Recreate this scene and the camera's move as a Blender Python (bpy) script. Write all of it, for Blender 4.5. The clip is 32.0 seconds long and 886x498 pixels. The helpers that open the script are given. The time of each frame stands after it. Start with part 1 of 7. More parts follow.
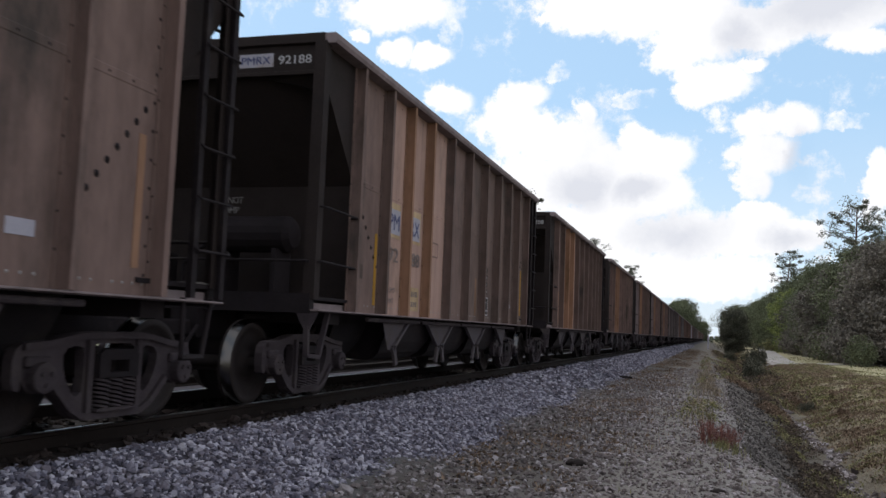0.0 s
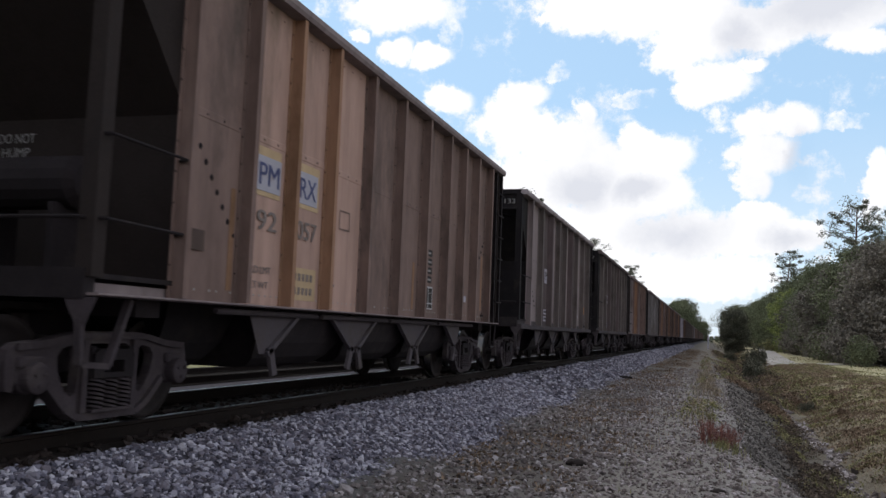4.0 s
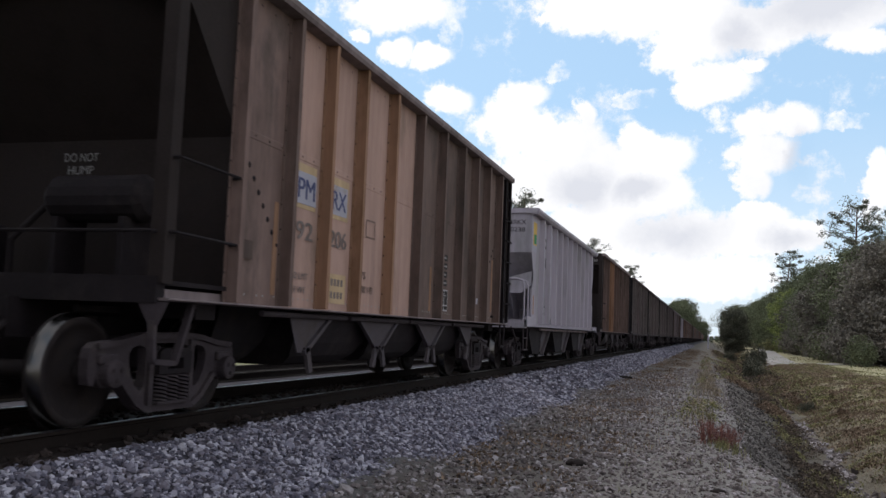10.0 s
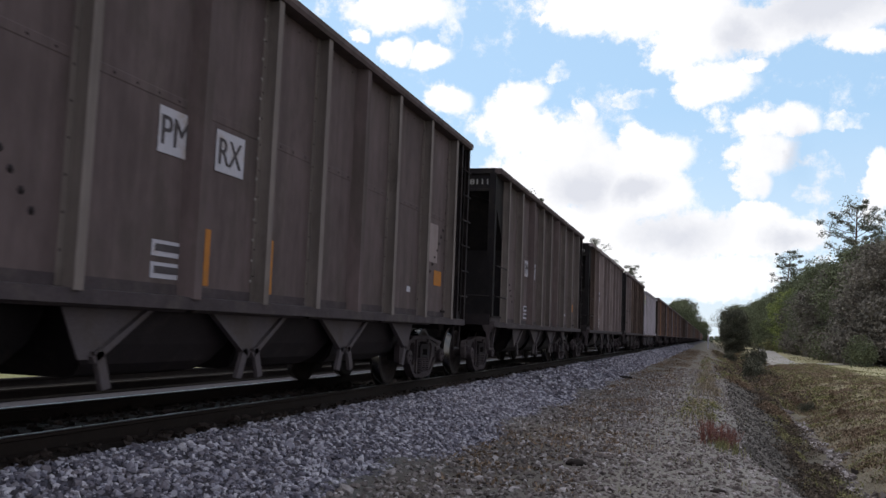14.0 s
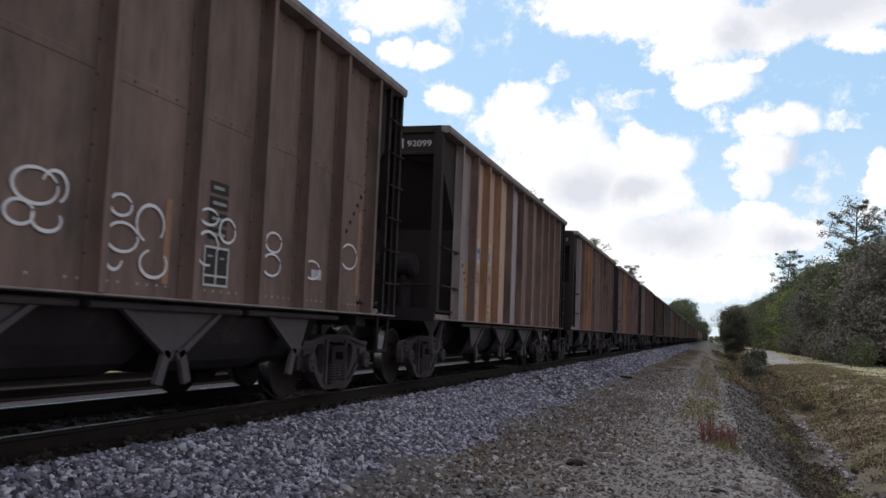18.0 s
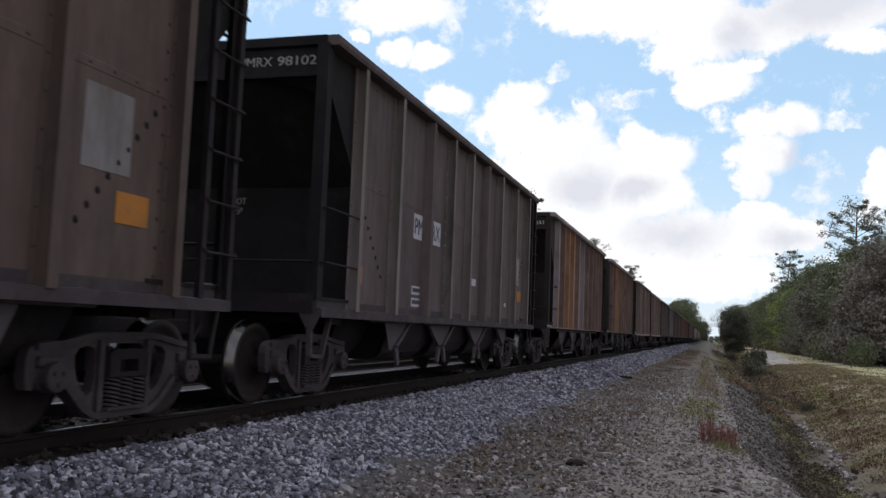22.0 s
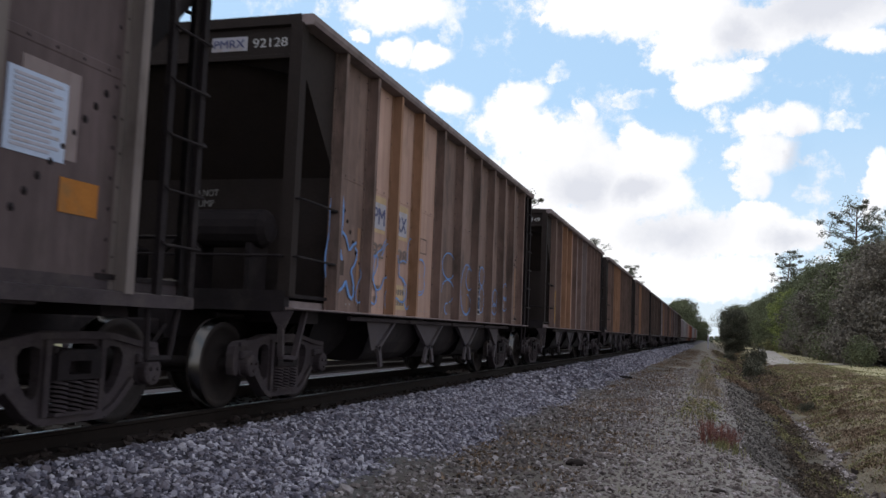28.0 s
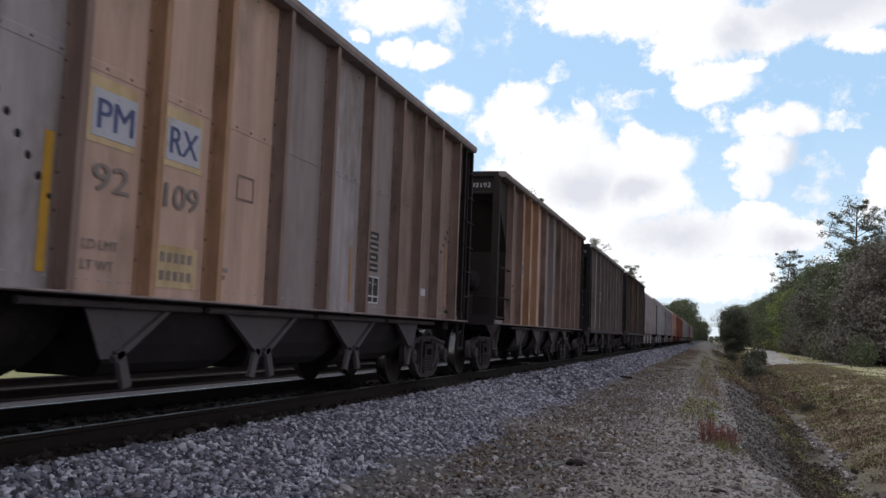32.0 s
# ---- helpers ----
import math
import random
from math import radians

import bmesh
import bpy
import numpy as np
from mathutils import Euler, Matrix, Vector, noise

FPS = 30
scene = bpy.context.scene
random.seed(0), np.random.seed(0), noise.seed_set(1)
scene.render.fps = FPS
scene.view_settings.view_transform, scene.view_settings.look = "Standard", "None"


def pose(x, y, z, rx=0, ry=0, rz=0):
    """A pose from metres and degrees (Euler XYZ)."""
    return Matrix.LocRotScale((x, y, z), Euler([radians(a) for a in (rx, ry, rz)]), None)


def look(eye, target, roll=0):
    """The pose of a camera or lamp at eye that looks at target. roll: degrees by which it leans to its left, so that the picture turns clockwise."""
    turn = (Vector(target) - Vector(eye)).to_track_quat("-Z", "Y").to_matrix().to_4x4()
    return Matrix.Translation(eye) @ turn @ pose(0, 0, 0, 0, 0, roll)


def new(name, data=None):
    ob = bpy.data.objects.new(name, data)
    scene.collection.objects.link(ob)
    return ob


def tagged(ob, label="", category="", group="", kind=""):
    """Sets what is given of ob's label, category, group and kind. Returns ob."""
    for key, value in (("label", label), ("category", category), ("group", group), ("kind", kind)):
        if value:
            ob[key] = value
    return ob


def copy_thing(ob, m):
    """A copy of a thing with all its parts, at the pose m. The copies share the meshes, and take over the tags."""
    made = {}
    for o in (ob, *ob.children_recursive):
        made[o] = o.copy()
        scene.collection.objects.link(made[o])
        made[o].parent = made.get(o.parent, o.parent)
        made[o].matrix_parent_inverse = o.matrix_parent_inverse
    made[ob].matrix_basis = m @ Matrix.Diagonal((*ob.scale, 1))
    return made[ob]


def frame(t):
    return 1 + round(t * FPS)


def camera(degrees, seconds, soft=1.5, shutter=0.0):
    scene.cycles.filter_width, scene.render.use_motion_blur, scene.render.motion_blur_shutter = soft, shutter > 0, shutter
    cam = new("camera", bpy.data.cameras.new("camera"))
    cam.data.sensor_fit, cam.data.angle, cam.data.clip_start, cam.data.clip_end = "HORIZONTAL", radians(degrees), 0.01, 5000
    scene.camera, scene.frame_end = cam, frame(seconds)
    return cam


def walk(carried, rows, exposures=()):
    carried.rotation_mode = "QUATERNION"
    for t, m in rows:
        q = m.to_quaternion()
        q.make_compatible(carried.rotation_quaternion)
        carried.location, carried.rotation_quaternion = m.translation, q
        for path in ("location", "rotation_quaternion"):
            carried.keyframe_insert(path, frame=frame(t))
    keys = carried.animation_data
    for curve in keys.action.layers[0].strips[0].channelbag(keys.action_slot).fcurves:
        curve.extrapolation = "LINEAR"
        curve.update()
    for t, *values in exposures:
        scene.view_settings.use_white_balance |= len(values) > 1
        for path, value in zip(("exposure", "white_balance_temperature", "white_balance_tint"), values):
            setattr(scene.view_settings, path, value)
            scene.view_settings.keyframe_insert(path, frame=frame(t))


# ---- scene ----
cam = camera(52.98, 32.0, soft=1.5, shutter=0.06)
EYE = pose(5.75, 0.0, 0.92, 90 + 5.15, -2.2, 16.62)
walk(cam, [(0.0, EYE), (32.0, EYE)])

# ---- light ----
# az, el, half width, half height in degrees: the clouds over the line
SMALL_CLOUDS = [(-20.9, 20.0, 4.0, 1.2), (-20.4, 17.6, 1.1, 0.8), (-18.1, 17.2, 1.5, 0.7), (-17.0, 14.6, 1.7, 0.9), (-22.7, 18.5, 0.5, 0.4), (-10.5, 19.8, 0.7, 0.5)]
HIGH_CLOUDS = [
    (-8.3, 20.2, 2.9, 1.4), (-4.6, 20.3, 3.6, 2.0), (-2.5, 18.1, 2.2, 1.7), (-0.8, 19.3, 3.3, 2.4), (2.8, 19.0, 4.0, 1.6), (6.9, 19.2, 4.4, 1.5), (8.4, 17.4, 2.7, 0.8),
    (0.1, 15.9, 2.5, 1.2), (-1.2, 15.0, 1.4, 0.8), (2.3, 16.8, 0.9, 0.4), (2.8, 13.3, 2.9, 1.0), (4.6, 12.9, 1.4, 0.9), (2.9, 11.3, 2.0, 1.7), (2.4, 9.4, 1.3, 1.3), (9.6, 9.5, 0.9, 1.8),
]
LOW_CLOUDS = [
    (-12.0, 15.1, 1.7, 1.0), (-12.8, 13.1, 2.2, 2.0), (-9.7, 12.2, 2.9, 1.7), (-8.0, 13.9, 0.7, 0.9), (-10.5, 9.7, 4.4, 2.3), (-6.9, 10.1, 3.1, 2.0), (-4.7, 12.4, 1.2, 0.8), (-3.2, 11.2, 2.1, 1.5),
    (-4.4, 8.7, 3.8, 1.6), (-2.6, 6.4, 4.0, 1.6), (1.7, 6.2, 3.3, 1.5), (4.7, 6.3, 2.2, 1.1), (-0.2, 3.9, 4.7, 1.6), (-3.6, 4.1, 3.3, 1.8), (-6.8, 6.2, 3.3, 2.2), (2.7, 7.5, 2.0, 0.7),
]
CLOUDS = SMALL_CLOUDS + HIGH_CLOUDS + LOW_CLOUDS
WISPS = [(-4.6, 14.8, 1.3, 0.5), (8.4, 13.0, 2.4, 0.5), (-16.8, 18.4, 0.7, 1.1), (-9.6, 16.5, 0.6, 0.6), (6.2, 9.3, 1.4, 1.7), (-1.0, 8.3, 2.2, 1.0), (8.0, 6.0, 3.0, 2.0)]


def build_world():
    w = bpy.data.worlds.new("sky")
    w.use_nodes = True
    scene.world = w
    nt = w.node_tree
    nt.nodes.clear()
    N, L = nt.nodes.new, nt.links.new

    def math_node(op, a, b=None, clamp=False):
        n = N("ShaderNodeMath")
        n.operation, n.use_clamp = op, clamp
        for i, v in enumerate((a, b)):
            if v is None:
                continue
            if isinstance(v, (int, float)):
                n.inputs[i].default_value = v
            else:
                L(v, n.inputs[i])
        return n.outputs[0]

    tc = N("ShaderNodeTexCoord").outputs["Generated"]
    sep = N("ShaderNodeSeparateXYZ")
    L(tc, sep.inputs[0])
    az = math_node("MULTIPLY", math_node("ARCTAN2", sep.outputs[0], sep.outputs[1]), 57.2958)
    el = math_node("MULTIPLY", math_node("ARCSINE", sep.outputs[2]), 57.2958)
    comb = N("ShaderNodeCombineXYZ")
    L(az, comb.inputs[0]), L(el, comb.inputs[1])

    def noise_of(scale, detail, rough):
        n = N("ShaderNodeTexNoise")
        n.inputs["Scale"].default_value, n.inputs["Detail"].default_value = scale, detail
        n.inputs["Roughness"].default_value = rough
        L(tc, n.inputs["Vector"])
        return n

    # soft warp of the outline
    warp = noise_of(11.0, 7.0, 0.68)
    off = N("ShaderNodeVectorMath")
    off.operation = "MULTIPLY_ADD"
    L(warp.outputs["Color"], off.inputs[0])
    off.inputs[1].default_value = (3.6, 2.8, 0)
    L(comb.outputs[0], off.inputs[2])
    total = None
    for i, (a, e, ra, re) in enumerate(CLOUDS + WISPS):
        d = N("ShaderNodeVectorMath")
        d.operation = "MULTIPLY_ADD"
        L(off.outputs[0], d.inputs[0])
        d.inputs[1].default_value = (1 / ra, 1 / re, 0)
        d.inputs[2].default_value = (-(a + 1.8) / ra, -(e + 1.4) / re, 0)
        ln = N("ShaderNodeVectorMath")
        ln.operation = "LENGTH"
        L(d.outputs[0], ln.inputs[0])
        v = math_node("MINIMUM", math_node("SUBTRACT", 1.3, ln.outputs["Value"], clamp=True), 1.0 if i < len(CLOUDS) else 0.2)
        total = v if total is None else math_node("MAXIMUM", total, v)
    fine = noise_of(22.0, 10.0, 0.68)
    big = noise_of(3.2, 6.0, 0.55)
    # away from the named clouds the sky carries the same broken cloud
    side = math_node("MULTIPLY", math_node("SUBTRACT", math_node("ABSOLUTE", math_node("ADD", az, 14)), 30), 0.1, clamp=True)
    high = math_node("MULTIPLY", math_node("SUBTRACT", el, 26), 0.1, clamp=True)
    rest = math_node("MAXIMUM", side, high)
    wide = math_node("MULTIPLY", math_node("MULTIPLY", math_node("SUBTRACT", big.outputs["Fac"], 0.36), 4.0), rest)
    dens = math_node("MAXIMUM", total, wide)
    dens = math_node("ADD", dens, math_node("MULTIPLY", math_node("SUBTRACT", fine.outputs["Fac"], 0.5), 2.0))
    ramp = N("ShaderNodeMapRange")
    ramp.interpolation_type = "SMOOTHSTEP"
    L(dens, ramp.inputs["Value"])
    ramp.inputs["From Min"].default_value, ramp.inputs["From Max"].default_value = 0.06, 0.55
    # thin veil near the horizon
    veil = math_node("MULTIPLY", math_node("SUBTRACT", 1.0, math_node("MULTIPLY", el, 1 / 14.0), clamp=True), 0.42)
    mask = math_node("MAXIMUM", ramp.outputs[0], veil)
    sky = N("ShaderNodeTexSky")
    sky.sky_type, sky.sun_disc = "NISHITA", False
    sky.sun_elevation, sky.sun_rotation = radians(51), radians(-46)
    sky.air_density, sky.dust_density, sky.ozone_density = 1.0, 0.6, 1.4
    lift = N("ShaderNodeMix")
    lift.data_type = "RGBA"
    lift.inputs["Factor"].default_value = 0.7
    L(sky.outputs[0], lift.inputs["A"])
    lift.inputs["B"].default_value = (3.8, 5.75, 7.85, 1)
    blue = N("ShaderNodeBackground")
    L(lift.outputs["Result"], blue.inputs["Color"])
    blue.inputs["Strength"].default_value = 0.13
    # the undersides of the thick clouds are greyer
    shade = None
    for a, e, ra, re in ((6.4, 19.8, 6.0, 1.7), (1.6, 18.6, 1.7, 1.5), (-2.3, 6.3, 3.6, 1.5), (-7.6, 9.2, 2.2, 1.6), (4.9, 10.9, 0.8, 1.8), (4.7, 6.0, 2.2, 0.9), (-4.4, 9.2, 2.2, 0.9)):
        d = N("ShaderNodeVectorMath")
        d.operation = "MULTIPLY_ADD"
        L(off.outputs[0], d.inputs[0])
        d.inputs[1].default_value = (1 / ra, 1 / re, 0)
        d.inputs[2].default_value = (-(a + 1.8) / ra, -(e + 1.4) / re, 0)
        ln = N("ShaderNodeVectorMath")
        ln.operation = "LENGTH"
        L(d.outputs[0], ln.inputs[0])
        v = math_node("SUBTRACT", 1.2, ln.outputs["Value"], clamp=True)
        shade = v if shade is None else math_node("MAXIMUM", shade, v)
    billow = noise_of(9.0, 6.0, 0.6)
    shade = math_node("ADD", shade, math_node("MULTIPLY", math_node("SUBTRACT", billow.outputs["Fac"], 0.5), 1.7), clamp=True)
    tone = N("ShaderNodeMix")
    tone.data_type = "RGBA"
    L(shade, tone.inputs["Factor"])
    tone.inputs["A"].default_value, tone.inputs["B"].default_value = (1.06, 1.06, 1.08, 1), (0.76, 0.78, 0.85, 1)
    white = N("ShaderNodeBackground")
    L(tone.outputs["Result"], white.inputs["Color"])
    white.inputs["Strength"].default_value = 1.0
    mix = N("ShaderNodeMixShader")
    L(mask, mix.inputs[0]), L(blue.outputs[0], mix.inputs[1]), L(white.outputs[0], mix.inputs[2])
    out = N("ShaderNodeOutputWorld")
    L(mix.outputs[0], out.inputs["Surface"])


build_world()
sun = new("sun", bpy.data.lights.new("sun", "SUN"))
sun.data.energy, sun.data.angle, sun.data.color = 1.3, radians(10), (1.0, 0.95, 0.88)
sun.matrix_world = look((-42, 40, 72), (0, 0, 0))
scene.view_settings.exposure = 0.0


# ---- materials ----
def material(name, stops, rough=0.85, metal=0.0, scale=3.0, fine=40.0, stretch=(1, 1, 1), bump=0.15, coat=None, shift=True, coords="Object", island=False, spec=0.12):
    """Noise at two scales through a ramp of (position, colour); coat is (colour, amount, scale) of dirt or rust on top."""
    m = bpy.data.materials.new(name)
    m.use_nodes = True
    nt = m.node_tree
    N, L = nt.nodes.new, nt.links.new
    bsdf = nt.nodes["Principled BSDF"]
    tc = N("ShaderNodeTexCoord")
    mp = N("ShaderNodeMapping")
    L(tc.outputs[coords], mp.inputs["Vector"])
    mp.inputs["Scale"].default_value = stretch
    if shift:
        info = N("ShaderNodeObjectInfo")
        mul = N("ShaderNodeMath")
        mul.operation = "MULTIPLY"
        L(info.outputs["Random"], mul.inputs[0])
        mul.inputs[1].default_value = 37.0
        comb = N("ShaderNodeCombineXYZ")
        for i in range(3):
            L(mul.outputs[0], comb.inputs[i])
        L(comb.outputs[0], mp.inputs["Location"])
    a, b = N("ShaderNodeTexNoise"), N("ShaderNodeTexNoise")
    for n, s in ((a, scale), (b, fine)):
        L(mp.outputs[0], n.inputs["Vector"])
        n.inputs["Scale"].default_value, n.inputs["Detail"].default_value, n.inputs["Roughness"].default_value = s, 6.0, 0.6
    mix = N("ShaderNodeMix")
    mix.data_type = "FLOAT"
    mix.inputs["Factor"].default_value = 0.4
    L(a.outputs["Fac"], mix.inputs["A"]), L(b.outputs["Fac"], mix.inputs["B"])
    value = mix.outputs["Result"]
    if island:
        geo = N("ShaderNodeNewGeometry")
        isl = N("ShaderNodeMix")
        isl.data_type = "FLOAT"
        isl.inputs["Factor"].default_value = 0.7
        L(value, isl.inputs["A"]), L(geo.outputs["Random Per Island"], isl.inputs["B"])
        value = isl.outputs["Result"]
    ramp = N("ShaderNodeValToRGB")
    els = ramp.color_ramp.elements
    while len(els) < len(stops):
        els.new(0.5)
    for e, (p, col) in zip(els, stops):
        e.position, e.color = p, (*col, 1)
    L(value, ramp.inputs["Fac"])
    colour = ramp.outputs["Color"]
    if coat:
        ccol, amount, cscale = coat
        cn = N("ShaderNodeTexNoise")
        L(mp.outputs[0], cn.inputs["Vector"])
        cn.inputs["Scale"].default_value, cn.inputs["Detail"].default_value, cn.inputs["Roughness"].default_value = cscale, 8.0, 0.7
        cr = N("ShaderNodeMapRange")
        L(cn.outputs["Fac"], cr.inputs["Value"])
        cr.inputs["From Min"].default_value, cr.inputs["From Max"].default_value = 0.62 - amount * 0.3, 0.72
        cm = N("ShaderNodeMix")
        cm.data_type = "RGBA"
        L(cr.outputs[0], cm.inputs["Factor"]), L(colour, cm.inputs["A"])
        cm.inputs["B"].default_value = (*ccol, 1)
        colour = cm.outputs["Result"]
    if stretch == (1.0, 1.0, 0.45):
        # run-off streaks down the sheet
        sm = N("ShaderNodeMapping")
        L(mp.outputs[0], sm.inputs["Vector"])
        sm.inputs["Scale"].default_value = (6.0, 6.0, 0.5)
        sn = N("ShaderNodeTexNoise")
        L(sm.outputs[0], sn.inputs["Vector"])
        sn.inputs["Scale"].default_value, sn.inputs["Detail"].default_value, sn.inputs["Roughness"].default_value = 1.0, 6.0, 0.62
        sr = N("ShaderNodeMapRange")
        L(sn.outputs["Fac"], sr.inputs["Value"])
        sr.inputs["From Min"].default_value, sr.inputs["From Max"].default_value = 0.3, 0.7
        sr.inputs["To Min"].default_value, sr.inputs["To Max"].default_value = 0.85, 1.15
        sx = N("ShaderNodeMix")
        sx.data_type, sx.blend_type = "RGBA", "MULTIPLY"
        sx.inputs["Factor"].default_value = 1.0
        L(colour, sx.inputs["A"]), L(sr.outputs[0], sx.inputs["B"])
        colour = sx.outputs["Result"]
    L(colour, bsdf.inputs["Base Color"])
    bsdf.inputs["Roughness"].default_value, bsdf.inputs["Metallic"].default_value = rough, metal
    bsdf.inputs["Specular IOR Level"].default_value = 0.5 if metal else spec
    if bump:
        bn = N("ShaderNodeBump")
        bn.inputs["Strength"].default_value, bn.inputs["Distance"].default_value = bump, 0.02
        L(b.outputs["Fac"], bn.inputs["Height"]), L(bn.outputs[0], bsdf.inputs["Normal"])
    return m


def ramp3(col, spread=0.3):
    lo = tuple(c * (1 - spread) for c in col)
    hi = tuple(min(1, c * (1 + spread)) for c in col)
    return [(0.3, lo), (0.5, col), (0.7, hi)]


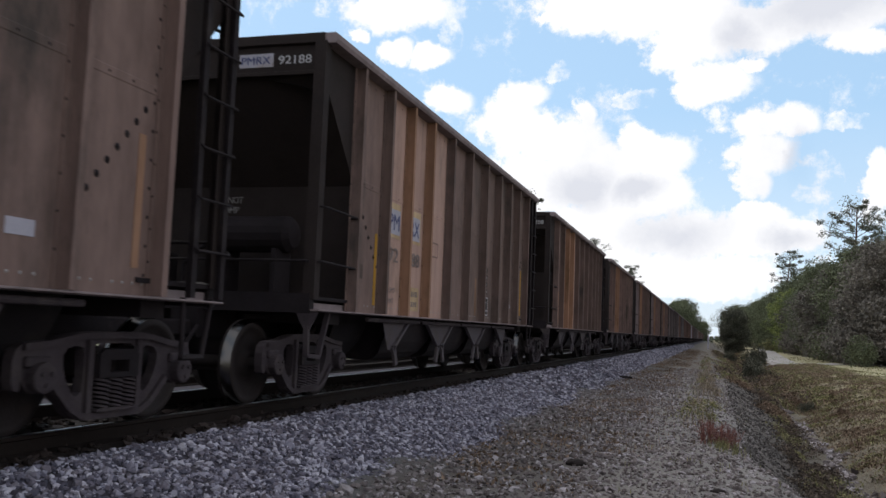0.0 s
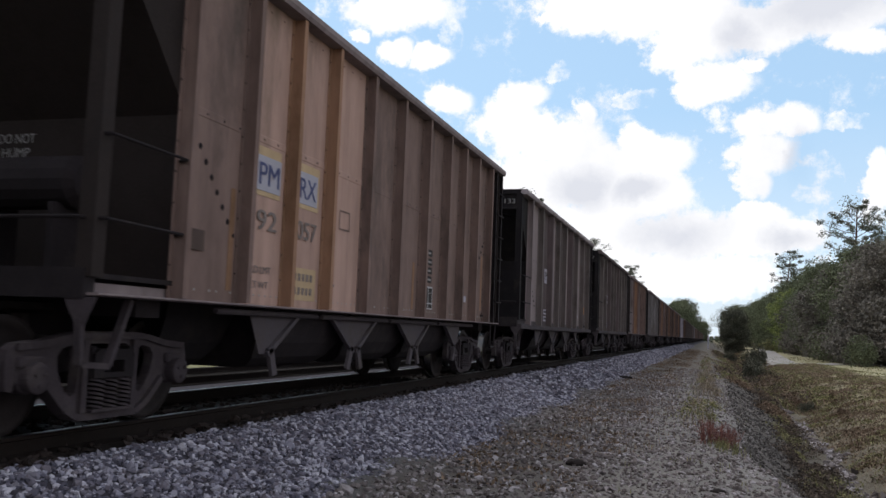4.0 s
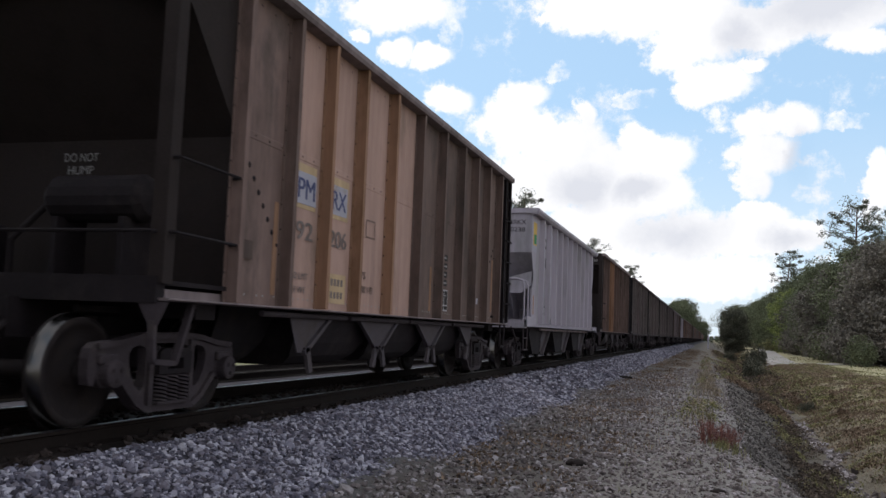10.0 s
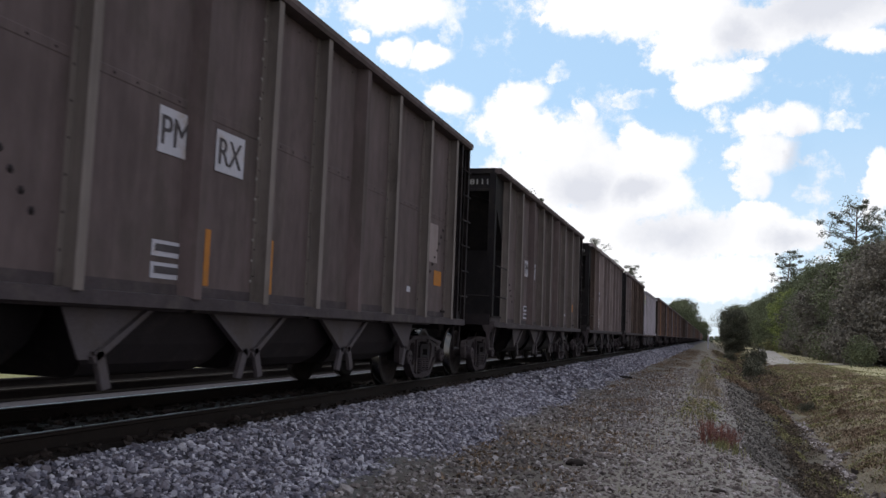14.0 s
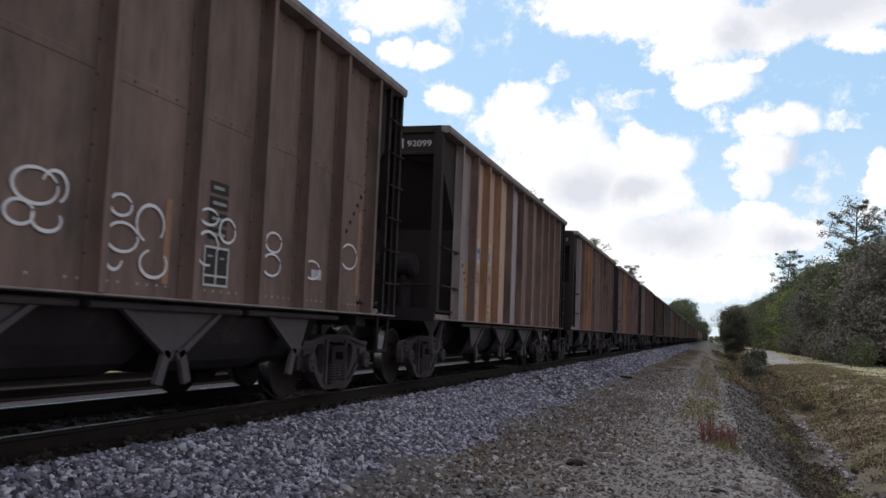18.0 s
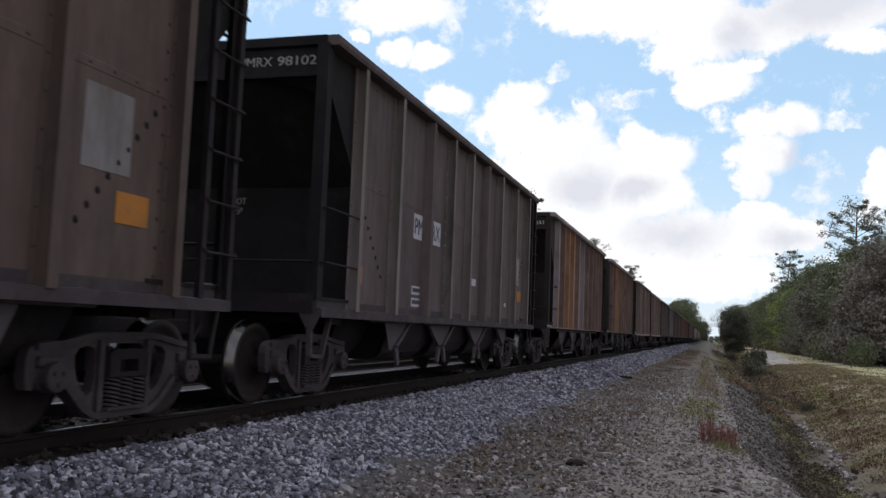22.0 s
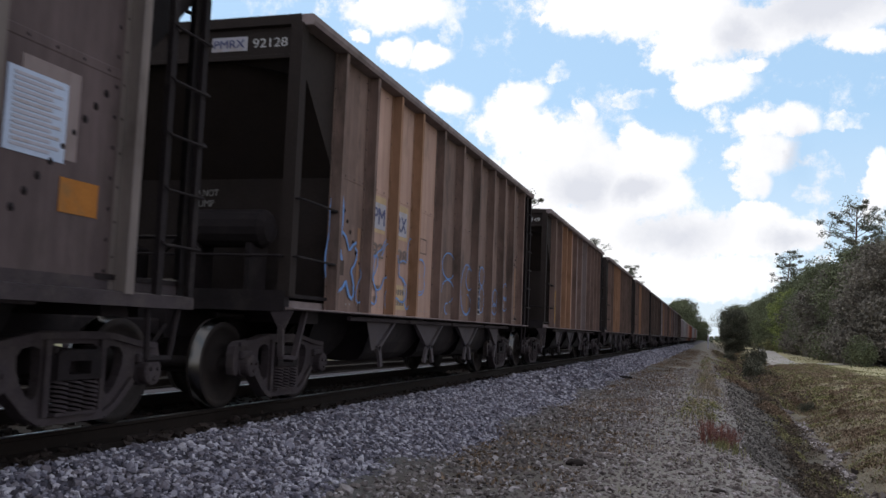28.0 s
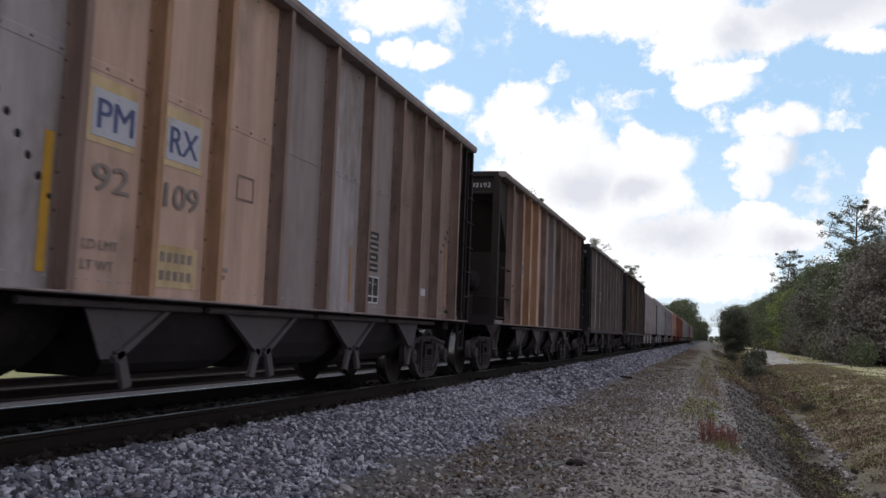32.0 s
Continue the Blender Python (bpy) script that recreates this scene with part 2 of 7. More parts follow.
STREAK = (1.0, 1.0, 0.45)
RUST = (0.085, 0.045, 0.028)
SOOT = (0.055, 0.046, 0.043)
M = {
    "brown": material("brown_car_paint", ramp3((0.160, 0.110, 0.100)), stretch=STREAK, scale=1.6, fine=7, bump=0.04, coat=(SOOT, 0.35, 1.2)),
    "deep": material("deep_brown_car_paint", ramp3((0.126, 0.088, 0.079)), stretch=STREAK, scale=1.6, fine=7, bump=0.04, coat=(SOOT, 0.35, 1.2)),
    "dark": material("dark_brown_car_paint", ramp3((0.081, 0.061, 0.065)), stretch=STREAK, scale=1.6, fine=7, bump=0.04, coat=(SOOT, 0.4, 1.4)),
    "umber": material("umber_car_paint", ramp3((0.080, 0.057, 0.052)), stretch=STREAK, scale=1.6, fine=7, bump=0.04, coat=(SOOT, 0.35, 1.2)),
    "tan": material("tan_car_paint", ramp3((0.345, 0.228, 0.196), 0.16), stretch=STREAK, scale=1.4, fine=7, bump=0.04, coat=((0.17, 0.125, 0.10), 0.3, 1.0)),
    "ochre": material("ochre_car_paint", ramp3((0.255, 0.147, 0.099), 0.2), stretch=STREAK, scale=1.4, fine=7, bump=0.04, coat=((0.13, 0.075, 0.04), 0.4, 1.2)),
    "yellow": material("faded_yellow_paint", ramp3((0.41, 0.300, 0.19), 0.2), stretch=STREAK, scale=1.4, fine=7, bump=0.04, coat=((0.2, 0.13, 0.06), 0.3, 1.2)),
    "grey": material("primer_grey_paint", ramp3((0.245, 0.2115, 0.2295), 0.2), stretch=STREAK, scale=1.4, fine=7, bump=0.04, coat=((0.10, 0.075, 0.06), 0.45, 1.0)),
    "greybrown": material("grey_brown_paint", ramp3((0.188, 0.152, 0.158), 0.2), stretch=STREAK, scale=1.5, fine=7, bump=0.04, coat=((0.10, 0.08, 0.075), 0.25, 1.1)),
    "darkpost": material("dark_post_paint", ramp3((0.135, 0.114, 0.113), 0.25), stretch=STREAK, scale=1.6, fine=7, bump=0.04, coat=(SOOT, 0.3, 1.4)),
    "slate": material("slate_grey_car_paint", ramp3((0.165, 0.150, 0.158), 0.22), stretch=STREAK, scale=1.4, fine=7, bump=0.04, coat=((0.09, 0.072, 0.066), 0.45, 1.0)),
    "taupe": material("taupe_car_paint", ramp3((0.165, 0.1261, 0.1163), 0.18), stretch=STREAK, scale=1.5, fine=7, bump=0.04, coat=((0.10, 0.08, 0.07), 0.35, 1.1)),
    "white": material("white_hopper_paint", ramp3((0.285, 0.256, 0.304), 0.1), spec=0.3, rough=0.6, stretch=STREAK, scale=1.2, fine=6, coat=((0.18, 0.175, 0.18), 0.35, 0.8), bump=0.05),
    # soot colours, deepened to include the shade at car ends and end bays
    "black": material("sooty_shaded_black_steel", ramp3((0.0105, 0.0088, 0.0105), 0.4), scale=2.0, coat=((0.022, 0.018, 0.017), 0.4, 3.0)),
    "endbrown": material("sooty_shaded_end_paint", ramp3((0.0235, 0.0178, 0.0175), 0.35), scale=2.0, coat=((0.018, 0.0145, 0.015), 0.4, 2.0)),
    # dusty steel, its base darkened to hold the shade under the cars
    "under": material("dusty_shaded_steel", ramp3((0.0165, 0.0130, 0.0152), 0.35), scale=2.5, coat=((0.034, 0.028, 0.028), 0.3, 2.0)),
    "truck": material("dusty_cast_steel", ramp3((0.043, 0.0345, 0.040), 0.35), scale=4.0, coat=((0.070, 0.058, 0.058), 0.4, 3.0)),
    "hopper": material("dusty_grey_hopper_steel", ramp3((0.066, 0.056, 0.064), 0.3), scale=2.0, coat=((0.05, 0.04, 0.037), 0.5, 2.0)),
    "tread": material("polished_wheel_tread", ramp3((0.085, 0.082, 0.083), 0.25), rough=0.22, metal=1.0, scale=6, bump=0.02),
    "wheel": material("brown_wheel_steel", ramp3((0.02, 0.01601, 0.01683), 0.3), rough=0.75, scale=5, coat=((0.03, 0.023, 0.021), 0.4, 3.0)),
    "railtop": material("polished_rail_head", ramp3((0.30, 0.29, 0.29), 0.1), rough=0.33, metal=1.0, scale=2, bump=0.02, shift=False),
    # rust lowered to near black, carrying the dark under the train
    "rail": material("shaded_rusty_rail_web", ramp3((0.011, 0.0075, 0.0066), 0.3), scale=6, shift=False),
    "rustrail": material("rusty_siding_rail", ramp3((0.032, 0.026, 0.024), 0.3), scale=6, shift=False),
    # creosote brown, lowered further for the dark under the train
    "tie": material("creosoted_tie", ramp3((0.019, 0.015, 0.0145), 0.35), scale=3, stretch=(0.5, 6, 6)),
    "plate": material("dirty_white_plate", ramp3((0.335, 0.325, 0.385), 0.12), scale=3, coat=((0.25, 0.2, 0.17), 0.3, 3.0), bump=0.03),
    "ink": material("black_stencil_paint", ramp3((0.055, 0.0485, 0.05508), 0.3), scale=6, bump=0.0),
    "fadeink": material("faded_grey_stencil_paint", ramp3((0.165, 0.135, 0.130), 0.25), scale=6, bump=0.0),
    "blueink": material("navy_stencil_paint", ramp3((0.070, 0.078, 0.160), 0.3), scale=6, bump=0.0),
    "chalk": material("white_stencil_paint", ramp3((0.35, 0.34, 0.36), 0.15), scale=6, bump=0.0),
    "dimchalk": material("worn_white_stencil_paint", ramp3((0.21, 0.20, 0.205), 0.3), scale=6, bump=0.0),
    "orange": material("orange_reflector_stripe", ramp3((0.3, 0.1212, 0.0306), 0.15), scale=5, coat=((0.2, 0.11, 0.05), 0.3, 4.0), bump=0.0),
    "amber": material("amber_reflector_stripe", ramp3((0.34, 0.1843, 0.0306), 0.15), scale=5, coat=((0.2, 0.13, 0.05), 0.3, 4.0), bump=0.0),
    "blackplate": material("black_stencil_panel", ramp3((0.03, 0.02716, 0.02754), 0.3), scale=5, bump=0.0),
    "spray_white": material("white_spray_paint", ramp3((0.52, 0.505, 0.55), 0.1), scale=6, bump=0.0),
    "stencil": material("dark_grey_stencil_paint", ramp3((0.095, 0.090, 0.098), 0.2), scale=6, bump=0.0),
    "spray_grey": material("grey_spray_paint", ramp3((0.13, 0.1212, 0.1326), 0.2), scale=6, bump=0.0),
    "spray_blue": material("blue_spray_paint", ramp3((0.13, 0.2425, 0.51), 0.15), scale=6, bump=0.0),
    "spray_red": material("orange_red_spray_paint", ramp3((0.34, 0.1115, 0.0612), 0.15), scale=6, bump=0.0),
    "spray_rose": material("rose_red_spray_paint", ramp3((0.30, 0.135, 0.135), 0.15), scale=6, bump=0.0),
    "spray_pink": material("pink_spray_paint", ramp3((0.36, 0.25, 0.24), 0.15), scale=6, bump=0.0),
    "red": material("faded_red_paint", ramp3((0.105, 0.040, 0.040), 0.2), scale=3, coat=(SOOT, 0.3, 2.0)),
    "green": material("green_emblem_paint", ramp3((0.05, 0.2134, 0.102), 0.1), scale=5, bump=0.0),
    "gold": material("gold_emblem_paint", ramp3((0.52, 0.3492, 0.102), 0.1), scale=5, bump=0.0),
    "paleblue": material("pale_blue_placard", ramp3((0.36, 0.4171, 0.561), 0.1), scale=5, bump=0.0),
    "silver": material("silver_rivet_caps", ramp3((0.26, 0.25, 0.255), 0.2), rough=0.6, scale=4, bump=0.0),
    "boxred": material("box_car_red_paint", ramp3((0.2, 0.07275, 0.051), 0.2), stretch=STREAK, scale=1.4),
    "cover": material("light_grey_covered_hopper_paint", ramp3((0.26, 0.2473, 0.2652), 0.12), stretch=STREAK, scale=1.2, coat=((0.2, 0.18, 0.16), 0.3, 1.0)),
    "stone": material("blue_grey_ballast", [(0.06, (0.0264, 0.0242, 0.033)), (0.34, (0.0968, 0.0924, 0.1243)), (0.46, (0.1232, 0.1089, 0.1298)), (0.58, (0.165, 0.1573, 0.2046)), (0.9, (0.418, 0.4048, 0.462))], scale=20, fine=90, shift=False, island=True, bump=0.3),
    "stone_bed": material("ballast_bed", ramp3((0.04, 0.03589, 0.0459), 0.5), scale=14, fine=60, shift=False, bump=0.6),
    # oily stone with the train's shadow mixed into its colour
    "oilshade_stone": material("oily_shaded_ballast", [(0.15, (0.009, 0.0065, 0.006)), (0.5, (0.020, 0.0145, 0.0135)), (0.85, (0.040, 0.030, 0.028))], scale=20, fine=90, shift=False, island=True, bump=0.3),
    "darkgravel": material("dark_cinder_gravel", [(0.1, (0.022, 0.019, 0.019)), (0.5, (0.055, 0.048, 0.046)), (0.95, (0.15, 0.14, 0.14))], scale=20, fine=90, shift=False, island=True, bump=0.3),
    "pebble": material("mixed_brown_gravel", [(0.1, (0.0572, 0.0468, 0.0457)), (0.45, (0.127, 0.108, 0.109)), (0.7, (0.204, 0.18, 0.185)), (0.95, (0.418, 0.393, 0.423))], scale=20, fine=90, shift=False, island=True, bump=0.3),
}


# ---- mesh helpers ----
def box(bm, x0, x1, y0, y1, z0, z1, bevel=0.0):
    vs = [bm.verts.new((x, y, z)) for z in (z0, z1) for y in (y0, y1) for x in (x0, x1)]
    fs = [bm.faces.new([vs[i] for i in q]) for q in ((0, 2, 3, 1), (4, 5, 7, 6), (0, 1, 5, 4), (2, 6, 7, 3), (0, 4, 6, 2), (1, 3, 7, 5))]
    if bevel:
        es = {e for f in fs for e in f.edges}
        bmesh.ops.bevel(bm, geom=list(es), offset=bevel, segments=1, affect="EDGES")


def loft(bm, outline, axis, a, b):
    """A solid from a closed outline of two coordinates, along x, y or z from a to b."""
    def at(p, d):
        return {"x": (d, p[0], p[1]), "y": (p[0], d, p[1]), "z": (p[0], p[1], d)}[axis]
    lo = [bm.verts.new(at(p, a)) for p in outline]
    hi = [bm.verts.new(at(p, b)) for p in outline]
    n = len(outline)
    faces = [bm.faces.new(lo[::-1]), bm.faces.new(hi)]
    faces += [bm.faces.new((lo[i], lo[(i + 1) % n], hi[(i + 1) % n], hi[i])) for i in range(n)]
    bmesh.ops.recalc_face_normals(bm, faces=faces)


def tube(bm, p, q, r, n=6, r2=None):
    p, q = Vector(p), Vector(q)
    w = (q - p).normalized()
    u = w.orthogonal().normalized()
    v = w.cross(u)
    r2 = r if r2 is None else r2
    rings = [[bm.verts.new(c + (u * math.cos(k * math.tau / n) + v * math.sin(k * math.tau / n)) * rr) for k in range(n)] for c, rr in ((p, r), (q, r2))]
    for k in range(n):
        bm.faces.new((rings[0][k], rings[0][(k + 1) % n], rings[1][(k + 1) % n], rings[1][k]))
    bm.faces.new(rings[0][::-1])
    bm.faces.new(rings[1])


def pipe(bm, pts, r, n=6):
    for p, q in zip(pts, pts[1:]):
        tube(bm, p, q, r, n)


def lathe(bm, profile, axis="x", n=28):
    """Turn (along, radius) pairs round an axis."""
    rings = []
    for a, r in profile:
        ring = []
        for k in range(n):
            c, s = math.cos(k * math.tau / n) * r, math.sin(k * math.tau / n) * r
            ring.append(bm.verts.new((a, c, s) if axis == "x" else (c, a, s) if axis == "y" else (c, s, a)))
        rings.append(ring)
    for r0, r1 in zip(rings, rings[1:]):
        for k in range(n):
            bm.faces.new((r0[k], r0[(k + 1) % n], r1[(k + 1) % n], r1[k]))
    bm.faces.new(rings[0][::-1])
    bm.faces.new(rings[-1])


def finish(name, bm, *mats, smooth=False):
    bmesh.ops.recalc_face_normals(bm, faces=bm.faces)
    me = bpy.data.meshes.new(name)
    bm.to_mesh(me)
    bm.free()
    for m in mats:
        me.materials.append(m)
    if smooth:
        for p in me.polygons:
            p.use_smooth = True
    return me


def part(name, bm, mat, parent, label=""):
    ob = new(name, finish(name, bm, mat))
    ob.parent = parent
    return tagged(ob, label)


MESHES = {}
GLYPHS = {}


def piece(name, key, build, mats, parent, label="", loc=None):
    """A part whose mesh is shared by all parts of the same key and materials."""
    mats = mats if isinstance(mats, tuple) else (mats,)
    k = (key, mats)
    if k not in MESHES:
        bm = bmesh.new()
        build(bm)
        MESHES[k] = finish(name, bm, *[M[m] for m in mats])
    ob = new(name, MESHES[k])
    ob.parent = parent
    if loc:
        ob.location = loc
    return tagged(ob, label)


def text_mesh(string, mat, height, bold=0.022):
    """A flat word, its lower left corner at the origin, reading along +y when seen from +x."""
    k = ("text", string, mat, height)
    if k in MESHES:
        return MESHES[k]
    if string not in GLYPHS:
        cu = bpy.data.curves.new("word", "FONT")
        cu.body, cu.size = string, 1.0
        tmp = bpy.data.objects.new("word", cu)
        scene.collection.objects.link(tmp)
        deps = bpy.context.evaluated_depsgraph_get()
        src = bpy.data.meshes.new_from_object(tmp.evaluated_get(deps))
        bpy.data.objects.remove(tmp)
        GLYPHS[string] = (np.array([v.co for v in src.vertices]), [tuple(p.vertices) for p in src.polygons])
    co, polygons = GLYPHS[string]
    lo, hi = co.min(0), co.max(0)
    s = height / (hi[1] - lo[1])
    me = bpy.data.meshes.new("word")
    verts, faces = [], []
    for layer, shift in enumerate((-bold, 0.0, bold)):
        faces += [tuple(v + len(verts) for v in p) for p in polygons]
        verts += [(0.0006 * layer, (p[0] - lo[0]) * s + shift * height, (p[1] - lo[1]) * s) for p in co]
    me.from_pydata(verts, [], faces)
    me.materials.append(M[mat])
    MESHES[k] = me
    return me


def word(string, mat, height, parent, x, y, z, width=None, end=False, name="lettering"):
    """Lettering on a side (reading along +y) or, with end, on an end sheet that faces -y."""
    ob = new(name, text_mesh(string, mat, height))
    ob.parent = parent
    ob.location = (x, y, z)
    tagged(ob, kind="stuff")
    if end:
        ob.rotation_euler = (0, 0, -math.pi / 2)
    if width:
        have = max(v.co.y for v in ob.data.vertices)
        ob.scale = (1, width / have, 1)
    return ob


def plate(name, mat, parent, x, y0, y1, z0, z1, label=""):
    return piece(name, (name, x, y0, y1, z0, z1), lambda bm: box(bm, x - 0.004, x, y0, y1, z0, z1), mat, parent, label)


def end_plate(name, mat, parent, y, x0, x1, z0, z1, label=""):
    return piece(name, (name, y, x0, x1, z0, z1), lambda bm: box(bm, x0, x1, y, y + 0.004, z0, z1), mat, parent, label)


def ring(name, mat, parent, x, y0, y1, z0, z1, w):
    """A thin painted frame on a side."""
    def go(bm):
        out = [(y0, z0), (y1, z0), (y1, z1), (y0, z1)]
        inn = [(y0 + w, z0 + w), (y1 - w, z0 + w), (y1 - w, z1 - w), (y0 + w, z1 - w)]
        a = [bm.verts.new((x, *p)) for p in out]
        b = [bm.verts.new((x, *p)) for p in inn]
        for i in range(4):
            bm.faces.new((a[i], a[(i + 1) % 4], b[(i + 1) % 4], b[i]))
    return piece(name, (name, x, y0, y1, z0, z1), go, mat, parent)


# ---- the train's way ----
def gone(t):
    """Metres that the train has run t seconds after the start: a steady run that eases a little on the way."""
    late = 0.0
    for (ta_, a), (tb_, b) in zip(EASE, EASE[1:]):
        if ta_ <= t <= tb_:
            u = (t - ta_) / (tb_ - ta_)
            late = a + (b - a) * u * u * (3 - 2 * u)
    return 19.446 * t + 0.00701 * t * t - late


EASE = ((0, 0.0), (3.5, -0.1), (7.5, -0.75), (10.5, -0.8), (14.5, -0.1), (18, 0.35), (21.5, 0.6), (25, 0.3), (28.5, -0.15), (32, -0.35))
PITCH = 14.85
FIRST = 15.45          # where the middle of car 0 stands at the start
WHEEL = 0.457
SLACK = {-1: 0.22, 0: -0.05, 1: 0.1, 2: 0.1, 3: 0.1, 4: -0.14, 7: 0.15, 8: -0.17, 9: 0.18, 10: 0.25, 11: 0.15, 14: 0.45, 15: 0.55, 16: 0.6, 17: 0.05, 22: -0.19, 23: 0.3, 24: 0.13, 25: 0.1, 26: -0.28, 27: 0.2, 28: 0.32, 30: 0.12, 31: 0.12, 32: 0.32, 36: 0.4, 38: 0.2, 40: 0.25, 41: 0.17, 42: -0.1}
TRAIN = []             # (car number, car, its wheelsets)


# ---- running gear ----
def wheel_profile(side):
    return [(side * a, r) for a, r in ((0.60, 0.10), (0.66, 0.10), (0.665, 0.40), (0.668, 0.485), (0.70, 0.485), (0.715, 0.462), (0.805, 0.452), (0.806, 0.385), (0.775, 0.37), (0.745, 0.16), (0.80, 0.14), (0.80, 0.08))]


def build_wheelset(bm):
    for s in (1, -1):
        lathe(bm, wheel_profile(s), n=40)
    tube(bm, (-1.02, 0, 0), (1.02, 0, 0), 0.075, 12)
    for s in (1, -1):
        for k in range(3):
            a = k * math.tau / 3
            tube(bm, (s * 1.02, 0.05 * math.cos(a), 0.05 * math.sin(a)), (s * 1.045, 0.05 * math.cos(a), 0.05 * math.sin(a)), 0.018, 6)
    bm.faces.ensure_lookup_table()
    for f in bm.faces:
        c = f.calc_center_median()
        r = math.hypot(c.y, c.z)
        f.material_index = 1 if 0.448 < r < 0.476 and 0.70 < abs(c.x) < 0.81 else 0
        f.smooth = True


def half_round(pts):
    """A closed outline from the half at y > 0, listed from the middle of the top to the middle of the foot."""
    return pts + [(-y, z) for y, z in reversed(pts) if y > 1e-6]


def plate_with_holes(bm, outer, holes, x0, x1):
    """A flat casting with openings through it, from x0 to x1."""
    edges = []
    for loop in [outer] + holes:
        vs = [bm.verts.new((x0, y, z)) for y, z in loop]
        edges += [bm.edges.new((vs[k], vs[(k + 1) % len(vs)])) for k in range(len(vs))]
    made = bmesh.ops.triangle_fill(bm, use_beauty=True, edges=edges)
    faces = [f for f in made["geom"] if isinstance(f, bmesh.types.BMFace)]
    grown = bmesh.ops.extrude_face_region(bm, geom=faces)
    bmesh.ops.translate(bm, verts=[v for v in grown["geom"] if isinstance(v, bmesh.types.BMVert)], vec=(x1 - x0, 0, 0))


def build_side_frame(bm):
    # the cast frame: arched top, pedestal jaws over the bearings, two rounded windows and the spring opening
    outer = half_round([(0.0, 0.795), (0.30, 0.795), (0.46, 0.785), (0.62, 0.755), (0.76, 0.725), (0.90, 0.72), (1.02, 0.705), (1.09, 0.66), (1.115, 0.58), (1.11, 0.44), (1.09, 0.37), (1.03, 0.36), (1.012, 0.44), (1.005, 0.57), (0.96, 0.61),
                        (0.82, 0.61), (0.775, 0.57), (0.765, 0.42), (0.72, 0.36), (0.62, 0.27), (0.50, 0.165), (0.42, 0.12), (0.32, 0.10), (0.0, 0.10)])
    window = [(0.37, 0.66), (0.45, 0.685), (0.55, 0.665), (0.60, 0.61), (0.595, 0.53), (0.56, 0.43), (0.50, 0.34), (0.43, 0.29), (0.375, 0.32), (0.355, 0.42), (0.355, 0.60)]
    middle = half_round([(0.0, 0.70), (0.22, 0.70), (0.265, 0.66), (0.265, 0.30), (0.29, 0.21), (0.24, 0.185), (0.0, 0.185)])
    plate_with_holes(bm, outer, [window, [(-y, z) for y, z in window], middle], 0.97, 1.06)
    # ribs that stand proud along the casting's top and foot
    for s in (1, -1):
        for pts, w in (([(0.0, 0.765), (0.46, 0.755), (0.76, 0.70), (1.03, 0.68)], 0.05), ([(0.0, 0.13), (0.36, 0.13), (0.50, 0.20), (0.72, 0.40)], 0.055), ([(0.31, 0.74), (0.31, 0.16)], 0.06)):
            for (ya, za), (yb, zb) in zip(pts, pts[1:]):
                d = Vector((yb - ya, zb - za)).normalized()
                n = Vector((-d.y, d.x)) * w / 2
                loft(bm, [(s * (ya - n.x), za - n.y), (s * (yb - n.x), zb - n.y), (s * (yb + n.x), zb + n.y), (s * (ya + n.x), za + n.y)], "x", 1.055, 1.095)


def build_springs(bm):
    # coils in three columns, two deep
    for x in (0.99, 1.075):
        for y in (-0.165, 0.0, 0.165):
            for k in range(7):
                tube(bm, (x, y - 0.002, 0.19 + k * 0.034), (x, y + 0.002, 0.19 + k * 0.034 + 0.018), 0.075, 12)
    box(bm, 0.90, 1.14, -0.26, 0.26, 0.165, 0.19)


def build_bolster_end(bm):
    # the bolster's end over the springs, with its hollow
    plate_with_holes(bm, [(-0.25, 0.43), (0.25, 0.43), (0.25, 0.62), (0.20, 0.655), (-0.20, 0.655), (-0.25, 0.62)], [[(-0.12, 0.47), (0.12, 0.47), (0.12, 0.57), (-0.12, 0.57)]], 0.90, 1.13)
    box(bm, 0.88, 1.0, -0.22, 0.22, 0.46, 0.60)
    for s in (1, -1):
        box(bm, 0.94, 1.10, s * 0.235 - 0.025, s * 0.235 + 0.025, 0.42, 0.68)


def build_bearing(bm):
    lathe(bm, [(0.95, 0.06), (0.955, 0.118), (1.06, 0.122), (1.07, 0.108), (1.13, 0.108), (1.14, 0.118), (1.165, 0.112), (1.175, 0.085), (1.175, 0.03)], n=18)
    box(bm, 0.95, 1.10, -0.125, 0.125, 0.07, 0.155, 0.015)
    for k in range(3):
        a = k * math.tau / 3 + 0.5
        tube(bm, (1.175, 0.055 * math.cos(a), 0.055 * math.sin(a)), (1.19, 0.055 * math.cos(a), 0.055 * math.sin(a)), 0.02, 6)


def build_bolster(bm):
    loft(bm, [(-0.95, 0.50), (-0.5, 0.40), (0.5, 0.40), (0.95, 0.50), (0.95, 0.62), (0.4, 0.74), (-0.4, 0.74), (-0.95, 0.62)], "y", -0.2, 0.2)
    tube(bm, (0, 0, 0.7), (0, 0, 0.95), 0.2, 14)
    # brake beams with their shoes
    for s in (1, -1):
        tube(bm, (-0.75, s * 0.36, 0.36), (0.75, s * 0.36, 0.36), 0.04, 6)
        for x in (0.76, -0.76):
            box(bm, x - 0.05, x + 0.05, s * 0.38 - 0.04, s * 0.38 + 0.04, 0.30, 0.54)


def mirrored(build):
    def go(bm):
        build(bm)
        bmesh.ops.scale(bm, vec=(-1, 1, 1), verts=bm.verts)
    return go


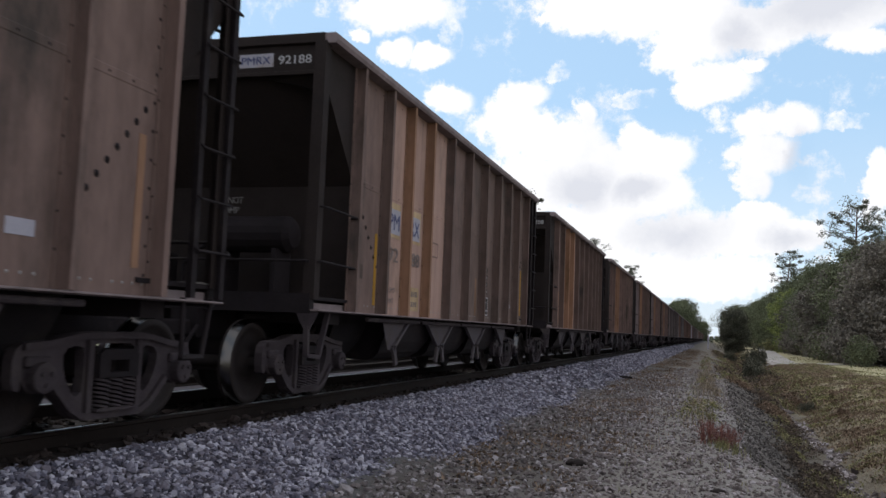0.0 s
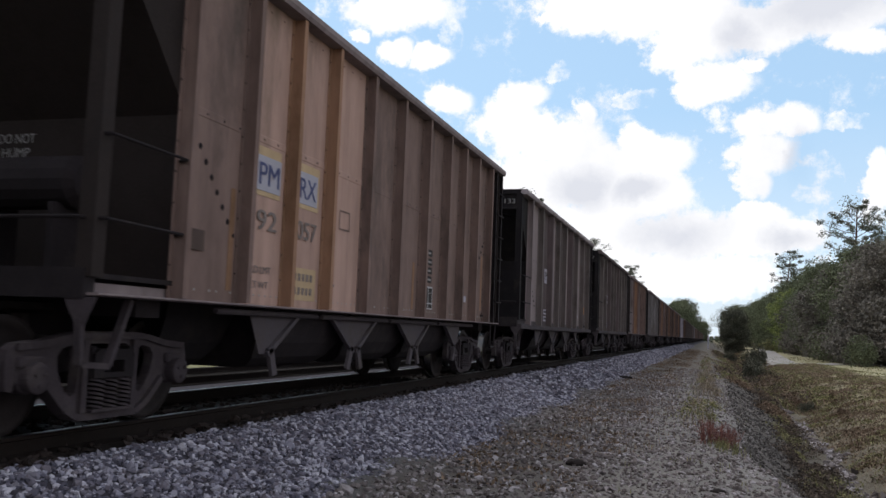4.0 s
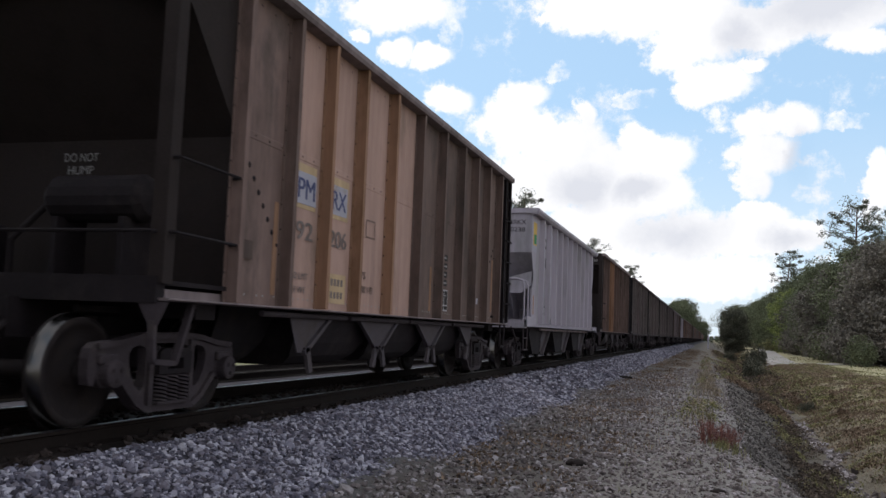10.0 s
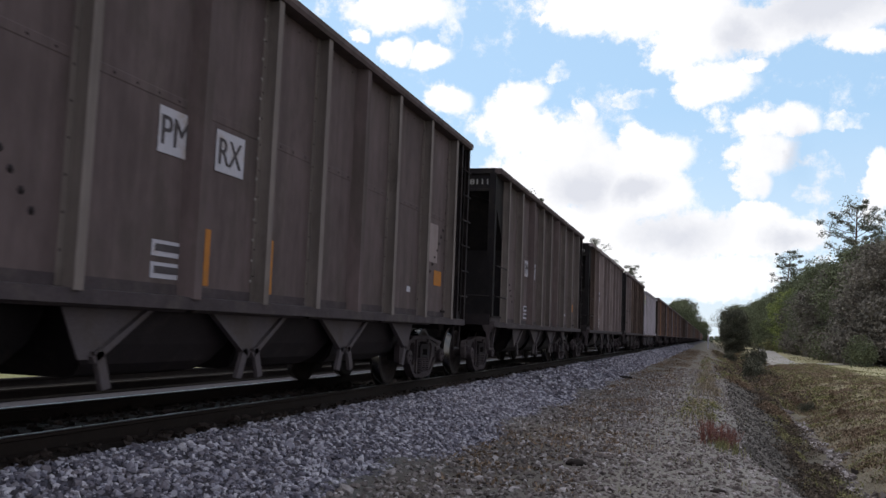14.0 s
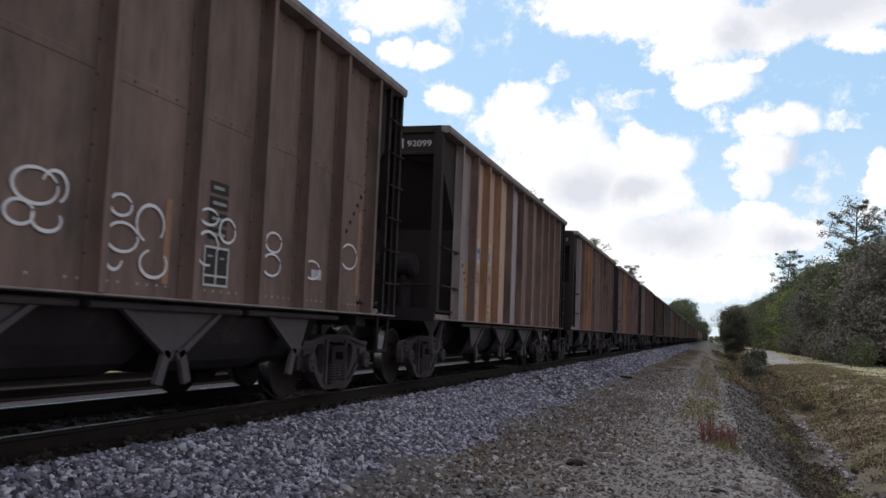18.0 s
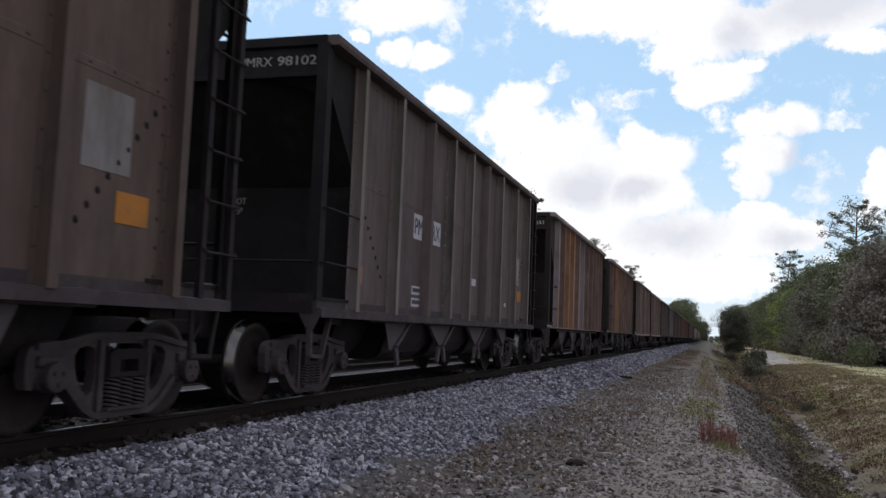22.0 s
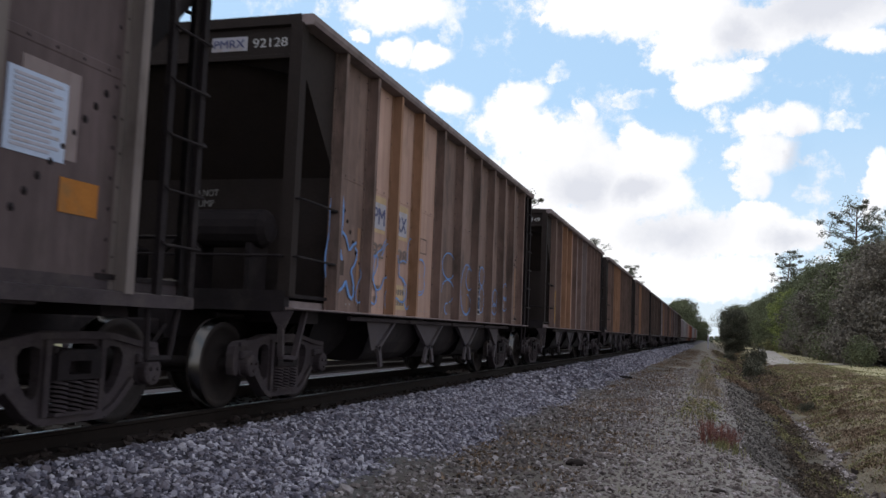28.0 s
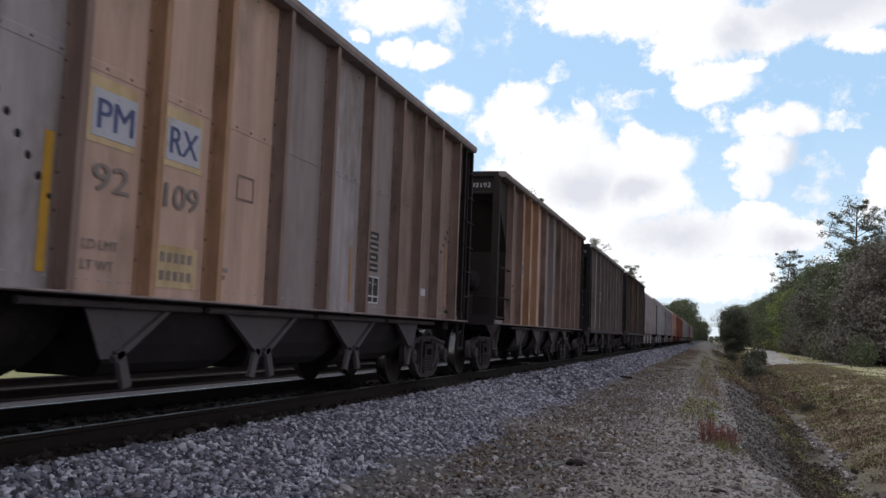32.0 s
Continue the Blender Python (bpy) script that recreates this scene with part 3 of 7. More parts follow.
def add_truck(car, y):
    truck = piece("truck", "bolster", build_bolster, "truck", car, "dusty cast steel truck bolster", (0, y, 0))
    for f, side in ((lambda b: b, 1), (mirrored, -1)):
        piece("side_frame", ("frame", side), f(build_side_frame), "truck", truck)
        piece("spring_nest", ("springs", side), f(build_springs), "truck", truck)
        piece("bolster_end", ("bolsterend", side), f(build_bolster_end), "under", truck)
        for d in (-0.889, 0.889):
            piece("bearing", ("bearing", side), f(build_bearing), "truck", truck, loc=(0, d, WHEEL))
    sets = []
    for d in (-0.889, 0.889):
        sets.append((piece("wheelset", "wheelset", build_wheelset, ("wheel", "tread"), truck, "brown steel wheels with polished treads", (0, d, WHEEL)), d))
    return sets


def build_coupler(bm):
    box(bm, -0.1, 0.1, -7.12, -6.3, 0.74, 0.92, 0.02)
    loft(bm, [(-0.17, -7.12), (-0.20, -7.36), (-0.06, -7.42), (0.02, -7.34), (0.17, -7.38), (0.2, -7.18), (0.12, -7.1)], "z", 0.69, 0.97)
    pipe(bm, [(0.25, -6.6, 0.85), (0.28, -7.0, 0.55), (0.22, -7.35, 0.45)], 0.025)


def turned(build, back=0.0):
    def go(bm):
        build(bm)
        bmesh.ops.rotate(bm, verts=bm.verts, cent=(0, 0, 0), matrix=Matrix.Rotation(math.pi, 3, "Z"))
        if back:
            bmesh.ops.translate(bm, verts=bm.verts, vec=(0, -back, 0))
    return go


# ---- open coal hoppers ----
RIBS_A = (-5.28, -4.23, -3.31, -2.34, -1.19, 0.0, 1.19, 2.34, 3.31, 4.23, 5.28)
RIBS_B = (-5.32, -3.90, -2.42, -1.21, 0.0, 1.21, 2.42, 3.90, 5.32)
SHEET, FACE, TOP, SILL = 1.48, 1.62, 4.2, 1.06
END = 6.32
TRUCK = 5.46


def build_rib(y, wide):
    def go(bm):
        # a T section: web and outer flange, tapering in at the foot
        w, f = wide / 2, wide * 0.85
        half = [(SHEET + 0.001, f), (SHEET + 0.012, f), (SHEET + 0.014, 0.018), (FACE - 0.016, 0.018), (FACE - 0.014, w), (FACE, w)]
        loft(bm, [(x, y + d) for x, d in half] + [(x, y - d) for x, d in reversed(half)], "z", SILL + 0.03, TOP - 0.04)
    return go


def build_hat(y, wide):
    def go(bm):
        loft(bm, [(SHEET, y - wide * 0.9), (FACE, y - wide * 0.45), (FACE, y + wide * 0.45), (SHEET, y + wide * 0.9)], "z", SILL + 0.03, TOP - 0.04)
    return go


def build_panel(y0, y1, slope=0.0):
    def go(bm):
        # two sheets that lap at mid height
        loft(bm, [(SHEET - 0.012, SILL + 0.027), (SHEET, SILL + 0.027), (SHEET, 2.69), (SHEET + 0.005, 2.70), (SHEET + 0.005, 2.76), (SHEET, 2.77), (SHEET, TOP - 0.05), (SHEET - 0.012, TOP - 0.05)], "y", y0, y1)
    return go


def build_gusset(s):
    """The side sheet above the slope of the end."""
    def go(bm):
        loft(bm, [(s * 5.29, TOP - 0.05), (s * 5.29, 2.72), (s * 6.28, 3.80), (s * 6.28, TOP - 0.05)], "x", SHEET - 0.012, SHEET)
    return go


def build_chord(bm):
    loft(bm, [(1.46, TOP - 0.07), (1.64, TOP - 0.07), (1.66, TOP - 0.03), (1.66, TOP + 0.03), (1.63, TOP + 0.05), (1.46, TOP + 0.05)], "y", -END, END - 0.14)


def build_sill(bm):
    loft(bm, [(1.44, SILL), (1.59, SILL + 0.004), (1.60, SILL + 0.010), (1.60, SILL + 0.020), (1.59, SILL + 0.024), (1.46, SILL + 0.026), (1.46, SILL + 0.10), (1.44, SILL + 0.10)], "y", -6.34, 6.22)


def build_deep_sill(bm):
    """The taller channel under the riveted cars."""
    loft(bm, [(1.44, 1.0), (1.60, 1.0), (1.60, 1.10), (1.585, 1.105), (1.49, 1.115), (1.49, 1.20), (1.44, 1.20)], "y", -6.34, 6.22)


def build_bead(bm):
    for y in (-4.6, -2.3, 0.0, 2.3):
        tube(bm, (1.47, y + 0.05, 1.005), (1.47, y + 2.22, 1.005), 0.03, 8)


def build_end_header(bm):
    loft(bm, [(-6.27, 3.78), (-6.31, 3.78), (-6.31, 3.82), (-6.285, 3.83), (-6.285, TOP - 0.07), (-6.34, TOP - 0.06), (-6.34, TOP + 0.05), (-6.26, TOP + 0.05)], "x", -1.5, 1.5)


def build_slope_sheet(bm):
    loft(bm, [(-6.26, 3.82), (-5.20, 2.66), (-5.20, 1.10), (-5.22, 1.10), (-5.22, 2.65), (-6.26, 3.79)], "x", -1.47, 1.47)


def build_end_sill(bm):
    loft(bm, [(-6.38, 1.04), (-6.26, 1.04), (-6.26, 1.19), (-5.23, 1.19), (-5.23, 1.23), (-6.26, 1.23), (-6.38, 1.26)], "x", -1.5, 1.5)


def build_push_bracket(x):
    def go(bm):
        loft(bm, [(x - 0.14, 1.05), (x + 0.13, 1.05), (x + 0.04, 0.86), (x - 0.03, 0.86)], "y", -6.37, -6.34)
    return go


def build_corner_step(bm):
    """The bent strap step under the leading corner."""
    for p, q in (((-6.36, 0.90), (-6.33, 0.57)), ((-6.33, 0.57), (-6.02, 0.55)), ((-6.02, 0.55), (-5.80, 1.05))):
        d = Vector((q[0] - p[0], q[1] - p[1])).normalized()
        n = Vector((-d.y, d.x)) * 0.022
        loft(bm, [(p[0] - n.x, p[1] - n.y), (q[0] - n.x, q[1] - n.y), (q[0] + n.x, q[1] + n.y), (p[0] + n.x, p[1] + n.y)], "x", 1.44, 1.50)


def build_post(x):
    def go(bm):
        s = 1 if x > 0 else -1
        loft(bm, [(x - s * 0.07, -6.36), (x + s * 0.07, -6.36), (x + s * 0.07, -6.22), (x + s * 0.055, -6.22), (x + s * 0.055, -6.345), (x - s * 0.07, -6.345)], "z", 1.2, TOP - 0.05)
    return go


def build_grab(z):
    def go(bm):
        pipe(bm, [(1.49, -6.32, z), (1.60, -6.30, z), (1.60, -5.34, z - 0.01), (1.50, -5.30, z - 0.01)], 0.014)
    return go


def build_end_rail(bm):
    pipe(bm, [(-1.45, -6.34, 1.62), (-1.45, -6.42, 1.62), (1.45, -6.42, 1.62), (1.45, -6.34, 1.62)], 0.016)


def build_ladder_rail(y):
    def go(bm):
        loft(bm, [(1.60, y - 0.035), (1.60, y + 0.035), (1.585, y + 0.035), (1.585, y + 0.008), (1.53, y + 0.008), (1.53, y - 0.008), (1.585, y - 0.008), (1.585, y - 0.035)], "z", 1.10, TOP - 0.02)
    return go


def build_rung(z):
    def go(bm):
        pipe(bm, [(1.60, 5.71, z + 0.03), (1.63, 5.71, z), (1.63, 6.21, z), (1.60, 6.21, z + 0.03)], 0.013)
    return go


def build_far_ladder(bm):
    for y in (5.72, 6.17):
        build_ladder_rail(y)(bm)
    for k in range(6):
        build_rung(1.5 + 0.44 * k)(bm)


def build_stirrup(bm):
    pipe(bm, [(1.55, 5.66, 1.1), (1.55, 5.68, 0.60)], 0.024)
    pipe(bm, [(1.55, 5.67, 0.60), (1.55, 5.99, 0.60)], 0.026)
    pipe(bm, [(1.55, 5.98, 0.60), (1.55, 6.10, 1.1)], 0.024)


def build_reservoir(bm):
    lathe(bm, [(-0.55, 0.03), (-0.52, 0.16), (-0.45, 0.22), (0.45, 0.22), (0.52, 0.16), (0.55, 0.03)], n=16)
    bmesh.ops.translate(bm, verts=bm.verts, vec=(0.45, -5.75, 1.98))
    for x in (0.1, 0.8):
        box(bm, x - 0.03, x + 0.03, -5.95, -5.55, 1.22, 1.80)
    pipe(bm, [(-0.1, -5.75, 1.98), (-0.5, -5.8, 1.6), (-0.5, -5.8, 1.25)], 0.03)
    box(bm, -1.0, -0.7, -6.0, -5.6, 1.23, 1.75, 0.03)


def build_centre_sill(bm):
    box(bm, -0.17, 0.17, -6.5, 6.5, 0.72, 1.06)
    for y in (-TRUCK, TRUCK):
        box(bm, -1.4, 1.4, y - 0.16, y + 0.16, 0.92, 1.08)
    pipe(bm, [(0.6, -6.2, 0.98), (0.6, 6.2, 0.98)], 0.03)


def build_bay(y0, y1, inset=0.0):
    """One hopper tub: side sheets that curve in to the gate, with sloped ends."""
    def go(bm):
        for s in (1, -1):
            half = [(1.42, 1.08), (1.40, 0.95), (1.30, 0.70), (1.20, 0.54), (1.08, 0.455), (0.95, 0.43), (0.24, 0.43), (0.24, 1.08)]
            lo, hi = [], []
            for x, z in half:
                lean = 0.30 * max(0.0, (0.80 - z) / 0.37) ** 1.5
                lo.append(bm.verts.new((s * (x - inset if x > 0.5 else x), y0 + lean, z)))
                hi.append(bm.verts.new((s * (x - inset if x > 0.5 else x), y1 - lean, z)))
            n = len(half)
            for k in range(n):
                bm.faces.new((lo[k], lo[(k + 1) % n], hi[(k + 1) % n], hi[k]))
            bm.faces.new(lo[::-1])
            bm.faces.new(hi)
    return go


def build_vee(yc, a, b):
    """The dusty V plate between two tubs; a and b: how far it reaches either way."""
    def go(bm):
        loft(bm, [(yc - a, 1.00), (yc + b, 1.00), (yc + min(b, 0.08), 0.60), (yc - min(a, 0.08), 0.60)], "x", 1.42, 1.432)
    return go


def build_vee_edge(yc, s):
    """The turned edge of a V plate and the latch leg under it."""
    def go(bm):
        loft(bm, [(yc + s * 0.77, 1.00), (yc + s * 0.69, 1.00), (yc + s * 0.03, 0.62), (yc + s * 0.06, 0.57)], "x", 1.42, 1.475)
        loft(bm, [(yc + s * 0.05, 0.66), (yc + s * 0.15, 0.66), (yc + s * 0.26, 0.39), (yc + s * 0.16, 0.37)], "x", 1.435, 1.475)
    return go


def build_far_panel(bm):
    box(bm, -SHEET, -SHEET + 0.012, -5.28, 5.28, SILL + 0.05, TOP - 0.05)


def build_load(bm, half=6.3):
    rnd = random.Random(4)
    nx, ny = 8, 44
    g = [[bm.verts.new((-1.46 + 2.92 * i / nx, -half + 2 * half * j / ny, 3.55 + 0.35 * math.sin(math.pi * i / nx) * (0.7 + 0.3 * math.sin(j * 0.9)) + rnd.uniform(-0.04, 0.04))) for i in range(nx + 1)] for j in range(ny + 1)]
    for j in range(ny):
        for i in range(nx):
            bm.faces.new((g[j][i], g[j][i + 1], g[j + 1][i + 1], g[j + 1][i]))


def dome(bm, x, y, z, r):
    """A rivet head on the near side."""
    ring = [bm.verts.new((x, y + r * math.cos(k * math.tau / 6), z + r * math.sin(k * math.tau / 6))) for k in range(6)]
    tip = bm.verts.new((x + r * 0.6, y, z))
    for k in range(6):
        bm.faces.new((ring[k], ring[(k + 1) % 6], tip))


def build_sill_rivets(ribs):
    """The row of worn rivet heads low on the side sheets."""
    def go(bm):
        rnd = random.Random(9)
        for a, b in zip(ribs, ribs[1:]):
            n = int((b - a) / 0.13)
            for k in range(n):
                if rnd.random() < 0.8:
                    dome(bm, SHEET, a + 0.1 + (b - a - 0.2) * k / max(1, n - 1), SILL + 0.12, 0.014)
    return go


def build_rivets(ribs, heavy):
    def go(bm):
        for i, (a, b) in enumerate(zip(ribs, ribs[1:])):
            n = int((b - a) / 0.14)
            for k in range(n):
                y = a + 0.1 + (b - a - 0.2) * k / max(1, n - 1)
                if k % 2 == 0 and i not in heavy:
                    dome(bm, SHEET + 0.005, y, 2.73, 0.013)
                    dome(bm, SHEET, y, TOP - 0.16, 0.012)
        for i, y in enumerate(ribs):
            for k in range(11):
                dome(bm, SHEET + 0.012, y - 0.06, SILL + 0.3 + k * 0.26, 0.017 if i in heavy else 0.013)
        # bolts of the slope sheet, in a slanting row near each end
        for s in (1, -1):
            for k in range(9):
                dome(bm, SHEET, s * (5.08 - k * 0.105), 2.55 - k * 0.12, 0.033)
            for k in range(12):
                dome(bm, SHEET, s * 5.19, 1.25 + k * 0.23, 0.018)
    return go


def build_post_bolts(y):
    def go(bm):
        for k in range(14):
            dome(bm, SHEET + 0.012, y - 0.1, SILL + 0.25 + k * 0.2, 0.016)
    return go


def hopper(n, kind, colours, ribcol=None, label="", number="", pale_top=False):
    """An open coal hopper; kind A has ten side panels, kind B eight."""
    ribs = RIBS_A if kind == "A" else RIBS_B
    car = tagged(new("coal_hopper_car"), label, "railway car", "hopper cars of the train")
    body = "dark" if kind == "B" else "brown"
    names = {"b": "brown", "c": "deep", "d": "dark", "u": "umber", "t": "tan", "o": "ochre", "y": "yellow", "g": "grey", "h": "greybrown", "p": "taupe", "s": "slate", "w": "white"}
    base = names[colours[-1]]
    for i, (a, b) in enumerate(zip(ribs, ribs[1:])):
        piece("side_panel", ("panel", a, b), build_panel(a, b), names[colours[i]], car)
    for i, y in enumerate(ribs):
        left = names[colours[max(0, i - 1)]]
        right = names[colours[min(i, len(colours) - 1)]]
        mat = "ochre" if left == right == "tan" else left if left == right else base
        if kind == "B" and i in (2, 5):
            piece("side_post", ("hat", y), build_hat(y, 0.13), mat, car)
        else:
            mat = "darkpost" if mat == "dark" else mat
            piece("side_post", ("rib", y, kind), build_rib(y, 0.075 if kind == "A" else 0.1), mat, car)
    piece("far_side_sheet", "farpanel", build_far_panel, base, car)
    for y in ribs[::2]:
        piece("side_post", ("ribfar", y), mirrored(build_rib(y, 0.08)), base, car)
    for s in (1, -1):
        # near gussets take the end colour with its painted-in shade
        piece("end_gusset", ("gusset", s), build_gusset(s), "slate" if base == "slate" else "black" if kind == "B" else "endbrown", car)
        piece("end_gusset", ("gussetfar", s), mirrored(build_gusset(s)), base, car)
    piece("top_chord", ("chord", 1), build_chord, "white" if pale_top else "greybrown" if kind == "A" else "grey" if "h" in colours else base, car)
    piece("top_chord", ("chord", -1), mirrored(build_chord), base, car)
    piece("side_sill", ("sill", 1, kind), build_sill if kind == "A" else build_deep_sill, "greybrown" if base == "taupe" else "truck" if kind == "B" else "greybrown", car)
    piece("side_sill", ("sill", -1), mirrored(build_sill), base, car)
    piece("hopper_edge_bead", "bead", build_bead, "truck", car)
    for flip, tag in ((lambda b: b, "front"), (lambda b: turned(b, 0.14), "rear")):
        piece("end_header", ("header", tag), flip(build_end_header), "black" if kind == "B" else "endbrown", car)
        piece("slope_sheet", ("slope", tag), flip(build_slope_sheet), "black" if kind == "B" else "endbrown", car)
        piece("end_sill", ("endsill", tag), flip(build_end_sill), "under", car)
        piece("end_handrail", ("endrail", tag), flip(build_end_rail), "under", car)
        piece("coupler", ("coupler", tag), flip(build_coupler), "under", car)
        for x in (1.47, -1.47):
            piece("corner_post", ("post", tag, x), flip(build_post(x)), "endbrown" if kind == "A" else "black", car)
        for z in (1.62, 2.24):
            piece("grab_iron", ("grab", tag, z), flip(build_grab(z)), "under", car)
        unflip = turned if tag == "rear" else (lambda b: b)
        if tag == "front":
            for y in (5.72, 6.17):
                piece("ladder_rail", ("ladrail", y), build_ladder_rail(y), "under", car)
            for k in range(6):
                piece("ladder_rung", ("rung", k), build_rung(1.5 + 0.44 * k), "under", car)
            piece("corner_step", "cornerstep", build_corner_step, "truck", car)
            for x in (1.47, -1.47):
                piece("push_bracket", ("bracket", x), build_push_bracket(x), "truck", car)
        else:
            piece("ladder", "farladder", turned(build_far_ladder), "under", car)
        piece("stirrup_step", ("stirrup", tag), unflip(build_stirrup), "under", car)
    if kind == "A":
        piece("air_reservoir", "reservoir", build_reservoir, "under", car)
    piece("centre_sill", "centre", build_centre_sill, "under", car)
    # end tubs are set in and coloured black for the shade there
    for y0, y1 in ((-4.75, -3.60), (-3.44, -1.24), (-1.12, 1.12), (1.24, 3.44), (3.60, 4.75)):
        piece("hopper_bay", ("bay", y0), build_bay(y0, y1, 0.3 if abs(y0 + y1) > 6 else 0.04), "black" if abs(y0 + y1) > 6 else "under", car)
    for yc, a, b in ((-3.54, 0.3, 0.74), (-1.18, 0.74, 0.74), (1.18, 0.74, 0.74), (3.54, 0.74, 0.3)):
        piece("hopper_vee_plate", ("vee", yc), build_vee(yc, a, b), "hopper", car)
        for s in (1, -1):
            if (b if s > 0 else a) > 0.5:
                piece("gate_frame", ("veeedge", yc, s), build_vee_edge(yc, s), "hopper", car)
    tagged(piece("rivets", ("rivets", kind), build_rivets(ribs, (2,) if kind == "B" else (4,)), "under", car), kind="stuff")
    tagged(piece("sill_rivets", ("sillrivets", kind), build_sill_rivets(ribs), "silver", car), kind="stuff")
    tagged(piece("coal_load", "load", build_load, "black", car), kind="stuff")
    wheels = add_truck(car, -TRUCK) + add_truck(car, TRUCK)
    TRAIN.append((n, car, wheels))
    return car


def bars(car, mat, x, y, z, w, h, rows):
    """Small lines of writing too fine to read."""
    for k in range(rows):
        plate("text_line", mat, car, x, y, y + w * (0.8 if k % 2 else 1.0), z - k * h * 1.7 - h, z - k * h * 1.7)


def stripe(car, y, mat="amber", z0=1.2, z1=2.1, w=0.085):
    plate("reflector_stripe", mat, car, SHEET + 0.006, y, y + w, z0, z1)


def marks_a(car, number, end_number=True, tone="fadeink", old=False, box_at=1.5):
    """Reporting marks and data on the three tan panels, and on the end."""
    if not old:
        plate("yellow_patch", "yellow", car, SHEET + 0.005, -4.02, -3.46, 2.17, 2.66)
        plate("yellow_patch", "yellow", car, SHEET + 0.005, -3.11, -2.52, 2.17, 2.66)
    plate("mark_plate", "plate" if not old else "tan", car, SHEET + 0.009, -3.98, -3.46, 2.22, 2.57)
    plate("mark_plate", "plate" if not old else "tan", car, SHEET + 0.009, -3.06, -2.56, 2.22, 2.57)
    word("PM", "blueink", 0.22, car, SHEET + 0.012, -3.92, 2.28, 0.42)
    word("RX", "blueink", 0.22, car, SHEET + 0.012, -3.01, 2.28, 0.41)
    word(number[:2], tone, 0.2, car, SHEET + 0.012, -3.92, 1.83, 0.42)
    word(number[2:], tone, 0.2, car, SHEET + 0.012, -3.04, 1.83, 0.50)
    word("LD LMT", "fadeink", 0.07, car, SHEET + 0.008, -3.98, 1.40, 0.40)
    word("LT WT", "fadeink", 0.07, car, SHEET + 0.008, -3.98, 1.25, 0.36)
    plate("yellow_patch", "yellow", car, SHEET + 0.005, -3.10, -2.50, 1.17, 1.52)
    tagged(piece("text_line", "digits", build_digits, "fadeink", car), kind="stuff")
    bars(car, "fadeink", SHEET + 0.008, -2.2, 1.40, 0.22, 0.04, 2)
    ring("test_box", "brown", car, SHEET + 0.006, -1.90, -1.58, 2.06, 2.3, 0.02)
    data_box(car, box_at)
    if end_number:
        end_plate("mark_plate", "plate", car, -6.289, 0.40, 0.84, 3.89, 4.05)
        word("PMRX", "blueink", 0.09, car, 0.43, -6.295, 3.925, 0.38, end=True)
        word(number, "chalk", 0.10, car, 0.91, -6.289, 3.915, 0.42, end=True)
    hump_words(car)


def hump_words(car):
    word("DO NOT", "dimchalk", 0.085, car, -0.45, -5.226, 2.44, 0.40, end=True)
    word("HUMP", "dimchalk", 0.085, car, -0.40, -5.226, 2.31, 0.30, end=True)


def build_digits(bm):
    """Two lines of five faded figures."""
    for k in range(5):
        for z in (1.23, 1.38):
            box(bm, SHEET + 0.006, SHEET + 0.009, -3.04 + k * 0.098, -2.98 + k * 0.098, z, z + 0.08)


def data_box(car, y, z=1.22, frame_mat="chalk"):
    """The stencilled service panel: two framed squares under a black panel with white lines."""
    x = SHEET + 0.006
    for k in range(4):
        low = z + 0.42 + 0.14 * k
        plate("service_panel", "blackplate", car, x, y + 0.05, y + 0.36, low, low + 0.105)
        plate("text_line", "dimchalk", car, x + 0.003, y + 0.10, y + (0.28 if k % 2 else 0.33), low + 0.035, low + 0.065)
    plate("service_panel", "blackplate", car, x, y, y + 0.42, z, z + 0.36)
    ring("service_panel_frame", frame_mat, car, x + 0.004, y, y + 0.42, z, z + 0.36, 0.022)
    plate("service_panel_line", frame_mat, car, x + 0.004, y + 0.02, y + 0.40, z + 0.085, z + 0.105)
    plate("service_panel_line", frame_mat, car, x + 0.0045, y + 0.20, y + 0.22, z + 0.02, z + 0.34)
    plate("text_line", "dimchalk", car, x + 0.003, y + 0.06, y + 0.15, z + 0.26, z + 0.28)
    plate("text_line", "dimchalk", car, x + 0.003, y + 0.27, y + 0.34, z + 0.25, z + 0.27)


def marks_b(car, number, end_number=True, tone="dimchalk"):
    plate("mark_plate", "plate", car, SHEET + 0.009, -2.93, -2.46, 2.26, 2.64)
    plate("mark_plate", "plate", car, SHEET + 0.009, -2.06, -1.56, 2.26, 2.64)
    word("PM", "ink", 0.24, car, SHEET + 0.012, -2.89, 2.33, 0.39)
    word("RX", "ink", 0.24, car, SHEET + 0.012, -2.01, 2.33, 0.40)
    for z in (1.24, 1.42):
        plate("data_plate", "plate", car, SHEET + 0.006, -2.91, -2.49, z, z + 0.13)
        bars(car, "ink", SHEET + 0.01, -2.87, z + 0.1, 0.34, 0.06, 1)
    plate("placard", "plate", car, SHEET + 0.006, 3.35, 3.5, 1.45, 1.53)
    if end_number:
        word("PMRX", tone, 0.11, car, 0.37, -6.295, 3.92, 0.42, end=True)
        word(number, tone, 0.11, car, 0.86, -6.295, 3.92, 0.50, end=True)
    hump_words(car)


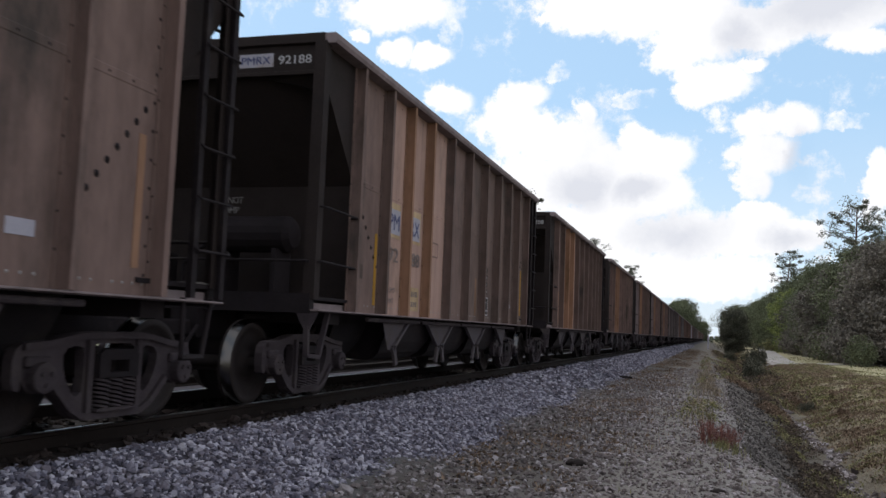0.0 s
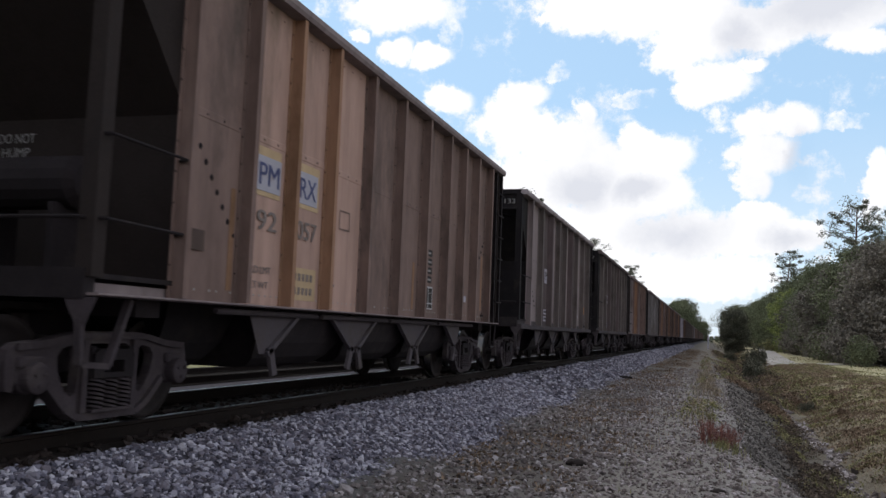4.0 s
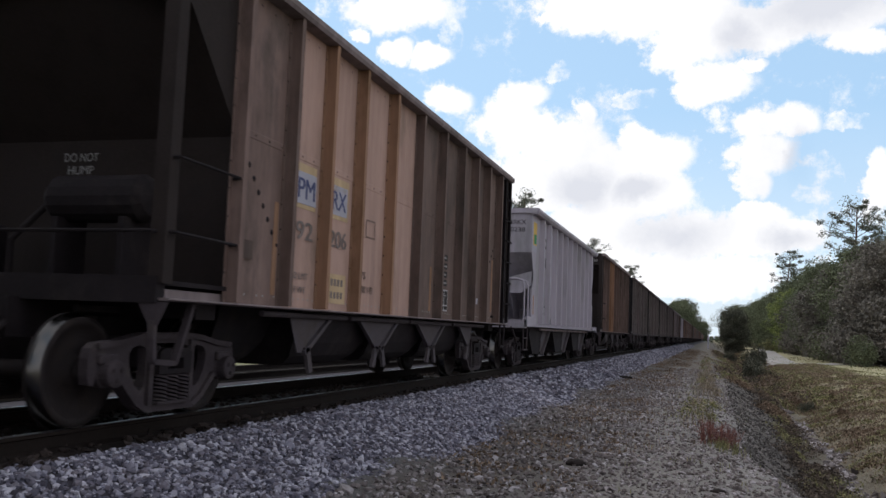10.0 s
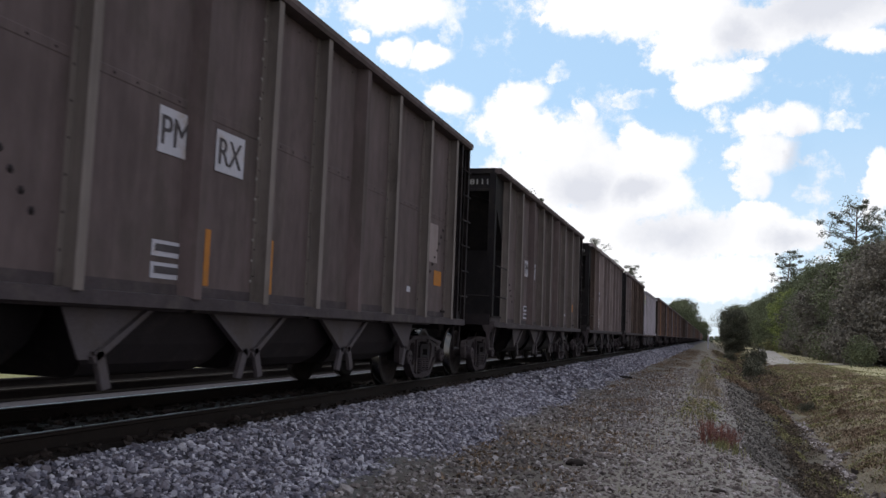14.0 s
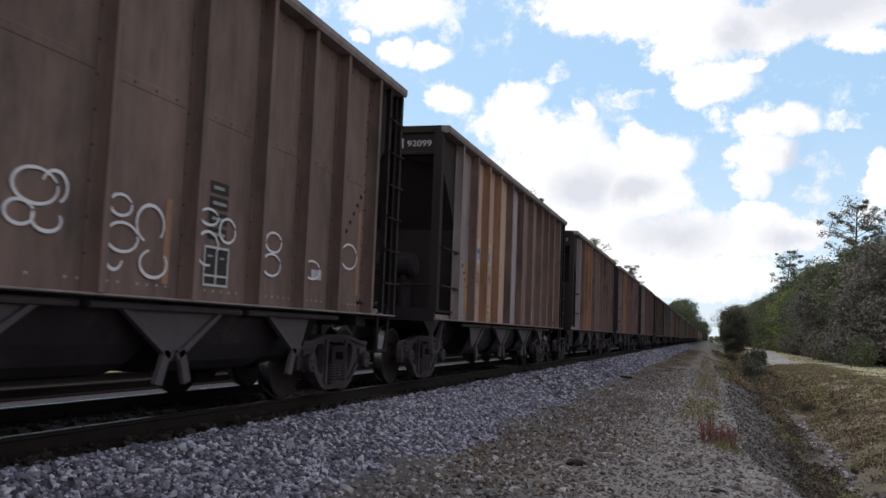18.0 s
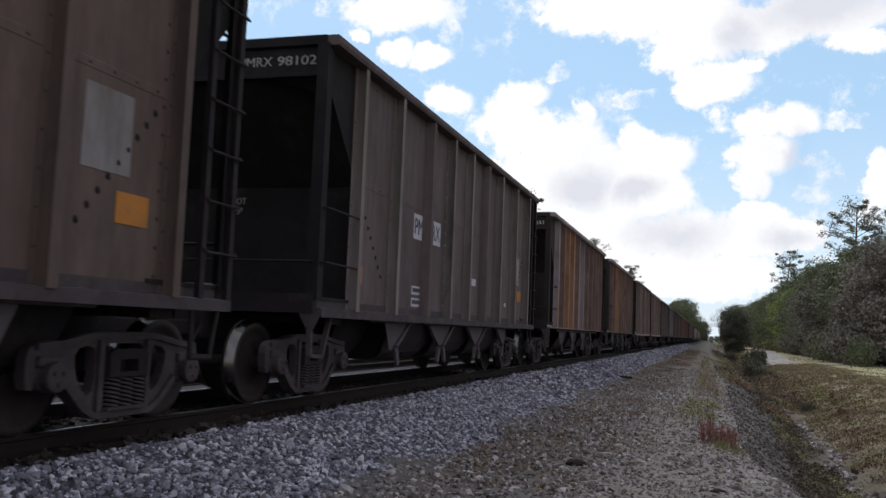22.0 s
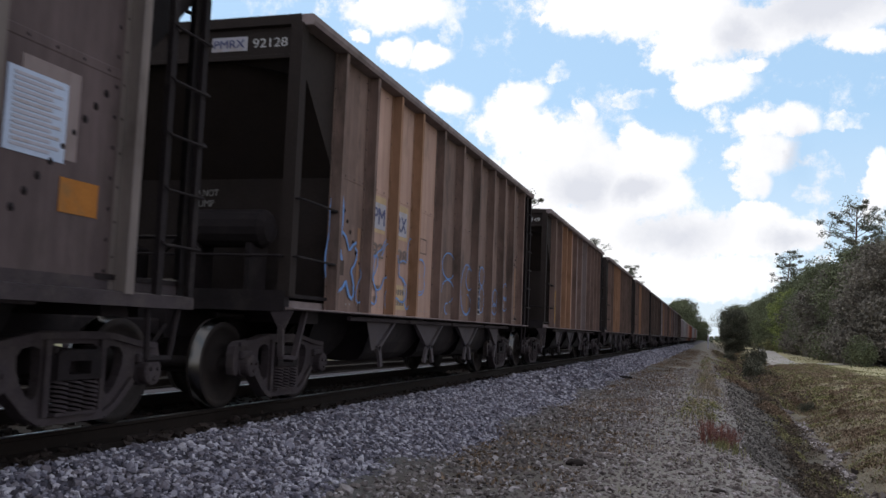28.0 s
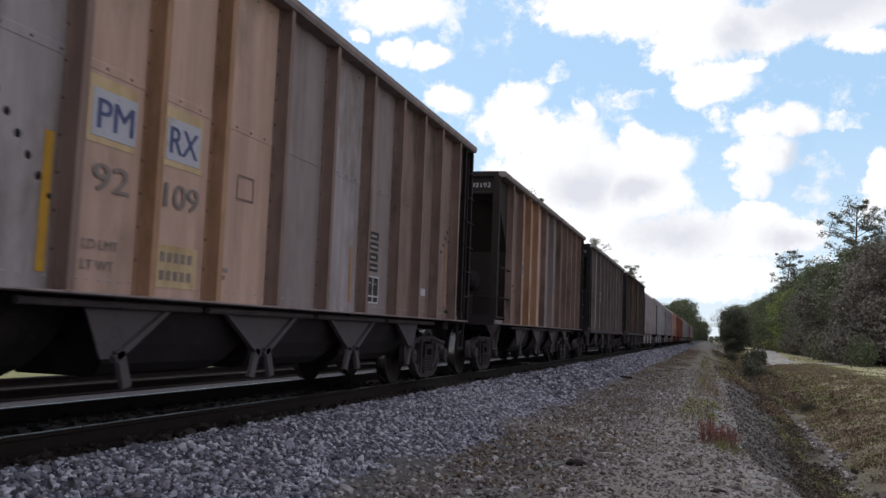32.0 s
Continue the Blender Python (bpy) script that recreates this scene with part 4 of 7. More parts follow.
def rings(car, mat, specs, r=0.02):
    """Sprayed open rings, each one ribbon."""
    for k, (cy, cz, ry, rz, a0, span) in enumerate(specs):
        bm = bmesh.new()
        pairs = []
        for i in range(33):
            a = a0 + span * i / 32
            w = r * (1.1 - 0.4 * abs(i / 16 - 1))
            pairs.append([bm.verts.new((SHEET + 0.0135 + 0.0004 * k, cy + (ry + d) * math.cos(a), cz + (rz + d) * math.sin(a))) for d in (-w, w)])
        for p, q in zip(pairs, pairs[1:]):
            bm.faces.new((p[0], p[1], q[1], q[0]))
        part("graffiti_stroke", bm, M[mat], car)


def scribble(car, mat, seed, y, z, w, h, strokes, r=0.014):
    """A sprayed tag of quick up-and-down strokes, one ribbon."""
    rnd = random.Random(seed)
    turns = [Vector((y + w * (k + rnd.uniform(-0.35, 0.35)) / strokes, z + h * (rnd.uniform(0.6, 1.0) if k % 2 else rnd.uniform(0.0, 0.35)))) for k in range(strokes + 1)]
    pts = []
    for p, q in zip(turns, turns[1:]):
        for k in range(6):
            u = k / 6
            e = u * u * (3 - 2 * u)
            pts.append(Vector((p.x + (q.x - p.x) * u, p.y + (q.y - p.y) * e)))
    bm = bmesh.new()
    sides = []
    for i, p in enumerate(pts):
        d = (pts[min(i + 1, len(pts) - 1)] - pts[max(i - 1, 0)]).normalized()
        sides.append([bm.verts.new((SHEET + 0.0135, p.x - g * d.y * r, p.y + g * d.x * r)) for g in (1, -1)])
    for p, q in zip(sides, sides[1:]):
        bm.faces.new((p[0], p[1], q[1], q[0]))
    part("graffiti_stroke", bm, M[mat], car)


def loops(car, seed, y, z, w, h, mat, count=5, r=0.016):
    """A sprayed scrawl: round overlapping strokes, each a continuous ribbon."""
    rnd = random.Random(seed)
    for k in range(count):
        cy, cz = y + w * (k + 0.5) / count, z + h * rnd.uniform(0.35, 0.65)
        ry, rz = w / count * rnd.uniform(0.45, 0.8), h * rnd.uniform(0.22, 0.5)
        a0, span = rnd.uniform(0, 6), rnd.uniform(4.2, 7.4)
        lobes, ph = rnd.choice((2, 3, 3, 4)), rnd.uniform(0, 6)
        steps = 30
        pts = []
        for i in range(steps + 1):
            a = a0 + span * i / steps
            wob = 1 + 0.38 * math.sin(lobes * a + ph) - 0.25 * i / steps
            pts.append(Vector((cy + ry * wob * math.cos(a), cz + rz * wob * math.sin(a))))
        bm = bmesh.new()
        x = SHEET + 0.0135 + 0.0004 * k
        left, right = [], []
        for i, p in enumerate(pts):
            d = (pts[min(i + 1, steps)] - pts[max(i - 1, 0)]).normalized()
            rr = r * (1.15 - 0.5 * abs(i / steps - 0.5)) * rnd.uniform(0.85, 1.15)
            left.append(bm.verts.new((x, p.x - d.y * rr, p.y + d.x * rr)))
            right.append(bm.verts.new((x, p.x + d.y * rr, p.y - d.x * rr)))
        for i in range(steps):
            bm.faces.new((left[i], right[i], right[i + 1], left[i + 1]))
        part("graffiti_stroke", bm, M[mat], car)


# ---- pale aggregate hoppers ----
RIBS_C = (-4.92, -3.94, -2.95, -1.97, -0.98, 0.0, 0.98, 1.97, 2.95, 3.94, 4.92)
TOP_C = 3.95


def build_c_side(bm):
    out = [(-6.05, TOP_C), (-6.05, 2.95), (-5.98, 2.75), (-5.78, 2.45), (-5.74, 2.25), (-5.92, 1.95), (-5.95, 1.15)]
    outline = out + [(-y, z) for y, z in reversed(out)]
    loft(bm, outline, "x", SHEET - 0.014, SHEET)
    box(bm, SHEET - 0.03, SHEET + 0.02, -5.97, -5.90, 1.15, 2.0)
    box(bm, SHEET - 0.03, SHEET + 0.02, 5.90, 5.97, 1.15, 2.0)


def build_c_rib(y):
    def go(bm):
        loft(bm, [(SHEET, y - 0.09), (FACE - 0.02, y - 0.05), (FACE - 0.02, y + 0.05), (SHEET, y + 0.09)], "z", 1.16, TOP_C - 0.04)
    return go


def build_c_chord(bm):
    loft(bm, [(1.44, TOP_C - 0.08), (1.62, TOP_C - 0.08), (1.66, TOP_C - 0.02), (1.66, TOP_C + 0.05), (1.60, TOP_C + 0.08), (1.44, TOP_C + 0.06)], "y", -6.1, 6.1)


def build_c_end(bm):
    box(bm, -1.48, 1.48, -6.06, -6.04, 2.92, TOP_C)
    box(bm, -1.6, 1.6, -6.12, -6.02, TOP_C - 0.05, TOP_C + 0.07)
    loft(bm, [(-6.05, 2.94), (-4.6, 1.55), (-4.6, 1.52), (-6.05, 2.91)], "x", -1.47, 1.47)
    box(bm, -1.47, 1.47, -4.62, -4.60, 1.15, 1.55)
    loft(bm, [(0.35, 3.02), (-1.1, 3.02), (-1.1, 2.9), (0.25, 2.9), (0.35, 2.96)], "y", -6.20, -6.06)


def build_c_bulk(bm):
    # bolster webs and slope stiffeners seen from the end
    loft(bm, [(-5.9, 2.2), (-4.7, 1.6), (-4.7, 1.2), (-5.3, 1.2), (-5.9, 1.95)], "x", 0.9, 0.93)
    loft(bm, [(-6.1, 1.9), (-4.7, 1.9), (-4.7, 1.2), (-6.1, 1.2)], "x", -0.45, -0.42)
    loft(bm, [(-1.47, 1.95), (-0.4, 1.95), (-0.4, 1.25), (-1.47, 1.25)], "y", -5.5, -5.47)
    loft(bm, [(0.9, 2.3), (1.46, 2.45), (1.46, 2.1), (1.2, 1.9), (0.9, 1.9)], "y", -5.9, -5.88)


def build_c_deck(bm):
    box(bm, -1.55, 1.58, -6.95, -5.90, 1.10, 1.16)
    box(bm, -1.55, 1.58, -6.97, -6.90, 1.02, 1.22)
    box(bm, 1.52, 1.60, -6.97, -5.90, 1.06, 1.30)


def build_c_rail(bm):
    for y, x1 in ((-6.92, 1.50), (-6.55, 1.52)):
        pts = [(-1.3, y, 1.2), (-1.3, y, 2.2), (x1 - 0.18, y, 2.2), (x1 - 0.04, y, 2.15), (x1, y, 2.0), (x1, y, 1.16)]
        pipe(bm, pts, 0.022, 8)
    for x in (-0.6, 0.2):
        tube(bm, (x, -6.92, 1.2), (x, -6.92, 2.2), 0.02, 6)
    pipe(bm, [(-1.3, -6.92, 1.75), (0.2, -6.92, 1.75)], 0.016)


def build_c_steps(bm):
    for x in (1.48,):
        pipe(bm, [(x, -6.85, 1.1), (x, -6.80, 0.5), (x, -6.40, 0.5), (x, -6.30, 1.1)], 0.02)
        pipe(bm, [(x, -6.83, 0.78), (x, -6.36, 0.78)], 0.016)
        box(bm, x - 0.06, x + 0.03, -6.85, -6.35, 0.485, 0.51)
    loft(bm, [(-7.0, 1.05), (-6.9, 1.05), (-6.3, 0.70), (-6.38, 0.68)], "x", 1.2, 1.23)


def build_c_tank(bm):
    lathe(bm, [(-0.5, 0.03), (-0.46, 0.14), (-0.4, 0.19), (0.4, 0.19), (0.46, 0.14), (0.5, 0.03)], n=16)
    bmesh.ops.translate(bm, verts=bm.verts, vec=(-0.1, -5.6, 2.1))
    pipe(bm, [(0.35, -5.6, 2.1), (0.6, -6.0, 1.8), (0.9, -6.2, 1.3)], 0.03)
    box(bm, -0.75, -0.5, -5.9, -5.4, 1.16, 1.9, 0.03)


def build_c_chute(yc):
    """A deep chute with a sloped back, running down to its gate."""
    def go(bm):
        for s in (1, -1):
            loft(bm, [(yc + 1.10, 1.10), (yc - 0.02, 0.37), (yc - 1.05, 0.37), (yc - 1.75, 1.10)], "x", s * 0.28, s * 1.36)
    return go


def build_c_beam(yc):
    """The dusty gate plate and the beam that leans back along its edge."""
    def go(bm):
        loft(bm, [(yc + 0.22, 1.04), (yc + 1.17, 1.04), (yc + 0.02, 0.37), (yc - 0.16, 0.42), (yc - 0.02, 0.66), (yc - 0.10, 0.74)], "x", 1.37, 1.385)
        loft(bm, [(yc + 1.05, 1.04), (yc + 1.19, 1.04), (yc + 0.05, 0.33), (yc - 0.06, 0.35)], "x", 1.385, 1.46)
    return go


def pale_hopper(n, number, emblem=True, graffiti=False, light=("30300", "55700")):
    car = tagged(new("aggregate_hopper_car"), "pale grey open hopper car with end platforms and railings", "railway car", "hopper cars of the train")
    piece("side_sheet", "cside", build_c_side, "white", car)
    piece("side_sheet", "csidefar", mirrored(build_c_side), "white", car)
    for y in RIBS_C:
        piece("side_post", ("crib", y), build_c_rib(y), "white", car)
        piece("side_post", ("cribfar", y), mirrored(build_c_rib(y)), "white", car)
    piece("top_chord", "cchord", build_c_chord, "white", car)
    piece("top_chord", "cchordfar", mirrored(build_c_chord), "white", car)
    piece("side_sill", ("sill", 1), build_sill, "white", car)
    piece("side_sill", ("sill", -1), mirrored(build_sill), "white", car)
    piece("hopper_edge_bead", "bead", build_bead, "greybrown", car)
    for flip, tag in ((lambda b: b, "front"), (turned, "rear")):
        piece("end_sheet", ("cend", tag), flip(build_c_end), "white", car)
        piece("end_web", ("cbulk", tag), flip(build_c_bulk), "white", car)
        piece("end_platform", ("cdeck", tag), flip(build_c_deck), "white", car)
        piece("platform_railing", ("crail", tag), flip(build_c_rail), "white", car)
        piece("step_ladder", ("csteps", tag), flip(build_c_steps), "truck", car)
        piece("step_ladder", ("cstepsfar", tag), flip(mirrored(build_c_steps)), "under", car)
        piece("coupler", ("coupler", tag), flip(build_coupler), "under", car)
    piece("air_reservoir", "ctank", build_c_tank, "hopper", car)
    piece("centre_sill", "centre", build_centre_sill, "under", car)
    for yc in (-3.95, -0.32, 3.3):
        piece("hopper_chute", ("chute", yc), build_c_chute(yc), ("under",), car)
        piece("gate_beam", ("cbeam", yc), build_c_beam(yc), "hopper", car)
    tagged(piece("stone_load", "cload", lambda bm: build_load(bm, 5.9), "black", car), kind="stuff")
    if emblem:
        plate("emblem", "plate", car, SHEET + 0.004, -5.95, -5.44, 2.95, 3.75)
        plate("emblem_field", "gold", car, SHEET + 0.008, -5.90, -5.48, 3.12, 3.70)
        plate("emblem_field", "green", car, SHEET + 0.012, -5.82, -5.52, 3.16, 3.40)
    word(number[:4], "ink", 0.11, car, 0.92, -6.066, 3.62, 0.40, end=True)
    word(number[4:], "ink", 0.11, car, 0.92, -6.066, 3.43, 0.38, end=True)
    word(number[:4], "stencil", 0.27, car, SHEET + 0.006, -4.78, 3.17, 0.92)
    word(number[4:], "stencil", 0.27, car, SHEET + 0.006, -4.80, 2.66, 0.85)
    word("DOOR B", "stencil", 0.13, car, SHEET + 0.006, -3.72, 1.18, 0.68)
    word("DOOR C", "stencil", 0.13, car, SHEET + 0.006, 0.28, 1.18, 0.62)
    word("DOOR D", "stencil", 0.13, car, SHEET + 0.006, 3.2, 1.18, 0.6)
    word(light[0], "stencil", 0.085, car, SHEET + 0.006, -3.65, 1.66, 0.42)
    word(light[1], "stencil", 0.085, car, SHEET + 0.006, -3.65, 1.46, 0.42)
    word("LD LMT", "stencil", 0.075, car, SHEET + 0.006, -4.36, 1.57, 0.44)
    word("LT WT", "stencil", 0.075, car, SHEET + 0.006, -4.34, 1.38, 0.36)
    bars(car, "stencil", SHEET + 0.006, -4.62, 1.60, 0.18, 0.03, 3)
    for y in (-5.72, -2.66, 0.12, 2.1, 5.2):
        stripe(car, y, "orange", 1.38, 1.85, 0.07)
    plate("placard", "spray_grey", car, SHEET + 0.006, 3.15, 3.4, 1.5, 1.75)
    bars(car, "dimchalk", SHEET + 0.01, 3.19, 1.72, 0.16, 0.03, 4)
    plate("placard", "paleblue", car, SHEET + 0.006, 5.55, 5.8, 1.75, 1.95)
    plate("placard", "amber", car, SHEET + 0.006, 5.55, 5.75, 1.42, 1.6)
    if graffiti:
        loops(car, 5, -2.5, 1.45, 1.0, 1.0, "stencil", 2, 0.012)
        loops(car, 6, -1.8, 1.2, 2.2, 1.3, "stencil", 6, 0.012)
        loops(car, 41, 0.2, 1.2, 2.3, 1.2, "stencil", 6, 0.012)
    wheels = add_truck(car, -5.6) + add_truck(car, 5.6)
    TRAIN.append((n, car, wheels))
    return car


# ---- covered cars far back in the train ----
def build_covered(half, top):
    def go(bm):
        out = [(-1.5, 1.15), (1.5, 1.15), (1.56, 2.2), (1.52, top - 0.5), (1.2, top - 0.15), (0.5, top), (-0.5, top), (-1.2, top - 0.15), (-1.52, top - 0.5), (-1.56, 2.2)]
        loft(bm, out, "y", -half, half)
        box(bm, -0.35, 0.35, -half + 0.4, half - 0.4, top, top + 0.12)
    return go


def build_covered_ends(half):
    def go(bm):
        for s in (1, -1):
            box(bm, -1.5, 1.5, min(s * half, s * 6.6), max(s * half, s * 6.6), 1.05, 1.2)
            for x in (-1.45, 1.45):
                box(bm, x - 0.05, x + 0.05, s * 6.5 - 0.05, s * 6.5 + 0.05, 1.2, 3.6)
    return go


def build_covered_bay(yc):
    def go(bm):
        loft(bm, [(yc - 1.6, 1.15), (yc + 1.6, 1.15), (yc + 0.4, 0.45), (yc - 0.4, 0.45)], "x", -1.3, 1.3)
    return go


def covered_car(n, mat, label, half=5.9, top=4.3):
    car = tagged(new("covered_hopper_car"), label, "railway car", "covered cars behind the hoppers")
    piece("body", ("covered", half, top), build_covered(half, top), mat, car)
    piece("end_platforms", ("covends", half), build_covered_ends(half), "under", car)
    for yc in (-3.4, 0.0, 3.4):
        piece("hopper_bay", ("covbay", yc), build_covered_bay(yc), mat, car)
    for k in range(7):
        y = -half + 0.6 + k * (2 * half - 1.2) / 6
        piece("side_post", ("covrib", y), lambda bm, y=y: box(bm, 1.5, 1.6, y - 0.05, y + 0.05, 1.15, top - 0.5), mat, car)
    piece("centre_sill", "centre", build_centre_sill, "under", car)
    for flip, tag in ((lambda b: b, "front"), (turned, "rear")):
        piece("coupler", ("coupler", tag), flip(build_coupler), "under", car)
    wheels = add_truck(car, -5.6) + add_truck(car, 5.6)
    TRAIN.append((n, car, wheels))
    return car


# ---- the train, car by car ----
LA = "weathered brown open coal hopper with three tan side panels, loaded"
LB = "dark brown riveted open coal hopper with white mark plates, loaded"


def ta(n, number, colours="btttbbbbbb", tone="fadeink", label=LA, end_number=True, old=False, box_at=1.5):
    car = hopper(n, "A", colours, label=label)
    marks_a(car, number, end_number, tone, old, box_at)
    plate("placard", "plate", car, SHEET + 0.006, 3.72, 3.98, 1.42, 1.53)
    stripe(car, -4.42, "ochre" if n % 3 and n != 38 else "amber", 1.2, 2.15)
    stripe(car, 5.02, "amber" if n % 4 == 0 and n != 40 else "ochre", 1.3, 2.35)
    stripe(car, 0.9, "ochre", 1.2, 1.9)
    plate("defect_card_holder", "umber", car, SHEET + 0.02, -5.1, -4.85, 1.52, 1.7)
    return car


def tb(n, number, colours="dddddddd", label=LB, marks=True, end_number=True, mirror_tone="dimchalk", pale_top=False):
    car = hopper(n, "B", colours, label=label, pale_top=pale_top)
    if marks:
        marks_b(car, number, end_number, mirror_tone)
    else:
        hump_words(car)
    stripe(car, -2.14, "orange", 1.22, 1.72)
    stripe(car, -0.95, "orange", 1.2, 1.75)
    if n in (18, 29):
        tagged(piece("post_bolts", "postbolts", build_post_bolts(RIBS_B[3]), "silver", car), kind="stuff")
    if n in (7, 16):
        stripe(car, 4.95, "orange", 1.3, 2.2, 0.1)
        plate("grey_patch", "slate", car, SHEET + 0.005, 4.15, 4.72, 2.02, 2.62)
        plate("placard", "plate", car, SHEET + 0.006, 2.98, 3.24, 1.50, 1.62)
    elif "p" not in colours:
        stripe(car, 4.66, "amber" if n == 9 else "orange", 1.62, 1.86, 0.4)
        plate("reflector_patch", "orange", car, SHEET + 0.006, -5.25, -4.9, 1.45, 1.68)
        plate("grey_patch", "slate" if n == 28 else "greybrown", car, SHEET + 0.005, 4.24, 4.8, 1.98, 2.6)
    return car


BUBBLES = ((-0.58, 1.76, 0.21, 0.12, 0.4, 6.1), (-0.4, 1.78, 0.12, 0.11, 5.2, 4.0), (-0.71, 1.57, 0.13, 0.08, 0.4, 6.1), (-0.46, 1.55, 0.14, 0.08, 2.6, 4.2), (0.31, 1.76, 0.13, 0.08, 0.4, 6.1), (0.35, 1.52, 0.19, 0.11, 0.4, 6.1), (0.27, 1.35, 0.09, 0.08, 2.6, 3.6), (0.69, 1.66, 0.18, 0.15, 5.6, 5.0), (0.76, 1.35, 0.18, 0.11, 2.0, 5.0), (1.54, 1.83, 0.15, 0.07, 0.4, 6.1), (1.54, 1.55, 0.18, 0.15, 0, 5), (1.86, 1.74, 0.14, 0.11, 0.4, 6.1), (2.77, 1.73, 0.17, 0.1, 0.4, 6.1), (2.75, 1.5, 0.19, 0.11, 0.4, 6.1), (3.71, 1.52, 0.2, 0.1, 0.4, 6.1), (4.74, 1.76, 0.25, 0.15, 0.4, 6.1))
BLUE_RINGS = ((-0.33, 1.99, 0.38, 0.22, 0.4, 6.1), (-0.34, 1.56, 0.36, 0.19, 5.0, 4.6), (-0.38, 1.27, 0.11, 0.09, 1.0, 4.0), (0.88, 1.65, 0.4, 0.46, 0.9, 5.2), (1.04, 1.85, 0.22, 0.2, 0.4, 6.1), (0.88, 1.39, 0.3, 0.18, 3.4, 4.4), (1.96, 1.97, 0.19, 0.18, 0.4, 6.1), (1.98, 1.51, 0.19, 0.25, 0.4, 6.1), (3.11, 1.6, 0.19, 0.17, 0.4, 6.1), (3.09, 1.37, 0.21, 0.11, 0.4, 6.1), (4.05, 1.77, 0.19, 0.18, 0.4, 6.1), (4.03, 1.5, 0.22, 0.14, 0.4, 6.1))
SCRAWLS = ((-0.13, 1.73, 0.13, 0.14, 4.6, 4.6), (-0.09, 1.37, 0.1, 0.17, 4.0, 4.4), (0.47, 1.72, 0.11, 0.15, 0.4, 6.1), (0.74, 1.69, 0.17, 0.2, 5.2, 5.4), (1.0, 1.72, 0.13, 0.19, 5.0, 4.4), (0.72, 1.49, 0.12, 0.1, 0.4, 6.1), (0.51, 1.47, 0.14, 0.14, 2.0, 4.4), (0.95, 1.45, 0.12, 0.09, 3.4, 4.0), (3.0, 1.88, 0.21, 0.15, 4.2, 4.6), (2.98, 1.41, 0.19, 0.2, 0.0, 4.8), (3.98, 1.83, 0.2, 0.21, 0.4, 6.1), (4.03, 1.4, 0.13, 0.13, 0.4, 6.1), (4.86, 1.84, 0.17, 0.25, 4.6, 4.6))

# sprayed rings: middle along the car, height, half width, half height, start, sweep
RINGS = ((-0.55, 1.93, 0.28, 0.19, 5.6, 5.4), (-0.62, 1.47, 0.34, 0.24, 0.3, 6.0), (0.60, 1.70, 0.30, 0.34, 0.9, 4.6), (0.64, 1.66, 0.15, 0.2, 0.9, 4.8), (1.90, 2.02, 0.18, 0.2, 2.4, 4.6), (2.95, 1.58, 0.14, 0.14, 0.5, 6.3), (2.92, 1.36, 0.14, 0.14, 1.0, 6.0), (3.82, 1.60, 0.11, 0.24, 0.2, 4.8))


